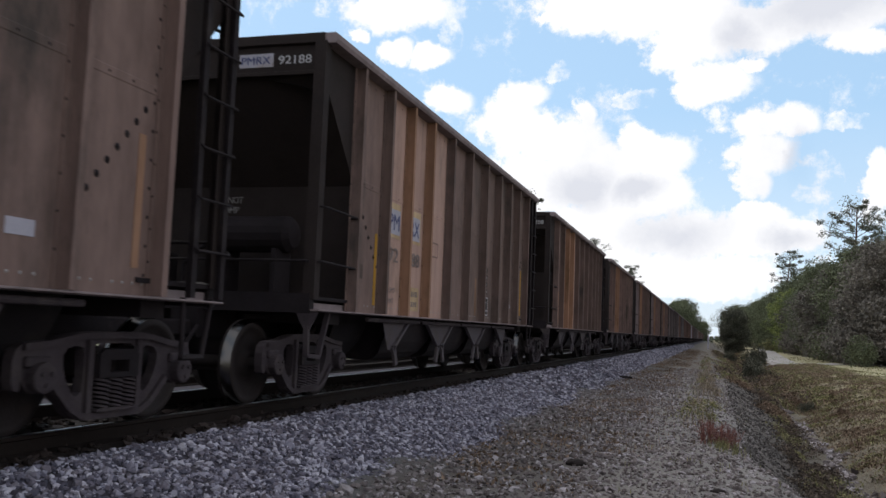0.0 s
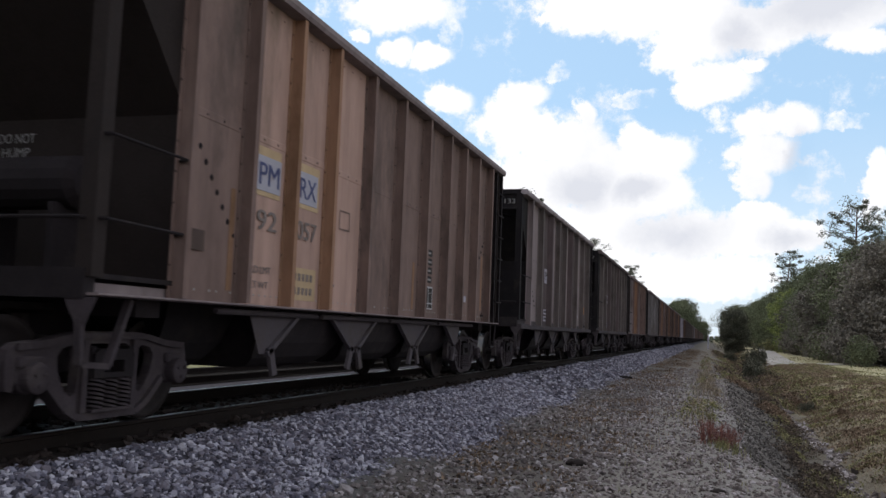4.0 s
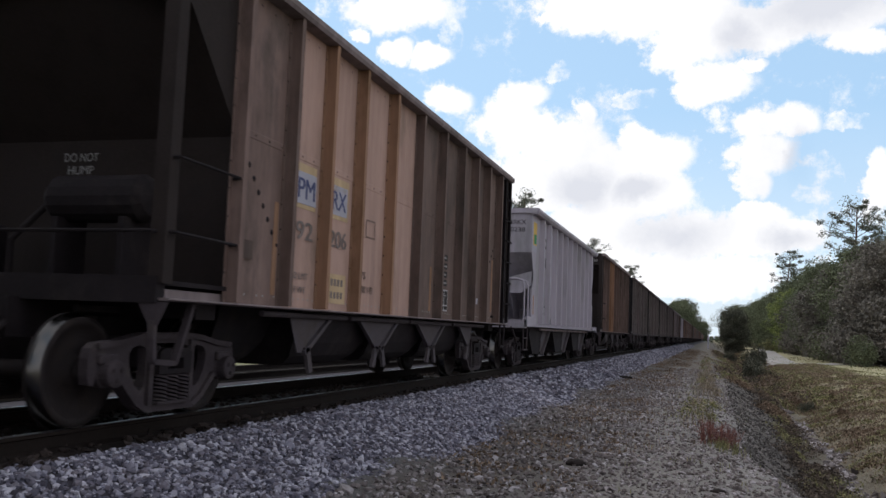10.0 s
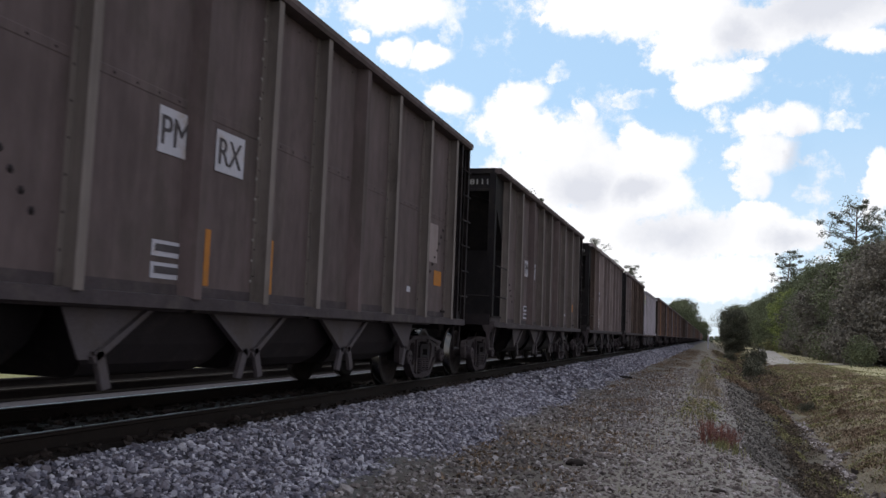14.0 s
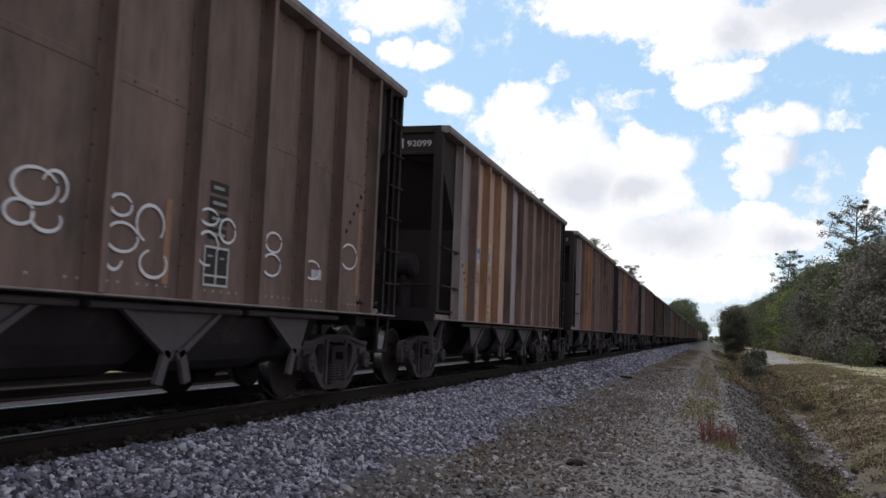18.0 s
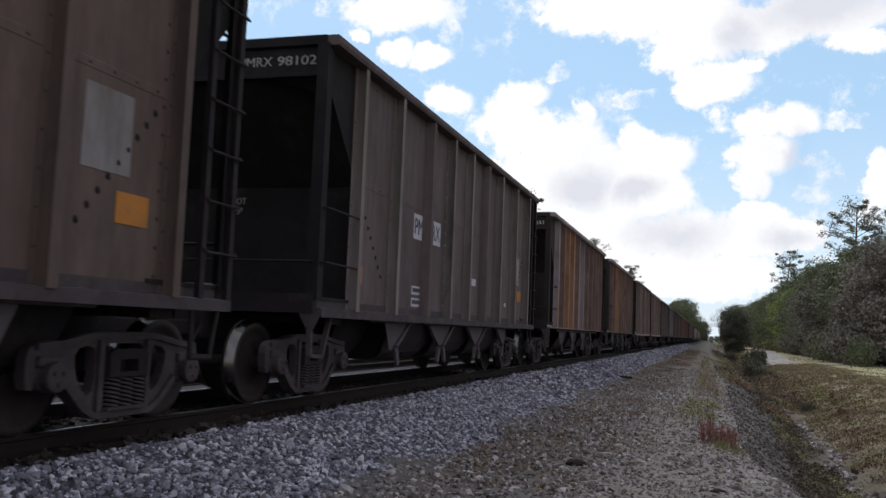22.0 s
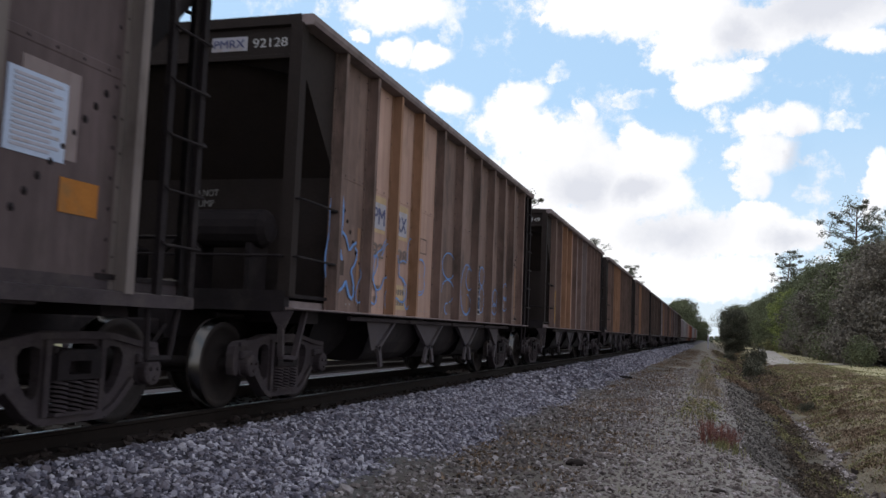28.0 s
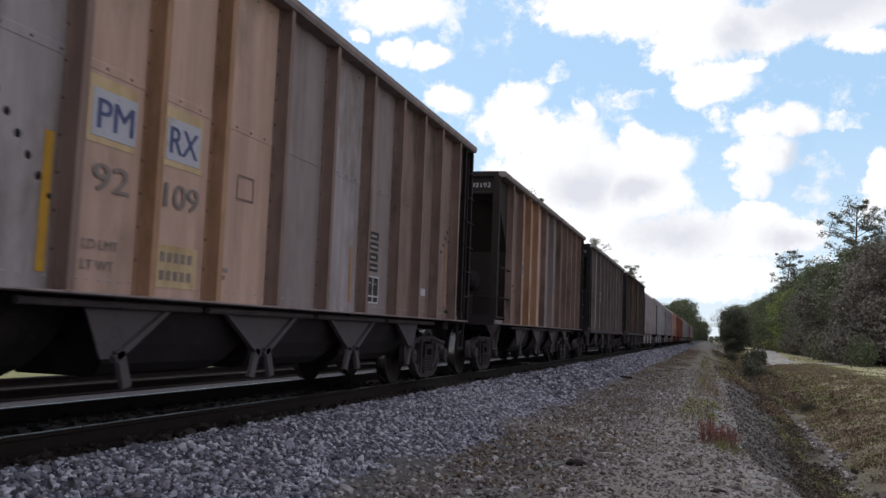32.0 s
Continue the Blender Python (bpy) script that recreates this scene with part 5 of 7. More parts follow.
def build_train():
    ta(-1, "92144", "bbttttbbbb")
    ta(0, "92188", "btttbccccc")
    ta(1, "92208", "btttcccccc")
    c = ta(2, "92121", "btttbbbbbb", "umber", label="brown open coal hopper with tan panels and a white scrawl, loaded", box_at=1.62)
    scribble(c, "spray_white", 40, -1.05, 1.30, 0.42, 0.34, 7, 0.010)
    scribble(c, "spray_white", 46, -0.62, 1.34, 0.36, 0.44, 5, 0.010)
    ta(3, "92185", "htttcccccc")
    c = ta(4, "92036", "htttbbhbbb", label="brown open coal hopper with tan panels and red graffiti, loaded")
    loops(c, 1, -4.3, 1.2, 2.8, 0.95, "spray_red", 5)
    scribble(c, "spray_white", 47, 0.2, 1.5, 0.7, 0.75, 7, 0.016)
    loops(c, 3, 2.6, 1.2, 2.6, 0.5, "spray_white", 6, 0.011)
    plate("grey_patch", "grey", c, SHEET + 0.005, 0.2, 0.9, 1.5, 2.5)
    ta(5, "92057", "btttbbbbbb")
    tb(6, "98133", "hdhdhdhd")
    tb(7, "98207", "dddddddd")
    c = ta(8, "92013", "gttthhgbbb", label="brown and grey open coal hopper with tan and yellow panels, loaded")
    plate("yellow_patch", "yellow", c, SHEET + 0.004, -4.34, -3.47, 1.15, 2.1)
    plate("yellow_patch", "yellow", c, SHEET + 0.004, -3.39, -2.56, 1.15, 2.1)
    plate("yellow_patch", "yellow", c, SHEET + 0.004, -2.48, -1.46, 1.15, 1.9)
    loops(c, 4, -2.2, 1.2, 3.4, 0.8, "spray_white", 5, 0.012)
    c = tb(9, "98090", "shssshss", label="slate-grey riveted open coal hopper with a red end panel, loaded")
    end_plate("red_patch", "red", c, -6.289, 0.5, 1.3, 3.82, 4.1)
    plate("reflector_patch", "amber", c, SHEET + 0.01, -5.22, -4.78, 1.62, 1.86)
    c = ta(10, "92130", "btttphhbbb")
    rings(c, "spray_rose", RINGS)
    c = ta(11, "92179", "btttcccccc", box_at=1.95)
    loops(c, 43, 2.92, 1.2, 0.5, 0.7, "spray_pink", 2, 0.014)
    loops(c, 44, 1.95, 1.3, 0.5, 0.75, "spray_white", 3, 0.014)
    c = ta(12, "92216", "bttthbbbbb")
    loops(c, 9, 0.3, 1.2, 1.2, 0.9, "spray_pink", 4)
    loops(c, 10, 1.6, 1.2, 1.8, 0.8, "spray_pink", 4, 0.013)
    c = ta(13, "92206", "bttttccccc")
    word("RTS", "umber", 0.09, c, SHEET + 0.008, -2.1, 1.52, 0.24)
    word("NEW 1-93", "umber", 0.09, c, SHEET + 0.008, -2.1, 1.34, 0.5)
    pale_hopper(14, "FRKX0238")
    ta(15, "92233", "btttcccccc", box_at=1.85)
    c = tb(16, "98162", "dddddddd")
    loops(c, 11, 0.2, 1.25, 1.0, 0.9, "spray_grey", 3, 0.013)
    loops(c, 12, 1.4, 1.25, 1.0, 0.8, "spray_white", 3, 0.011)
    tb(17, "98228", "dddddddd")
    tb(18, "98104", "dddddddd")
    tb(19, "98111", "dddddddd")
    tb(20, "98140", "uhuhuhuh")
    c = tb(21, "98075", "hhghuuuu", label="patched grey and umber riveted open coal hopper, loaded")
    pale_hopper(22, "FRKX0147", emblem=True, graffiti=True, light=("20700", "55300"))
    c = ta(23, "92218", "btttcccccc", label="deep brown open coal hopper with white bubble graffiti, loaded")
    loops(c, 13, -5.3, 1.3, 0.7, 0.6, "spray_white", 3, 0.014)
    rings(c, "spray_white", BUBBLES, 0.013)
    ta(24, "92099", "htttgbbbbb")
    ta(25, "92042", "gttthhbbbb")
    ta(26, "92162", "httthghbbb")
    c = ta(27, "92218", "hhbtgbcccc", label="grey-patched brown open coal hopper with worn tan panels, loaded", old=True, box_at=1.68)
    tb(28, "98173", "uuuuuuuu")
    c = tb(29, "98102", "dddddddd")
    plate("placard", "plate", c, SHEET + 0.006, 0.3, 0.85, 1.75, 1.88)
    c = ta(30, "92251", "gtttgghbbb")
    ta(31, "92230", "btttubbbbb", box_at=1.8)
    c = tb(32, "98462", "pppppppp", label="taupe riveted open coal hopper with a white placard, loaded", mirror_tone="chalk")
    end_plate("red_patch", "red", c, -6.289, 0.3, 1.1, 3.82, 4.1)
    for y in (-3.2, -0.9, 0.3):
        plate("reflector_patch", "amber", c, SHEET + 0.006, y, y + 0.45, 1.25, 1.36)
    plate("placard", "plate", c, SHEET + 0.006, 4.02, 4.6, 1.98, 2.55)
    for k in range(4):
        bars(c, "paleblue", SHEET + 0.009, 4.08 + 0.12 * k, 2.5 - 0.05 * (k % 2), 0.07, 0.06, 4)
    plate("reflector_patch", "amber", c, SHEET + 0.006, 4.66, 5.0, 1.66, 1.86)
    plate("pale_patch", "plate", c, SHEET + 0.005, 4.60, 5.0, 1.86, 1.93)
    plate("placard", "plate", c, SHEET + 0.006, 4.82, 4.96, 1.36, 1.47)
    plate("placard", "plate", c, SHEET + 0.006, 4.55, 4.85, 1.17, 1.22)
    word("462", "ink", 0.28, c, SHEET + 0.012, -3.3, 1.75, 0.6)
    c = tb(33, "12588", "pppppppp", label="taupe riveted open coal hopper with a red end header, loaded", mirror_tone="chalk", pale_top=True)
    end_plate("red_patch", "red", c, -6.289, -1.45, 1.45, 3.82, 4.1)
    plate("red_patch", "red", c, SHEET + 0.004, -6.2, -5.62, 3.62, 4.08)
    bars(c, "spray_pink", SHEET + 0.008, -6.1, 3.95, 0.4, 0.07, 2)
    for y, z in ((-4.95, 1.5), (-3.3, 1.2), (-0.95, 1.2), (0.3, 1.2)):
        plate("reflector_patch", "amber", c, SHEET + 0.006, y, y + 0.32, z, z + 0.14)
    plate("reflector_patch", "amber", c, SHEET + 0.006, -4.97, -4.66, 1.64, 1.82)
    tb(34, "98279", "dddddddd")
    tb(35, "98055", "dhdhdhdh")
    c = tb(36, "98028", "dddddddd")
    plate("placard", "paleblue", c, SHEET + 0.006, 4.12, 4.68, 1.95, 2.5)
    bars(c, "plate", SHEET + 0.01, 4.18, 2.47, 0.44, 0.021, 14)
    c = ta(37, "92128", "btttbbbbbb", label="brown open coal hopper with tan panels and blue graffiti, loaded")
    loops(c, 20, -5.4, 1.2, 0.9, 1.2, "spray_blue", 2, 0.02)
    loops(c, 21, -4.3, 1.2, 2.7, 0.9, "spray_blue", 5, 0.012)
    rings(c, "spray_blue", BLUE_RINGS, 0.013)
    c = ta(38, "92149", "btttghhbbb", "umber", label="brown open coal hopper with tan panels and a pale scrawl, loaded")
    loops(c, 45, -5.15, 1.22, 0.6, 0.5, "spray_pink", 3, 0.013)
    c = ta(39, "92043", "bttttccccc", box_at=1.76)
    stripe(c, 1.2, "amber", 1.2, 2.12, 0.11)
    rings(c, "spray_pink", SCRAWLS, 0.012)
    c = ta(40, "92227", "btttcccccc")
    loops(c, 28, -1.0, 1.2, 1.9, 0.7, "spray_pink", 4, 0.013)
    loops(c, 29, 1.4, 1.2, 1.0, 0.9, "spray_pink", 3, 0.015)
    c = tb(41, "98016", "uuuuuuuu", label="dark umber riveted open coal hopper with white graffiti, loaded")
    plate("pale_patch", "tan", c, SHEET + 0.005, -3.75, -3.1, 1.85, 2.1)
    scribble(c, "spray_white", 48, -3.8, 1.42, 1.15, 0.5, 11, 0.020)
    scribble(c, "spray_white", 49, 1.3, 1.35, 0.5, 0.6, 8, 0.014)
    ta(42, "92109", "gttthghbbb")
    ta(43, "92192", "bttthhbbbb")
    tb(44, "98060", "hdhdhdhd")
    tb(45, "98201", "uuuuuuuu")
    covered_car(46, "grey", "grey covered hopper car with a smooth rounded roof")
    covered_car(47, "cover", "pale grey covered hopper car with a smooth rounded roof", 5.7, 4.4)
    covered_car(48, "grey", "grey covered hopper car with a smooth rounded roof")
    covered_car(49, "tan", "tan covered hopper car with a smooth rounded roof")
    covered_car(50, "boxred", "box-car red covered hopper with a rounded roof")
    covered_car(51, "boxred", "box-car red covered hopper with a rounded roof")
    covered_car(52, "cover", "pale grey covered hopper car with a smooth rounded roof", 5.7, 4.4)
    for n in range(53, 58):
        covered_car(n, ("grey", "boxred", "cover")[n % 3], "weathered covered hopper car at the tail of the train")


# ---- ground ----
PROFILE = ((-2500, -0.6), (-60, -0.8), (-12, -0.8), (-7.2, -0.75), (-6.2, -0.42), (-2.6, -0.40), (-1.9, -0.36), (1.7, -0.36), (2.75, -0.60), (4.5, -0.63), (5.9, -0.62), (6.7, -0.70),
           (7.2, -1.02), (8.05, -1.64), (8.7, -1.70), (9.5, -1.40), (11.0, -0.98), (13.0, -0.86), (40, -0.75), (2500, -0.6))


def level(x, y=0.0):
    # the shoulder narrows away from the path's near end
    if 5.6 < x < 8.4:
        x += 0.5 * min(1.0, max(0.0, (y - 11) / 5)) * min(1.0, (x - 5.6) / 0.5) * min(1.0, (8.4 - x) / 1.6)
    x += 0.35 * math.sin(y * 0.13) * min(1.0, max(0.0, (x - 5.9) / 1.5)) if 5.9 < x < 14 else 0.0
    for (xa, za), (xb, zb) in zip(PROFILE, PROFILE[1:]):
        if xa <= x <= xb:
            return za + (zb - za) * (x - xa) / (xb - xa)
    return -0.6


def rough(x, y):
    if -2.5 < x < 1.9:
        return 0.0
    amp = 0.05 if x < 6.3 else 0.16 if x < 14 else 0.12
    return amp * noise.noise((x * 0.55, y * 0.55, 1.7)) + amp * 0.4 * noise.noise((x * 2.1, y * 2.1, 4.2))


def ground_z(x, y):
    return level(x, y) + rough(x, y)


def ground_material():
    """Bands of gravel, ditch and grass across the line, with ragged borders."""
    m = bpy.data.materials.new("gravel_and_grass_ground")
    m.use_nodes = True
    nt = m.node_tree
    N, L = nt.nodes.new, nt.links.new
    bsdf = nt.nodes["Principled BSDF"]
    tc = N("ShaderNodeTexCoord")
    sep = N("ShaderNodeSeparateXYZ")
    L(tc.outputs["Object"], sep.inputs[0])

    def tex(scale, detail=8.0, rough_=0.65):
        n = N("ShaderNodeTexNoise")
        L(tc.outputs["Object"], n.inputs["Vector"])
        n.inputs["Scale"].default_value, n.inputs["Detail"].default_value, n.inputs["Roughness"].default_value = scale, detail, rough_
        return n
    big, mid, fine = tex(0.5), tex(3.0), tex(26.0)
    wob = N("ShaderNodeMath")
    wob.operation = "MULTIPLY_ADD"
    L(big.outputs["Fac"], wob.inputs[0])
    wob.inputs[1].default_value = 2.6
    L(sep.outputs[0], wob.inputs[2])
    # the cinder slope comes closer to the track further along
    along = N("ShaderNodeMapRange")
    L(sep.outputs[1], along.inputs["Value"])
    along.inputs["From Min"].default_value, along.inputs["From Max"].default_value = 11.0, 16.0
    outer = N("ShaderNodeMapRange")
    L(sep.outputs[0], outer.inputs["Value"])
    outer.inputs["From Min"].default_value, outer.inputs["From Max"].default_value, outer.inputs["To Max"].default_value = 5.2, 6.1, 0.55
    nearer = N("ShaderNodeMath")
    nearer.operation = "MULTIPLY"
    L(along.outputs[0], nearer.inputs[0]), L(outer.outputs[0], nearer.inputs[1])
    shifted = N("ShaderNodeMath")
    L(wob.outputs[0], shifted.inputs[0]), L(nearer.outputs[0], shifted.inputs[1])
    pos = N("ShaderNodeMapRange")
    L(shifted.outputs[0], pos.inputs["Value"])
    pos.inputs["From Min"].default_value, pos.inputs["From Max"].default_value = -10 + 1.3, 20 + 1.3
    ramp = N("ShaderNodeValToRGB")
    L(pos.outputs[0], ramp.inputs["Fac"])
    bands = ((-10, (0.16, 0.155, 0.055)), (-7, (0.11, 0.105, 0.05)), (-6, (0.06, 0.052, 0.045)), (1.0, (0.03, 0.026, 0.024)), (2.6, (0.065, 0.06, 0.06)), (3.2, (0.075, 0.060, 0.050)), (4.3, (0.112, 0.100, 0.094)),
             (6.5, (0.140, 0.130, 0.126)), (7.0, (0.068, 0.058, 0.056)), (7.8, (0.048, 0.039, 0.032)), (8.6, (0.060, 0.050, 0.037)), (10.0, (0.14, 0.117, 0.082)), (12.5, (0.22, 0.19, 0.112)), (16.0, (0.25, 0.226, 0.13)))
    els = ramp.color_ramp.elements
    while len(els) < len(bands):
        els.new(0.5)
    for e, (x, col) in zip(els, bands):
        e.position, e.color = (x + 10) / 30, (*col, 1)
    var = N("ShaderNodeMix")
    var.data_type = "FLOAT"
    var.inputs["Factor"].default_value = 0.55
    L(mid.outputs["Fac"], var.inputs["A"]), L(fine.outputs["Fac"], var.inputs["B"])
    tone = N("ShaderNodeMapRange")
    L(var.outputs["Result"], tone.inputs["Value"])
    tone.inputs["From Min"].default_value, tone.inputs["From Max"].default_value = 0.3, 0.7
    tone.inputs["To Min"].default_value, tone.inputs["To Max"].default_value = 0.45, 1.55
    # further along, dead weeds cover the gravel
    far = N("ShaderNodeMapRange")
    L(sep.outputs[1], far.inputs["Value"])
    far.inputs["From Min"].default_value, far.inputs["From Max"].default_value = 20.0, 60.0
    near_line = N("ShaderNodeMapRange")
    L(sep.outputs[0], near_line.inputs["Value"])
    near_line.inputs["From Min"].default_value, near_line.inputs["From Max"].default_value = 9.0, 7.0
    both = N("ShaderNodeMath")
    both.operation = "MULTIPLY"
    L(far.outputs[0], both.inputs[0]), L(near_line.outputs[0], both.inputs[1])
    weedy = N("ShaderNodeMix")
    weedy.data_type = "RGBA"
    L(both.outputs[0], weedy.inputs["Factor"]), L(ramp.outputs["Color"], weedy.inputs["A"])
    weedy.inputs["B"].default_value = (0.064, 0.053, 0.044, 1)
    mul = N("ShaderNodeMix")
    mul.data_type, mul.blend_type = "RGBA", "MULTIPLY"
    mul.inputs["Factor"].default_value = 1.0
    L(weedy.outputs["Result"], mul.inputs["A"])
    L(tone.outputs[0], mul.inputs["B"])
    L(mul.outputs["Result"], bsdf.inputs["Base Color"])
    bsdf.inputs["Roughness"].default_value = 0.95
    bn = N("ShaderNodeBump")
    bn.inputs["Strength"].default_value, bn.inputs["Distance"].default_value = 0.7, 0.04
    L(fine.outputs["Fac"], bn.inputs["Height"]), L(bn.outputs[0], bsdf.inputs["Normal"])
    return m


def spread(lo, hi, near, count, power=2.4):
    """Steps from lo to hi, close together round near."""
    out = set()
    for k in range(count + 1):
        u = k / count
        out.add(round(near + (hi - near) * u ** power, 3))
        out.add(round(near - (near - lo) * u ** power, 3))
    return sorted(out)


def grid_mesh(name, xs, ys, height, mat):
    verts = [(x, y, height(x, y)) for y in ys for x in xs]
    nx = len(xs)
    faces = [(j * nx + i, j * nx + i + 1, (j + 1) * nx + i + 1, (j + 1) * nx + i) for j in range(len(ys) - 1) for i in range(nx - 1)]
    me = bpy.data.meshes.new(name)
    me.from_pydata(verts, [], faces)
    me.materials.append(mat)
    for p in me.polygons:
        p.use_smooth = True
    return new(name, me)


def build_ground():
    xs = sorted(set(spread(-2500, 2500, 6.0, 26, 4.0) + [round(-8 + 0.3 * k, 3) for k in range(80)] + [16 + k for k in range(15)]))
    ys = sorted(set(spread(-1500, 3000, 10.0, 30, 3.0) + [round(5 + 0.35 * k, 3) for k in range(130)] + [52 + 2.5 * k for k in range(40)]))
    g = grid_mesh("ground", xs, ys, ground_z, ground_material())
    tagged(g, "gravel shoulder, weedy ditch and mown grass beside the line", "ground", kind="structure")


def build_track():
    def bed(name, x0, base, top, half, toe):
        bm = bmesh.new()
        loft(bm, [(x0 - toe, base), (x0 + toe, base), (x0 + half, top), (x0 - half, top)], "y", -60, 1150)
        ob = new(name, finish(name, bm, M["stone_bed"]))
        return tagged(ob, "crushed blue-grey stone ballast bed under the track", "ballast", kind="structure")
    bed("ballast_bed", 0.0, -0.62, -0.17, 1.45, 2.75)
    # dark strip: oil, plus the train's shadow painted in
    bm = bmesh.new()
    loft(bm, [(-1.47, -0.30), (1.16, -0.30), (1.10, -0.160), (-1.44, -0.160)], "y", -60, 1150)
    tagged(new("oily_track_bed", finish("oily_track_bed", bm, M["oilshade_stone"])), "oily ballast between and beside the rails, coloured darker for the train's shadow", "ballast", kind="structure")
    bed("siding_ballast_bed", -4.27, -0.62, -0.30, 1.35, 2.0)
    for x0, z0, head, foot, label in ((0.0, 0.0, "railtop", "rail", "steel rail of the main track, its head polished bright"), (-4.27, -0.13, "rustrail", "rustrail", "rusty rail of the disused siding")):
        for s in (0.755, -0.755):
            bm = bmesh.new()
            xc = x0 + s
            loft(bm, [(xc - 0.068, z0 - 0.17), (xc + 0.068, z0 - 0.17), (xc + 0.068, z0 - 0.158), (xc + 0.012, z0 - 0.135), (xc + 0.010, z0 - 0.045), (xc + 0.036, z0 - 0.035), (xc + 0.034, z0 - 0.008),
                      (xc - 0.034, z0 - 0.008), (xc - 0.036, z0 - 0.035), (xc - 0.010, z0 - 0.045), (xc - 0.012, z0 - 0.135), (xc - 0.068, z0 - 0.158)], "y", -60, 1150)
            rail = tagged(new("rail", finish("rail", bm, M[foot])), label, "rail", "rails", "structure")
            bm = bmesh.new()
            loft(bm, [(xc - 0.024, z0 - 0.0075), (xc + 0.024, z0 - 0.0075), (xc + 0.012, z0), (xc - 0.012, z0)], "y", -60, 1150)
            part("rail_head", bm, M[head], rail)
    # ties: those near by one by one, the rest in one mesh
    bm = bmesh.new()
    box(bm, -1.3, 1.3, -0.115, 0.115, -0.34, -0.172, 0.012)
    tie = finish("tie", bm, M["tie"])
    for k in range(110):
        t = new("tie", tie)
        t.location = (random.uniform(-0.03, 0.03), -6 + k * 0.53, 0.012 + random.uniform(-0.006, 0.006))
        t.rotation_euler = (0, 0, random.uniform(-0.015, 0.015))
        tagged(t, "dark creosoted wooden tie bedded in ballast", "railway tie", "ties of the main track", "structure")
        u = new("tie", tie)
        u.location = (-4.27 + random.uniform(-0.05, 0.05), -6 + k * 0.53, -0.13)
        tagged(u, "weathered wooden tie of the disused siding", "railway tie", "ties of the siding", "structure")
    bm = bmesh.new()
    for k in range(600):
        y = -6 + (110 + k) * 0.53
        box(bm, -1.3, 1.3, y - 0.115, y + 0.115, -0.32, -0.16)
        box(bm, -5.57, -2.97, y - 0.115, y + 0.115, -0.45, -0.30)
    tagged(new("far_ties", finish("far_ties", bm, M["tie"])), "dark wooden ties far along the line", "railway ties", kind="stuff")


# ---- scattered stones and plants ----
ICO = None


def ico():
    global ICO
    if ICO is None:
        bm = bmesh.new()
        bmesh.ops.create_icosphere(bm, subdivisions=1, radius=1.0)
        bm.verts.ensure_lookup_table()
        ICO = (np.array([v.co[:] for v in bm.verts]), np.array([[v.index for v in f.verts] for f in bm.faces]))
        bm.free()
    return ICO


def mesh_from_arrays(name, verts, faces, mat):
    me = bpy.data.meshes.new(name)
    n, k = faces.shape
    me.vertices.add(len(verts))
    me.vertices.foreach_set("co", verts.astype(np.float32).ravel())
    me.loops.add(n * k)
    me.loops.foreach_set("vertex_index", faces.astype(np.int32).ravel())
    me.polygons.add(n)
    me.polygons.foreach_set("loop_start", np.arange(0, n * k, k, dtype=np.int32))
    me.update(calc_edges=True)
    me.validate()
    me.polygons.foreach_set("use_smooth", np.zeros(len(me.polygons), dtype=bool))
    me.materials.append(mat)
    return me


def stones(name, rng, xy, size, height, mat, label, sink=0.25, flat=0.75):
    base, tri = ico()
    n = len(xy)
    z = np.array([height(x, y) for x, y in xy])
    r = rng.uniform(size[0], size[1], n) * (1 + 0.5 * (rng.random(n) > 0.9))
    v = np.repeat(base[None], n, 0) * (1 + rng.uniform(-0.5, 0.5, (n, 12, 1)))
    v *= rng.uniform(0.65, 1.25, (n, 1, 3)) * np.array([1, 1, flat])
    a, b = rng.uniform(0, math.tau, n), rng.uniform(-0.7, 0.7, n)
    ca, sa, cb, sb = np.cos(a)[:, None], np.sin(a)[:, None], np.cos(b)[:, None], np.sin(b)[:, None]
    x, y, zz = v[..., 0], v[..., 1] * cb - v[..., 2] * sb, v[..., 1] * sb + v[..., 2] * cb
    v = np.stack([x * ca - y * sa, x * sa + y * ca, zz], -1) * r[:, None, None]
    v += np.column_stack([xy, z + r * (0.5 - sink)])[:, None]
    faces = (tri[None] + (np.arange(n) * 12)[:, None, None]).reshape(-1, 3)
    ob = new(name, mesh_from_arrays(name, v.reshape(-1, 3), faces, mat))
    return tagged(ob, label, "gravel", kind="stuff")


def bed_z(x, y):
    return -0.17 if abs(x) < 1.45 else -0.17 - (abs(x) - 1.45) * 0.45 / 1.3


def scatter(rng, n, x0, x1, y0, y1, power=1.0):
    """Points that lie closer together at the y0 end."""
    u = rng.random(n) ** power
    return np.column_stack([rng.uniform(x0, x1, n), y0 + (y1 - y0) * u])


def meander(rng, n):
    y = 14 + 22 * rng.random(n) ** 1.2
    return np.column_stack([8.4 + 0.12 * np.sin(y * 0.9) + 0.10 * np.sin(y * 2.3) + rng.normal(size=n) * 0.09, y])


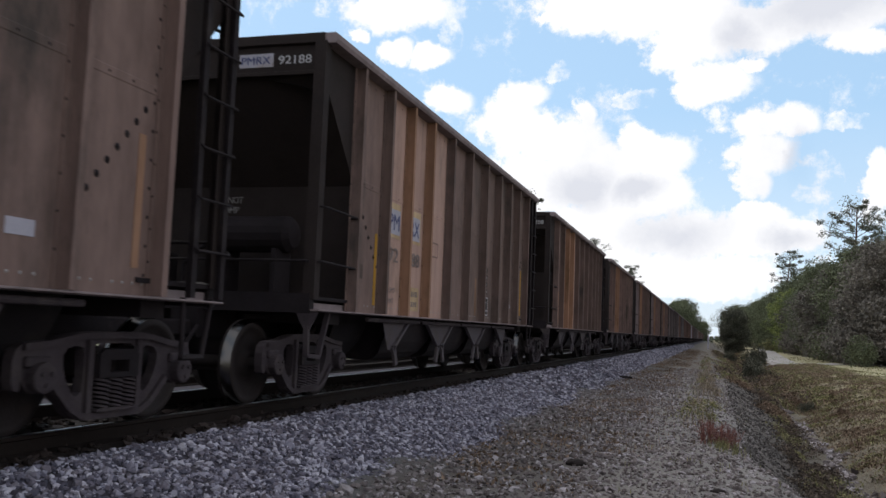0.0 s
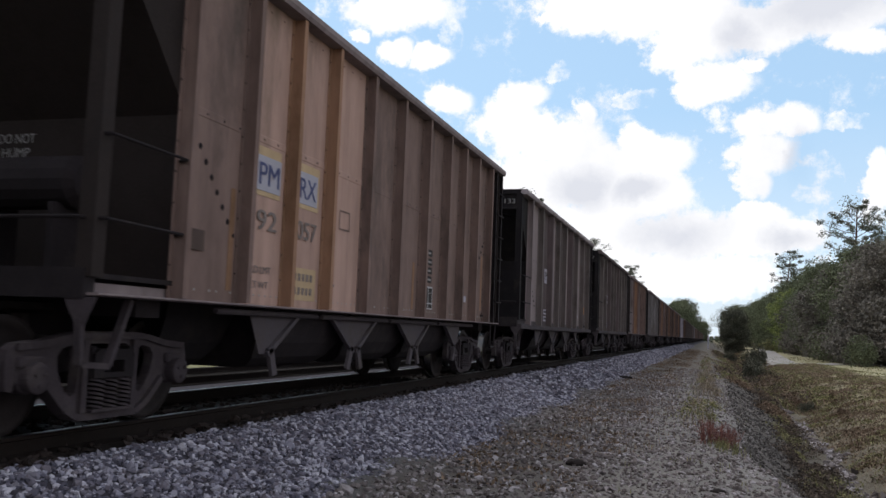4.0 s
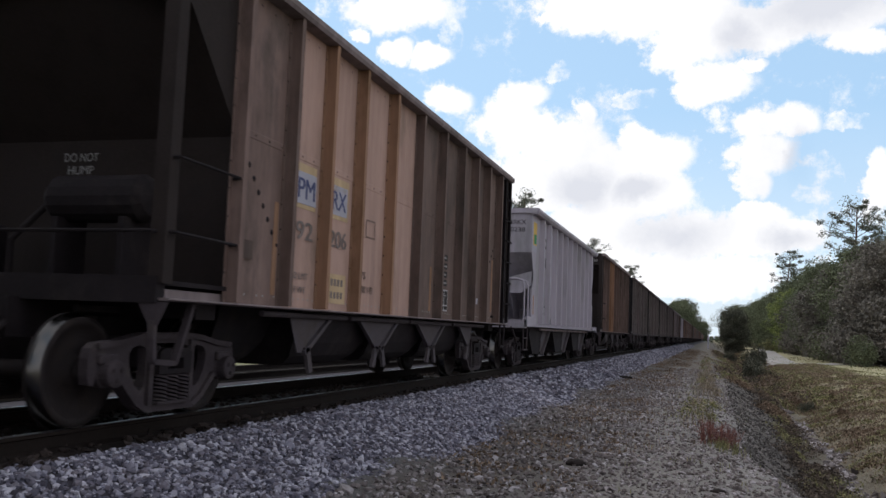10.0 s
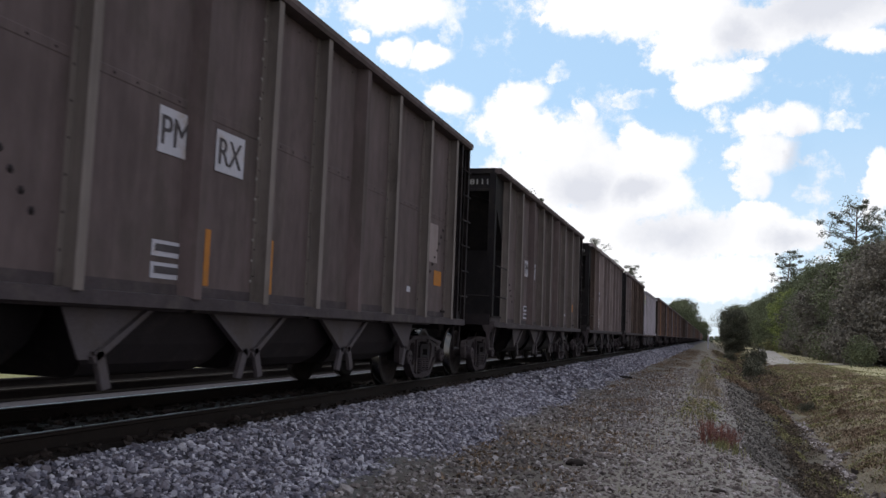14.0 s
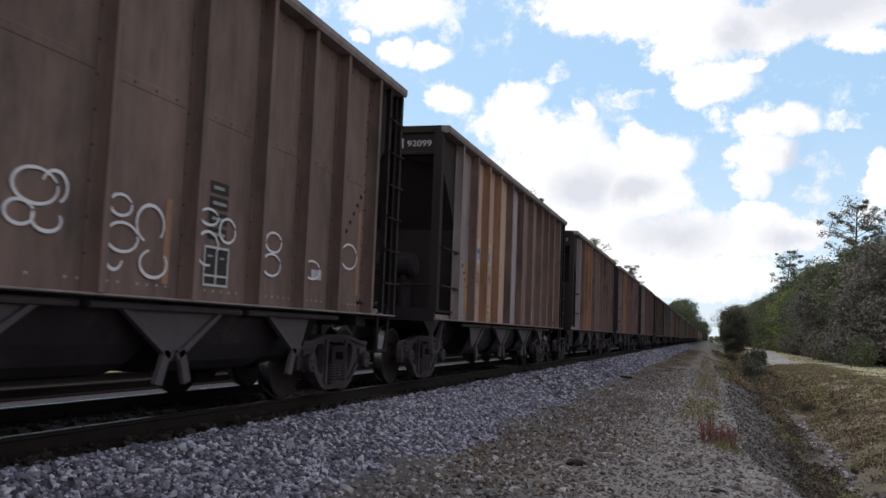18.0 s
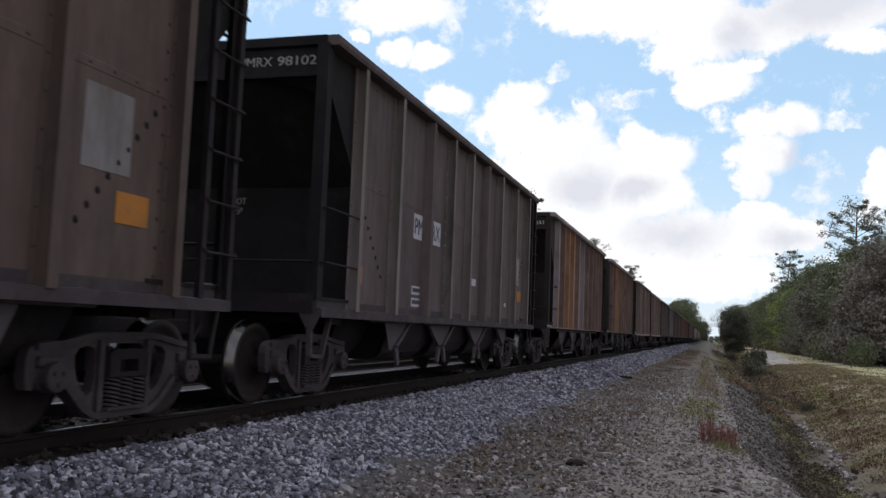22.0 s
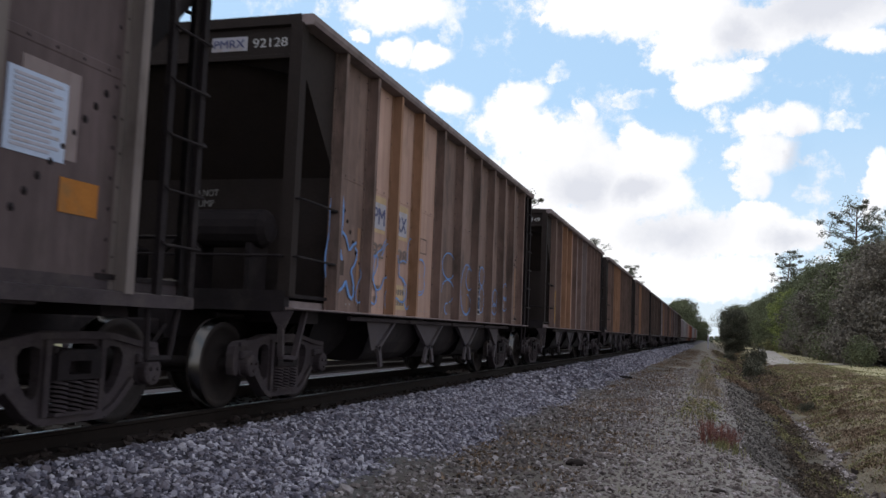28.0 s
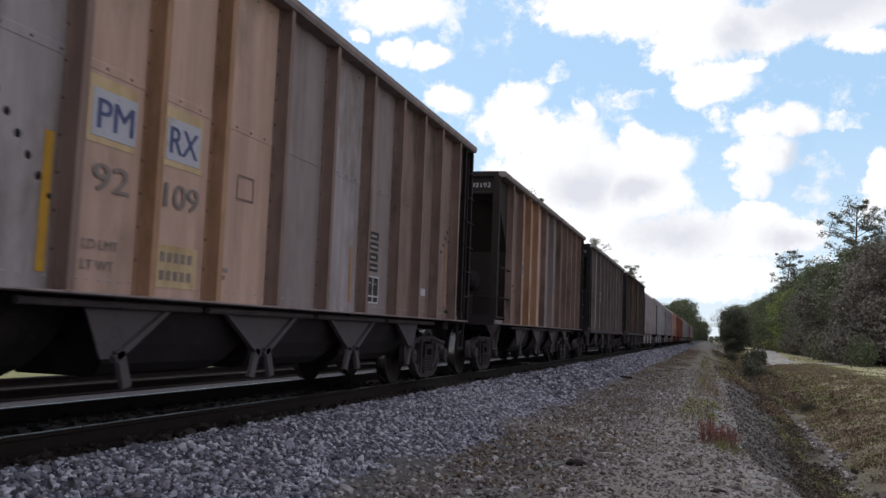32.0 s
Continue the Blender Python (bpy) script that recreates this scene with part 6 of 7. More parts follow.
def build_stones():
    rng = np.random.default_rng(7)
    stones("ballast_stones", rng, scatter(rng, 27000, 1.1, 2.95, 3.6, 20), (0.014, 0.031), bed_z, M["stone"], "loose angular blue-grey ballast stones on the shoulder of the track bed")
    stones("ballast_stones", rng, scatter(rng, 9000, 1.1, 2.95, 18, 70, 1.3), (0.026, 0.05), bed_z, M["stone"], "loose angular blue-grey ballast stones along the track bed")
    stones("ballast_stones", rng, scatter(rng, 7000, 1.1, 2.95, 66, 190, 1.2), (0.045, 0.085), bed_z, M["stone"], "blue-grey ballast stones far along the track bed")
    stones("ballast_stones", rng, scatter(rng, 3500, 1.1, 2.95, -3, 3.6), (0.018, 0.038), bed_z, M["stone"], "loose blue-grey ballast stones beside the near rail")
    stones("shoulder_gravel", rng, scatter(rng, 3500, 2.7, 6.8, -3, 6.5), (0.012, 0.03), ground_z, M["pebble"], "mixed gravel on the path underfoot")
    stones("oily_ballast_stones", rng, scatter(rng, 4500, -1.5, 1.2, 2, 30, 1.2), (0.025, 0.05), bed_z, M["oilshade_stone"], "oily ballast stones between the ties, coloured darker for the train's shadow")
    stones("siding_stones", rng, scatter(rng, 3000, -2.6, -1.3, 2, 30, 1.2), (0.025, 0.05), lambda x, y: -0.3, M["pebble"], "pale ballast stones between the two tracks")
    stones("slope_gravel", rng, scatter(rng, 6000, 6.75, 7.7, 9, 45, 1.4), (0.012, 0.035), ground_z, M["darkgravel"], "dark gravel and cinders on the slope of the ditch")
    stones("ditch_rubble", rng, meander(rng, 1100), (0.025, 0.075), ground_z, M["pebble"], "pale rubble along the bottom of the ditch")
    stones("shoulder_gravel", rng, scatter(rng, 10000, 2.6, 4.6, 5.5, 40, 1.6), (0.012, 0.034), ground_z, M["pebble"], "brown mixed gravel on the service path")
    pale = scatter(rng, 17000, 4.2, 6.95, 6.5, 48, 1.7)
    pale = pale[pale[:, 0] < 6.95 - 0.6 * np.clip((pale[:, 1] - 11) / 5, 0, 1) + rng.normal(size=len(pale)) * 0.08]
    stones("slope_gravel", rng, scatter(rng, 3500, 6.3, 6.95, 14.5, 45, 1.3), (0.010, 0.028), ground_z, M["darkgravel"], "dark cinders along the lip of the ditch")
    stones("shoulder_gravel", rng, pale, (0.010, 0.028), ground_z, M["pebble"], "pale mixed gravel on the service path")


GREEN = {
    "pine": material("dark_pine_needles", [(0.2, (0.066, 0.0726, 0.0572)), (0.5, (0.11, 0.1188, 0.0924)), (0.8, (0.1705, 0.1793, 0.1375))], scale=1.0, fine=8, island=True, bump=0.0),
    "oak": material("dull_green_leaves", [(0.2, (0.0714, 0.0816, 0.04998)), (0.5, (0.1204, 0.1346, 0.0816)), (0.8, (0.1785, 0.1938, 0.1204))], scale=1.0, fine=8, island=True, bump=0.0),
    "fresh": material("fresh_green_leaves", [(0.2, (0.115, 0.143, 0.0506)), (0.5, (0.192, 0.229, 0.0782)), (0.8, (0.288, 0.326, 0.12))], scale=1.0, fine=8, island=True, bump=0.0),
    "bare": material("grey_brown_twigs", [(0.2, (0.09354, 0.0836, 0.0748)), (0.5, (0.154, 0.1386, 0.1232)), (0.8, (0.22, 0.2002, 0.1782))], scale=1.0, fine=8, island=True, bump=0.0),
    "cedar": material("dark_evergreen_leaves", [(0.2, (0.0476, 0.0486, 0.0378)), (0.5, (0.084, 0.0837, 0.0648)), (0.8, (0.133, 0.13, 0.0999))], scale=1.0, fine=8, island=True, bump=0.0),
    "bark": material("grey_brown_bark", ramp3((0.10, 0.075, 0.06), 0.3), stretch=(4, 4, 0.6), scale=3),
    "straw": material("dry_straw_grass", [(0.2, (0.1005, 0.07787, 0.05513)), (0.5, (0.1938, 0.1537, 0.112)), (0.8, (0.3163, 0.2575, 0.1988))], scale=1.0, fine=8, island=True, bump=0.0),
    "olive": material("olive_grass", [(0.2, (0.07917, 0.08008, 0.039)), (0.5, (0.1599, 0.1547, 0.078)), (0.8, (0.273, 0.2509, 0.1268))], scale=1.0, fine=8, island=True, bump=0.0),
    "rustweed": material("rust_brown_weeds", [(0.2, (0.08322, 0.05746, 0.04234)), (0.5, (0.1512, 0.1058, 0.07683)), (0.8, (0.2341, 0.1691, 0.1254))], scale=1.0, fine=8, island=True, bump=0.0),
    "darkweed": material("dark_dead_brush", [(0.2, (0.0392, 0.0304, 0.0252)), (0.5, (0.0812, 0.0635, 0.0532)), (0.8, (0.14, 0.11, 0.091))], scale=1.0, fine=8, island=True, bump=0.0),
    "redweed": material("red_weed_stems", [(0.2, (0.09, 0.036, 0.032)), (0.5, (0.155, 0.064, 0.055)), (0.8, (0.22, 0.105, 0.088))], scale=1.0, fine=8, island=True, bump=0.0),
}


def leaf_cards(rng, centres, sizes, aspect=1.6):
    """Small four-sided leaves or sprays, turned every way, folded along the middle."""
    n = len(centres)
    d = rng.normal(size=(n, 3))
    d /= np.linalg.norm(d, axis=1)[:, None]
    e = np.cross(d, rng.normal(size=(n, 3)))
    e /= np.linalg.norm(e, axis=1)[:, None]
    f = np.cross(d, e)
    s = sizes[:, None]
    v = np.stack([centres - d * s * aspect, centres + e * s + f * s * 0.3, centres + d * s * aspect, centres - e * s + f * s * 0.3], 1)
    faces = (np.arange(n) * 4)[:, None] + np.array([[0, 1, 2], [0, 2, 3]]).reshape(1, 6)
    return v.reshape(-1, 3), faces.reshape(-1, 3)


def limb(bm, p, q, r0, r1, rng, bends=3):
    pts = [Vector(p).lerp(Vector(q), k / bends) + (Vector(rng.normal(size=3)) * (Vector(q) - Vector(p)).length * 0.05 if 0 < k < bends else Vector()) for k in range(bends + 1)]
    for k in range(bends):
        a, b = r0 + (r1 - r0) * k / bends, r0 + (r1 - r0) * (k + 1) / bends
        tube(bm, pts[k], pts[k + 1], a, 6, b)
    return pts


def make_tree(seed, kind, h, spread_, label, leaves=2600, low=0.25, size=0.22):
    """A tapered trunk with limbs and a crown of clumped leaves; the tree stands at its Empty."""
    rng = np.random.default_rng(seed)
    tree = tagged(new("pine_tree" if kind == "pine" else "tree"), label, "tree", "trees along the line")
    bm = bmesh.new()
    lean = rng.normal(size=2) * 0.03 * h
    limb(bm, (0, 0, -0.3), (lean[0], lean[1], h * 0.93), h * 0.018 + 0.05, 0.04, rng, 5)
    clumps = []
    count = 26 if kind == "pine" else 44
    for k in range(count):
        u = low + (0.97 - low) * (k + rng.random()) / count
        a = k * 2.4 + rng.random()
        if kind == "pine":
            reach = spread_ * (1.15 - 0.9 * abs(u - 0.78) / 0.4) * rng.uniform(0.3, 1.15)
        else:
            reach = spread_ * math.sqrt(max(0.06, 1 - ((u - 0.52) / 0.52) ** 2)) * rng.uniform(0.55, 1.12)
        base = Vector((lean[0] * u, lean[1] * u, h * max(0.1, u - (0.05 if kind == "pine" else 0.16))))
        tip = Vector((lean[0] * u + reach * math.cos(a), lean[1] * u + reach * math.sin(a), h * u + (0.3 if kind == "pine" else 0.0)))
        limb(bm, base, tip, 0.03 + h * 0.004 * (1.1 - u), 0.015, rng)
        clumps.append((tip, reach))
        clumps.append((base.lerp(tip, 0.62) + Vector(rng.normal(size=3)) * 0.35, reach))
    part("trunk", bm, GREEN["bark"], tree)
    per = leaves // len(clumps)
    cs = []
    for c, reach in clumps:
        r = (0.8 if kind == "pine" else 1.2) * rng.uniform(0.5, 1.25) * max(0.5, spread_ / 3.2)
        g = rng.normal(size=(per, 3))
        g /= np.maximum(1e-6, np.linalg.norm(g, axis=1))[:, None]
        g *= (rng.random((per, 1)) ** (0.6 if kind == "pine" else 0.5)) * r * rng.uniform(0.7, 1.5)
        g[:, 2] *= 0.6 if kind == "pine" else 0.8
        cs.append(np.array(c) + g)
    cs = np.concatenate(cs)
    v, f = leaf_cards(rng, cs, rng.uniform(size * 0.5, size, len(cs)), 1.9 if kind == "bare" else 1.5)
    crown = new("crown", mesh_from_arrays("crown", v, f, GREEN[kind if kind in GREEN else "oak"]))
    crown.parent = tree
    return tree


def make_bush(seed, kind, h, w, label, leaves=3600, size=0.065):
    rng = np.random.default_rng(seed)
    bush = tagged(new("bush"), label, "bush", "bushes along the ditch")
    bm = bmesh.new()
    for k in range(9):
        a = k * 2.4
        limb(bm, (0, 0, -0.15), (w * 0.7 * math.cos(a) * rng.uniform(0.4, 1), w * 0.7 * math.sin(a) * rng.uniform(0.4, 1), h * rng.uniform(0.6, 1.0)), 0.03, 0.008, rng)
    part("stem", bm, GREEN["bark"], bush)
    g = rng.normal(size=(leaves, 3))
    g /= np.linalg.norm(g, axis=1)[:, None]
    g *= (rng.random((leaves, 1)) ** 0.4) * (1 + 0.25 * np.sin(5 * g[:, :1]) + 0.2 * np.cos(4 * g[:, 1:2]))
    cs = g * np.array([w, w, h * 0.52]) + np.array([0, 0, h * 0.52])
    cs[:, 2] = np.maximum(cs[:, 2], 0.02)
    v, f = leaf_cards(rng, cs, rng.uniform(size * 0.5, size, leaves), 1.7)
    crown = new("foliage", mesh_from_arrays("foliage", v, f, GREEN[kind]))
    crown.parent = bush
    return bush


def place(ob, x, y, turn=0.0, size=1.0, sink=0.05):
    """A copy of a plant, set on the ground."""
    c = copy_thing(ob, pose(x, y, ground_z(x, y) - sink, 0, 0, turn))
    c.scale = (size, size, size)
    return c


def blades(name, rng, xy, tall, wide, mat, label, lean=0.35):
    """Grass or weeds: two-piece bent blades, all in one mesh."""
    n = len(xy)
    z = np.array([ground_z(x, y) for x, y in xy])
    p = np.column_stack([xy, z - 0.02])
    a = rng.uniform(0, math.tau, n)
    h = rng.uniform(tall[0], tall[1], n)
    side = np.column_stack([np.cos(a), np.sin(a), np.zeros(n)]) * (wide * rng.uniform(0.6, 1.2, n))[:, None]
    b = rng.uniform(0, math.tau, n)
    bend = np.column_stack([np.cos(b), np.sin(b), np.zeros(n)]) * (h * rng.uniform(0.05, lean, n))[:, None]
    mid = p + bend * 0.4 + np.column_stack([np.zeros(n), np.zeros(n), h * 0.6])
    tip = p + bend * 1.3 + np.column_stack([np.zeros(n), np.zeros(n), h])
    v = np.stack([p - side, p + side, mid + side * 0.7, mid - side * 0.7, tip], 1)
    base = (np.arange(n) * 5)[:, None, None]
    f = (base + np.array([[0, 1, 2], [0, 2, 3], [3, 2, 4]])[None]).reshape(-1, 3)
    ob = new(name, mesh_from_arrays(name, v.reshape(-1, 3), f, GREEN[mat]))
    return tagged(ob, label, "grass", kind="stuff")


def scrub(name, rng, clumps, mat, label, per=60, size=0.03):
    """Low tangled growth: small leaves and bits of stem heaped in flat clumps (x, y, width, height)."""
    cs = []
    for x, y, w, h in clumps:
        g = rng.normal(size=(per, 3)) * np.array([w * 0.5, w * 0.5, 0])
        top = h * np.exp(-((g[:, 0] ** 2 + g[:, 1] ** 2) / (w * w)) * 1.5)
        g[:, 2] = top * rng.random(per) ** 0.6
        cs.append(np.array([[x, y, ground_z(x, y)]]) + g)
    cs = np.concatenate(cs)
    cs[:, 2] += np.array([ground_z(p[0], p[1]) for p in cs]) - np.repeat([ground_z(c[0], c[1]) for c in clumps], per)
    v, f = leaf_cards(rng, cs, rng.uniform(size * 0.4, size, len(cs)), 2.6)
    ob = new(name, mesh_from_arrays(name, v, f, GREEN[mat]))
    return tagged(ob, label, "weeds", kind="stuff")


def heaps(rng, n, x0, x1, y0, y1, w, h, power=1.3):
    xy = scatter(rng, n, x0, x1, y0, y1, power)
    s = rng.uniform(0.5, 1.4, n)
    return [(x, y, w * k, h * k) for (x, y), k in zip(xy, s)]


def tufts(rng, n, per, x0, x1, y0, y1, r, power=1.0):
    c = scatter(rng, n, x0, x1, y0, y1, power)
    return np.repeat(c, per, 0) + rng.normal(size=(n * per, 2)) * r


def build_plants():
    rng = np.random.default_rng(21)
    # ditch banks and the field
    blades("ditch_grass", rng, tufts(rng, 1500, 12, 8.8, 14.5, 13, 75, 0.22, 1.3), (0.03, 0.12), 0.008, "straw", "dry straw-coloured grass on the ditch bank")
    blades("ditch_grass", rng, tufts(rng, 1300, 12, 8.6, 15.0, 13, 80, 0.22, 1.3), (0.03, 0.11), 0.008, "olive", "olive-green grass and weeds on the ditch bank")
    blades("ditch_weeds", rng, tufts(rng, 130, 16, 8.8, 11.8, 13, 65, 0.2, 1.4), (0.08, 0.28), 0.008, "rustweed", "tall rust-brown dead weeds in the ditch")
    scrub("bank_scrub", rng, heaps(rng, 520, 8.8, 13.5, 14, 75, 0.45, 0.16), "rustweed", "brown dead scrub tangled over the ditch bank", 100, 0.02)
    scrub("bank_scrub", rng, heaps(rng, 620, 8.7, 14.5, 14, 80, 0.45, 0.13), "straw", "straw-coloured dead growth on the ditch bank", 90, 0.02)
    scrub("bank_scrub", rng, heaps(rng, 520, 8.7, 14.5, 14, 80, 0.5, 0.14), "olive", "olive-green low growth on the ditch bank", 100, 0.02)
    scrub("ditch_scrub", rng, heaps(rng, 120, 7.35, 8.1, 13.5, 44, 0.32, 0.26), "darkweed", "dark dead brush on the ditch slope", 240, 0.017)
    scrub("ditch_scrub", rng, heaps(rng, 46, 7.5, 8.1, 15, 44, 0.3, 0.24), "olive", "olive weeds low on the ditch slope", 160, 0.016)
    scrub("far_ditch_scrub", rng, heaps(rng, 260, 6.7, 9.6, 38, 150, 0.7, 0.35, 1.3), "darkweed", "dark dead brush filling the ditch further along", 130, 0.03)
    scrub("far_ditch_scrub", rng, heaps(rng, 300, 6.6, 10.5, 36, 150, 0.7, 0.3, 1.3), "rustweed", "brown weeds filling the ditch further along", 130, 0.03)
    scrub("far_ditch_scrub", rng, heaps(rng, 260, 6.6, 10.5, 36, 150, 0.7, 0.3, 1.3), "olive", "olive weeds filling the ditch further along", 130, 0.03)
    scrub("rust_weed_clump", rng, [(7.45 + 0.12 * k, 28.2 + 0.5 * (k % 3), 0.35, 0.42) for k in range(5)], "rustweed", "rust-brown weeds at the lip of the ditch", 400, 0.02)
    blades("field_grass", rng, tufts(rng, 1500, 12, 11.5, 40, 28, 110, 0.4), (0.06, 0.16), 0.02, "olive", "short mown grass of the field")
    # a thin line of weeds along the crest of the gravel shoulder
    blades("shoulder_weeds", rng, tufts(rng, 22, 14, 5.35, 5.95, 19, 75, 0.13, 1.5), (0.08, 0.26), 0.006, "straw", "dry weeds along the gravel shoulder")
    blades("shoulder_weeds", rng, tufts(rng, 20, 14, 5.3, 6.0, 17.5, 60, 0.12, 1.5), (0.08, 0.26), 0.006, "olive", "green weeds along the gravel shoulder")
    blades("shoulder_weeds", rng, tufts(rng, 17, 20, 5.45, 5.95, 17, 42, 0.12, 1.2), (0.12, 0.42), 0.006, "straw", "taller dry grass along the crest of the shoulder")
    scrub("shoulder_weeds", rng, heaps(rng, 20, 5.3, 5.95, 18, 80, 0.22, 0.22, 1.5), "olive", "olive-green weeds in soft clumps along the gravel shoulder", 110, 0.016)
    scrub("shoulder_weeds", rng, heaps(rng, 24, 5.3, 6.0, 20, 90, 0.24, 0.2, 1.5), "straw", "straw-coloured weeds in clumps along the gravel shoulder", 110, 0.016)
    scrub("low_dead_weeds", rng, heaps(rng, 520, 2.9, 4.6, 9, 130, 0.32, 0.04, 1.2), "rustweed", "low brown dead weeds between the ballast and the path", 24, 0.02)
    blades("shoulder_weeds", rng, tufts(rng, 700, 9, 2.8, 5.6, 12, 120, 0.10, 1.2), (0.04, 0.16), 0.006, "rustweed", "low brown weeds where the ballast meets the path")
    blades("path_weeds", rng, tufts(rng, 90, 8, 4.2, 6.6, 8, 40, 0.06, 1.4), (0.03, 0.10), 0.006, "olive", "scattered small weeds in the gravel path")
    # the red weed clump
    weed = tagged(new("red_weed_clump"), "clump of dry red weed stems on the gravel shoulder", "weed")
    bm = bmesh.new()
    r2 = np.random.default_rng(5)
    for k in range(95):
        x, y = 5.90 + r2.uniform(-0.26, 0.24), 14.2 + r2.normal() * 0.22
        z = ground_z(x, y) - 0.02
        h = r2.uniform(0.18, 0.36)
        dx, dy = r2.normal(size=2) * 0.05
        tube(bm, (x, y, z), (x + dx, y + dy, z + h), 0.006, 4, 0.003)
        for j in range(3):
            u = 0.4 + 0.2 * j
            tube(bm, (x + dx * u, y + dy * u, z + h * u), (x + dx * u + r2.normal() * 0.05, y + dy * u + r2.normal() * 0.05, z + h * u + 0.07), 0.004, 4, 0.002)
    tagged(part("stem_tangle", bm, GREEN["redweed"], weed), kind="stuff")
    blades("weed_base_grass", r2, np.column_stack([5.98 + r2.normal(size=240) * 0.15, 13.8 + r2.normal(size=240) * 0.3]), (0.06, 0.2), 0.006, "olive", "green grass at the foot of the red weeds")


def build_trees():
    rng = np.random.default_rng(33)
    oaks = [make_tree(100 + k, "oak", 10.5, 3.6, "broad dull-green roadside tree with an uneven crown", 44000, 0.06, 0.088) for k in range(3)]
    fresh = [make_tree(120 + k, "fresh", 8.5, 2.9, "young tree in fresh green leaf", 36000, 0.05, 0.085) for k in range(2)]
    bares = [make_tree(140 + k, "bare", 8.5, 3.4, "grey-brown leafless tree with dense twigs", 38000, 0.06, 0.07) for k in range(2)]
    pines = [make_tree(160 + k, "pine", 18.0, 3.2, "tall pine with a bare trunk and open flat-topped crown", 6500, 0.56, 0.08) for k in range(3)]
    cedars = [make_tree(150, "cedar", 10.5, 3.6, "small round dark evergreen tree beside the lane", 44000, 0.04, 0.088)]
    masters = cedars + oaks + fresh + bares + pines
    spots = []
    y = 84.0
    while y < 330:
        spots.append((y, 20.5 + rng.uniform(-1.2, 1.6)))
        y += rng.uniform(4.5, 7.5)
    for i, (y, x) in enumerate(spots):
        u = rng.random()
        if 160 < y < 205:
            src = fresh[i % 2] if i % 3 else oaks[i % 3]
        elif y < 150:
            src = bares[i % 2] if u < 0.5 else oaks[i % 3]
        else:
            src = oaks[i % 3]
        place(src, x, y, rng.uniform(0, 360), rng.uniform(1.0, 1.25))
    for k in range(34):
        yy = 88 + k * 8.5 + rng.uniform(-3, 3)
        place(oaks[k % 3], 27 + rng.uniform(-2, 4), yy, rng.uniform(0, 360), rng.uniform(1.25, 1.6))
    # pines that stand above the wood
    for x, y, s, k in ((22.2, 115, 1.07, 0), (26.6, 116, 1.0, 1), (20.4, 178, 1.07, 2), (24.0, 150, 0.80, 1), (25.0, 235, 0.86, 0), (22.0, 300, 0.8, 2)):
        place(pines[k], x, y, rng.uniform(0, 360), s)
    # behind the train: lone crowns, and the wood that closes the far end
    for x, y, s, k in ((-12.6, 86, 0.88, 0), (-10.8, 134, 0.89, 1), (-9.9, 184, 0.91, 2), (-5.5, 520, 1.35, 0), (-9.0, 500, 1.25, 1), (-3.5, 560, 1.3, 2)):
        place(pines[k], x, y, rng.uniform(0, 360), s)
    for k in range(16):
        place(oaks[k % 3], -5.5 - rng.uniform(0, 12), 430 + k * 14, rng.uniform(0, 360), rng.uniform(1.5, 2.0))
    for k in range(14):
        place(oaks[k % 3], 14.5 + rng.uniform(0, 9), 330 + k * 20, rng.uniform(0, 360), rng.uniform(1.1, 1.7))
    place(fresh[0], 18.8, 152, 70, 1.15)
    place(fresh[1], 20.0, 162, 200, 1.05)
    place(cedars[0], 9.5, 152, 40, 0.70)
    place(cedars[0], 17.6, 250, 140, 0.9)
    place(cedars[0], 20.0, 300, 250, 1.0)
    for k in range(26):
        x = -30 + k * 3.4 + rng.uniform(-1, 1)
        # a gap in the wood where the line runs out
        open_here = 1.5 < x < 14.0
        place(oaks[k % 3], x, 640 + rng.uniform(0, 60), rng.uniform(0, 360), 0.45 if open_here else rng.uniform(1.0, 1.4))
    for m in masters:
        for o in (*m.children_recursive, m):
            bpy.data.objects.remove(o)
    # undergrowth along the wood's edge and the ditch
    bushes = [make_bush(200, "oak", 2.4, 1.6, "dark green bush at the wood's edge"), make_bush(201, "bare", 2.2, 1.7, "grey-brown leafless bush by the ditch"), make_bush(202, "olive", 1.6, 1.2, "olive-green bush beside the ditch"), make_bush(203, "rustweed", 1.1, 0.8, "rust-brown dead bush by the ditch"), make_bush(204, "cedar", 2.0, 1.3, "dark evergreen bush beside the ditch")]
    for k in range(40):
        y = 80 + k * 4.2 + rng.uniform(-1.5, 1.5)
        place(bushes[k % 3], 18.2 + rng.uniform(-0.8, 1.2), y, rng.uniform(0, 360), rng.uniform(0.9, 1.7))
    for x, y, s, k in ((9.7, 84, 0.85, 4), (9.2, 74, 0.5, 4), (8.5, 62, 0.62, 4), (9.0, 38, 0.4, 3), (9.8, 31, 0.22, 3), (9.3, 36, 0.22, 4), (7.8, 100, 0.6, 4)):
        place(bushes[k], x, y, rng.uniform(0, 360), s)
    for b in bushes:
        for o in (*b.children_recursive, b):
            bpy.data.objects.remove(o)


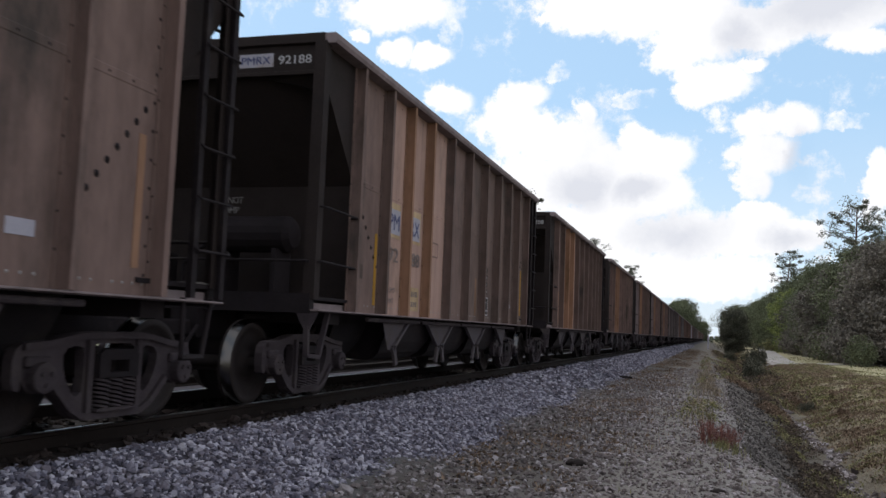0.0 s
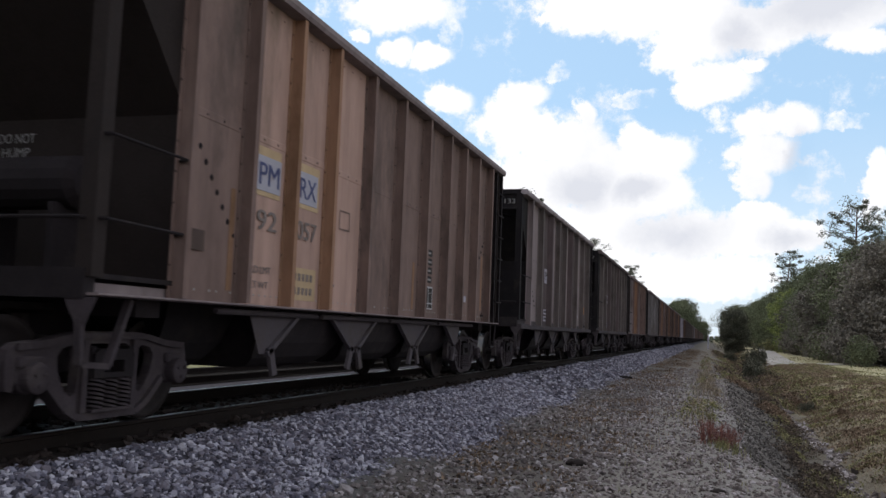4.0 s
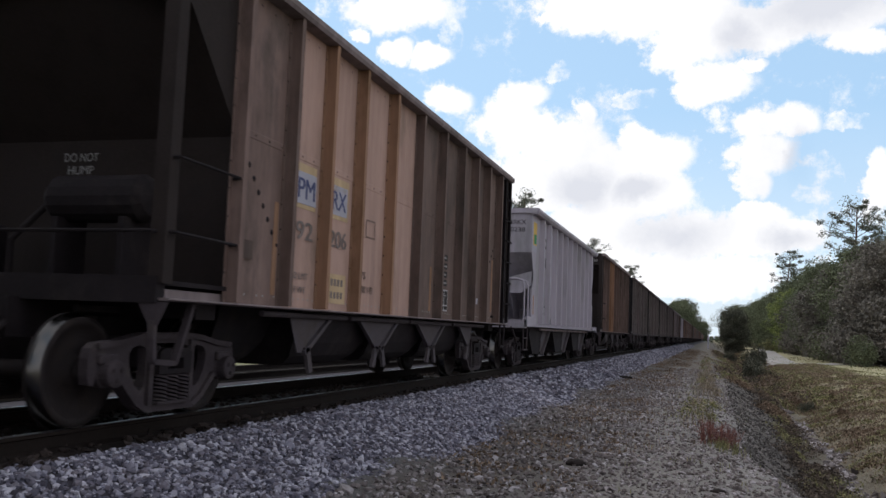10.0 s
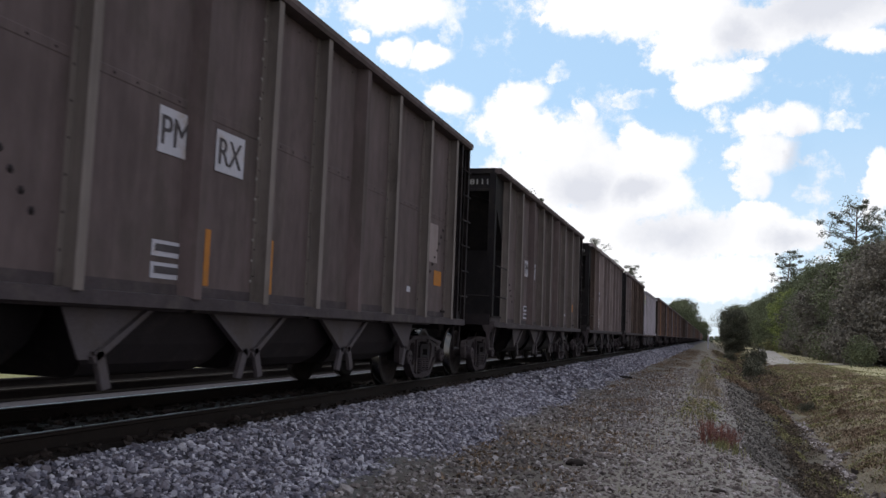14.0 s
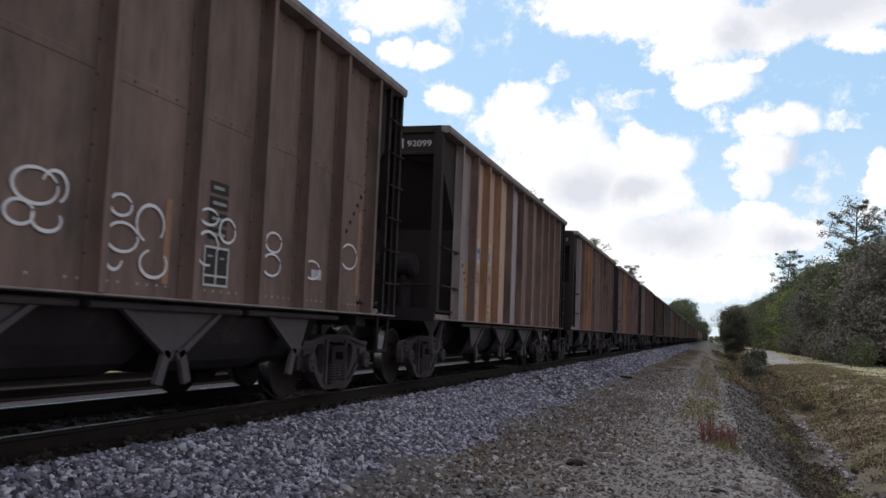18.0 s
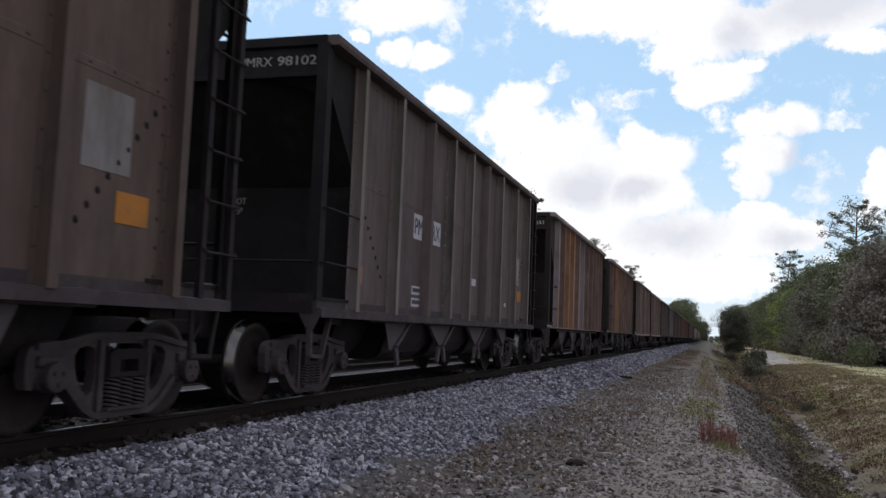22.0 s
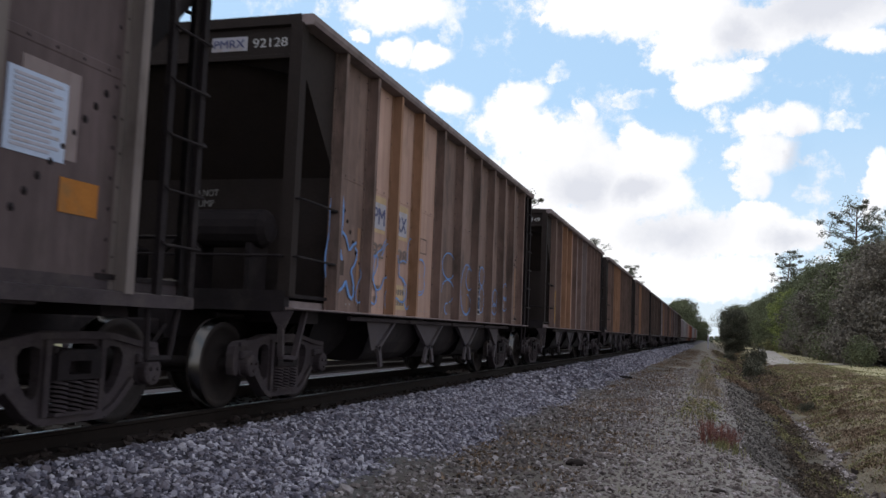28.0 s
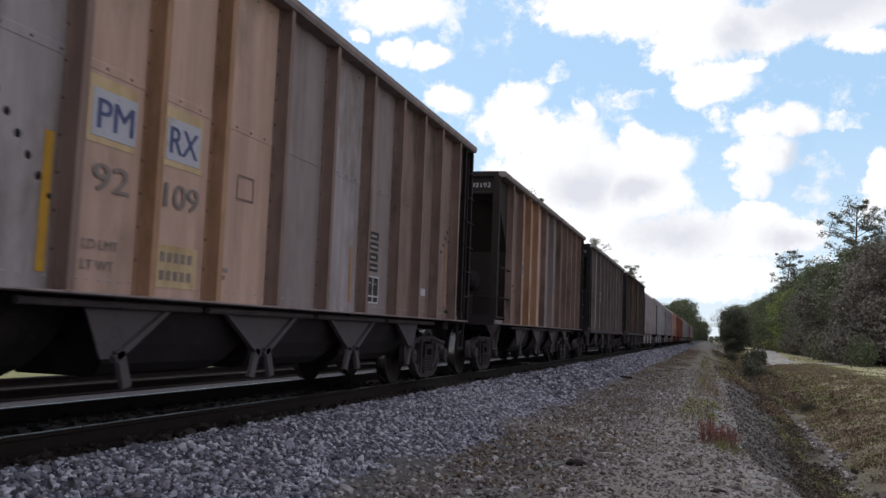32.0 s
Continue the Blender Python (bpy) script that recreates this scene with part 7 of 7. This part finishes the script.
def build_road():
    pts = [(60, 103), (40, 97), (28, 92.5), (19.5, 87), (14.6, 82), (12.3, 80.5), (11.6, 84), (11.9, 92), (12.6, 108), (14.1, 140), (16.4, 190), (19.5, 250), (24, 330), (30, 420)]
    verts, faces = [], []
    dense = []
    for (xa, ya), (xb, yb) in zip(pts, pts[1:]):
        for k in range(8):
            dense.append((xa + (xb - xa) * k / 8, ya + (yb - ya) * k / 8))
    dense.append(pts[-1])
    for i, (x, y) in enumerate(dense):
        x0, y0 = dense[max(0, i - 1)]
        x1, y1 = dense[min(len(dense) - 1, i + 1)]
        d = Vector((x1 - x0, y1 - y0)).normalized()
        for s in (-1.35, -0.45, 0.45, 1.35):
            px, py = x - d.y * s * 1.0, y + d.x * s * 1.0
            verts.append((px, py, max(ground_z(px, py), level(px, py)) + 0.05))
    for i in range(len(dense) - 1):
        for j in range(3):
            faces.append((i * 4 + j, i * 4 + j + 1, i * 4 + j + 5, i * 4 + j + 4))
    me = bpy.data.meshes.new("road")
    me.from_pydata(verts, [], faces)
    me.materials.append(material("pale_gravel_road", ramp3((0.27, 0.255, 0.25), 0.15), scale=2, fine=30, shift=False))
    tagged(new("road", me), "pale gravel lane that bends away beside the wood", "road", kind="structure")


def build_small_things():
    post = tagged(new("marker_post"), "white wooden marker post beside the track", "post")
    bm = bmesh.new()
    z = ground_z(5.55, 150)
    box(bm, 5.43, 5.67, 149.9, 150.1, z - 0.3, z + 1.9, 0.02)
    part("post", bm, M["plate"], post)
    bm = bmesh.new()
    box(bm, 5.40, 5.70, 149.86, 150.14, z + 1.9, z + 1.98, 0.015)
    part("cap", bm, M["plate"], post)
    rng = np.random.default_rng(3)
    for x, y, s in ((4.28, 10.55, 0.1), (5.85, 9.6, 0.06), (6.15, 8.9, 0.09), (2.75, 33.5, 0.16)):
        bm = bmesh.new()
        bmesh.ops.create_icosphere(bm, subdivisions=2, radius=1.0)
        for v in bm.verts:
            v.co = Vector((v.co.x * s * 1.3, v.co.y * s * 0.8, v.co.z * s * 0.5)) * float(rng.uniform(0.85, 1.15))
        bmesh.ops.translate(bm, verts=bm.verts, vec=(x, y, ground_z(x, y) + s * 0.2))
        tagged(new("dark_rock", finish("dark_rock", bm, M["tie"])), "dark lump of rock or slag lying on the gravel", "rock", "dark lumps on the path")
    # the rotted plank lying in the gravel
    bm = bmesh.new()
    box(bm, 2.62, 3.1, 32.9, 33.05, ground_z(2.9, 33) + 0.0, ground_z(2.9, 33) + 0.09, 0.02)
    tagged(new("old_tie_scrap", finish("old_tie_scrap", bm, M["tie"])), "scrap of an old dark tie lying in the gravel", "wood scrap")


def motions():
    times = [0.5 * k for k in range(65)]
    for n, car, wheels in TRAIN:
        start = FIRST + PITCH * n + SLACK.get(n, 0.0)
        walk(car, [(t, pose(0, start - gone(t), 0)) for t in times])
        # the wheels turn while the car is near enough to see it
        near = [k / FPS for k in range(0, 32 * FPS + 1) if -9.0 < start - gone(k / FPS) < 26.0]
        if not near:
            continue
        for ws, d in wheels:
            rows = [(t, pose(0, d, WHEEL, math.degrees(gone(t) / WHEEL) % 360.0)) for t in near]
            if near[0] > 0.04:
                rows.insert(0, (0.0, rows[0][1]))
            if near[-1] < 31.96:
                rows.append((32.0, rows[-1][1]))
            walk(ws, rows)


build_train()
build_ground()
build_road()
build_trees()
build_plants()
build_small_things()
build_track()
build_stones()
motions()
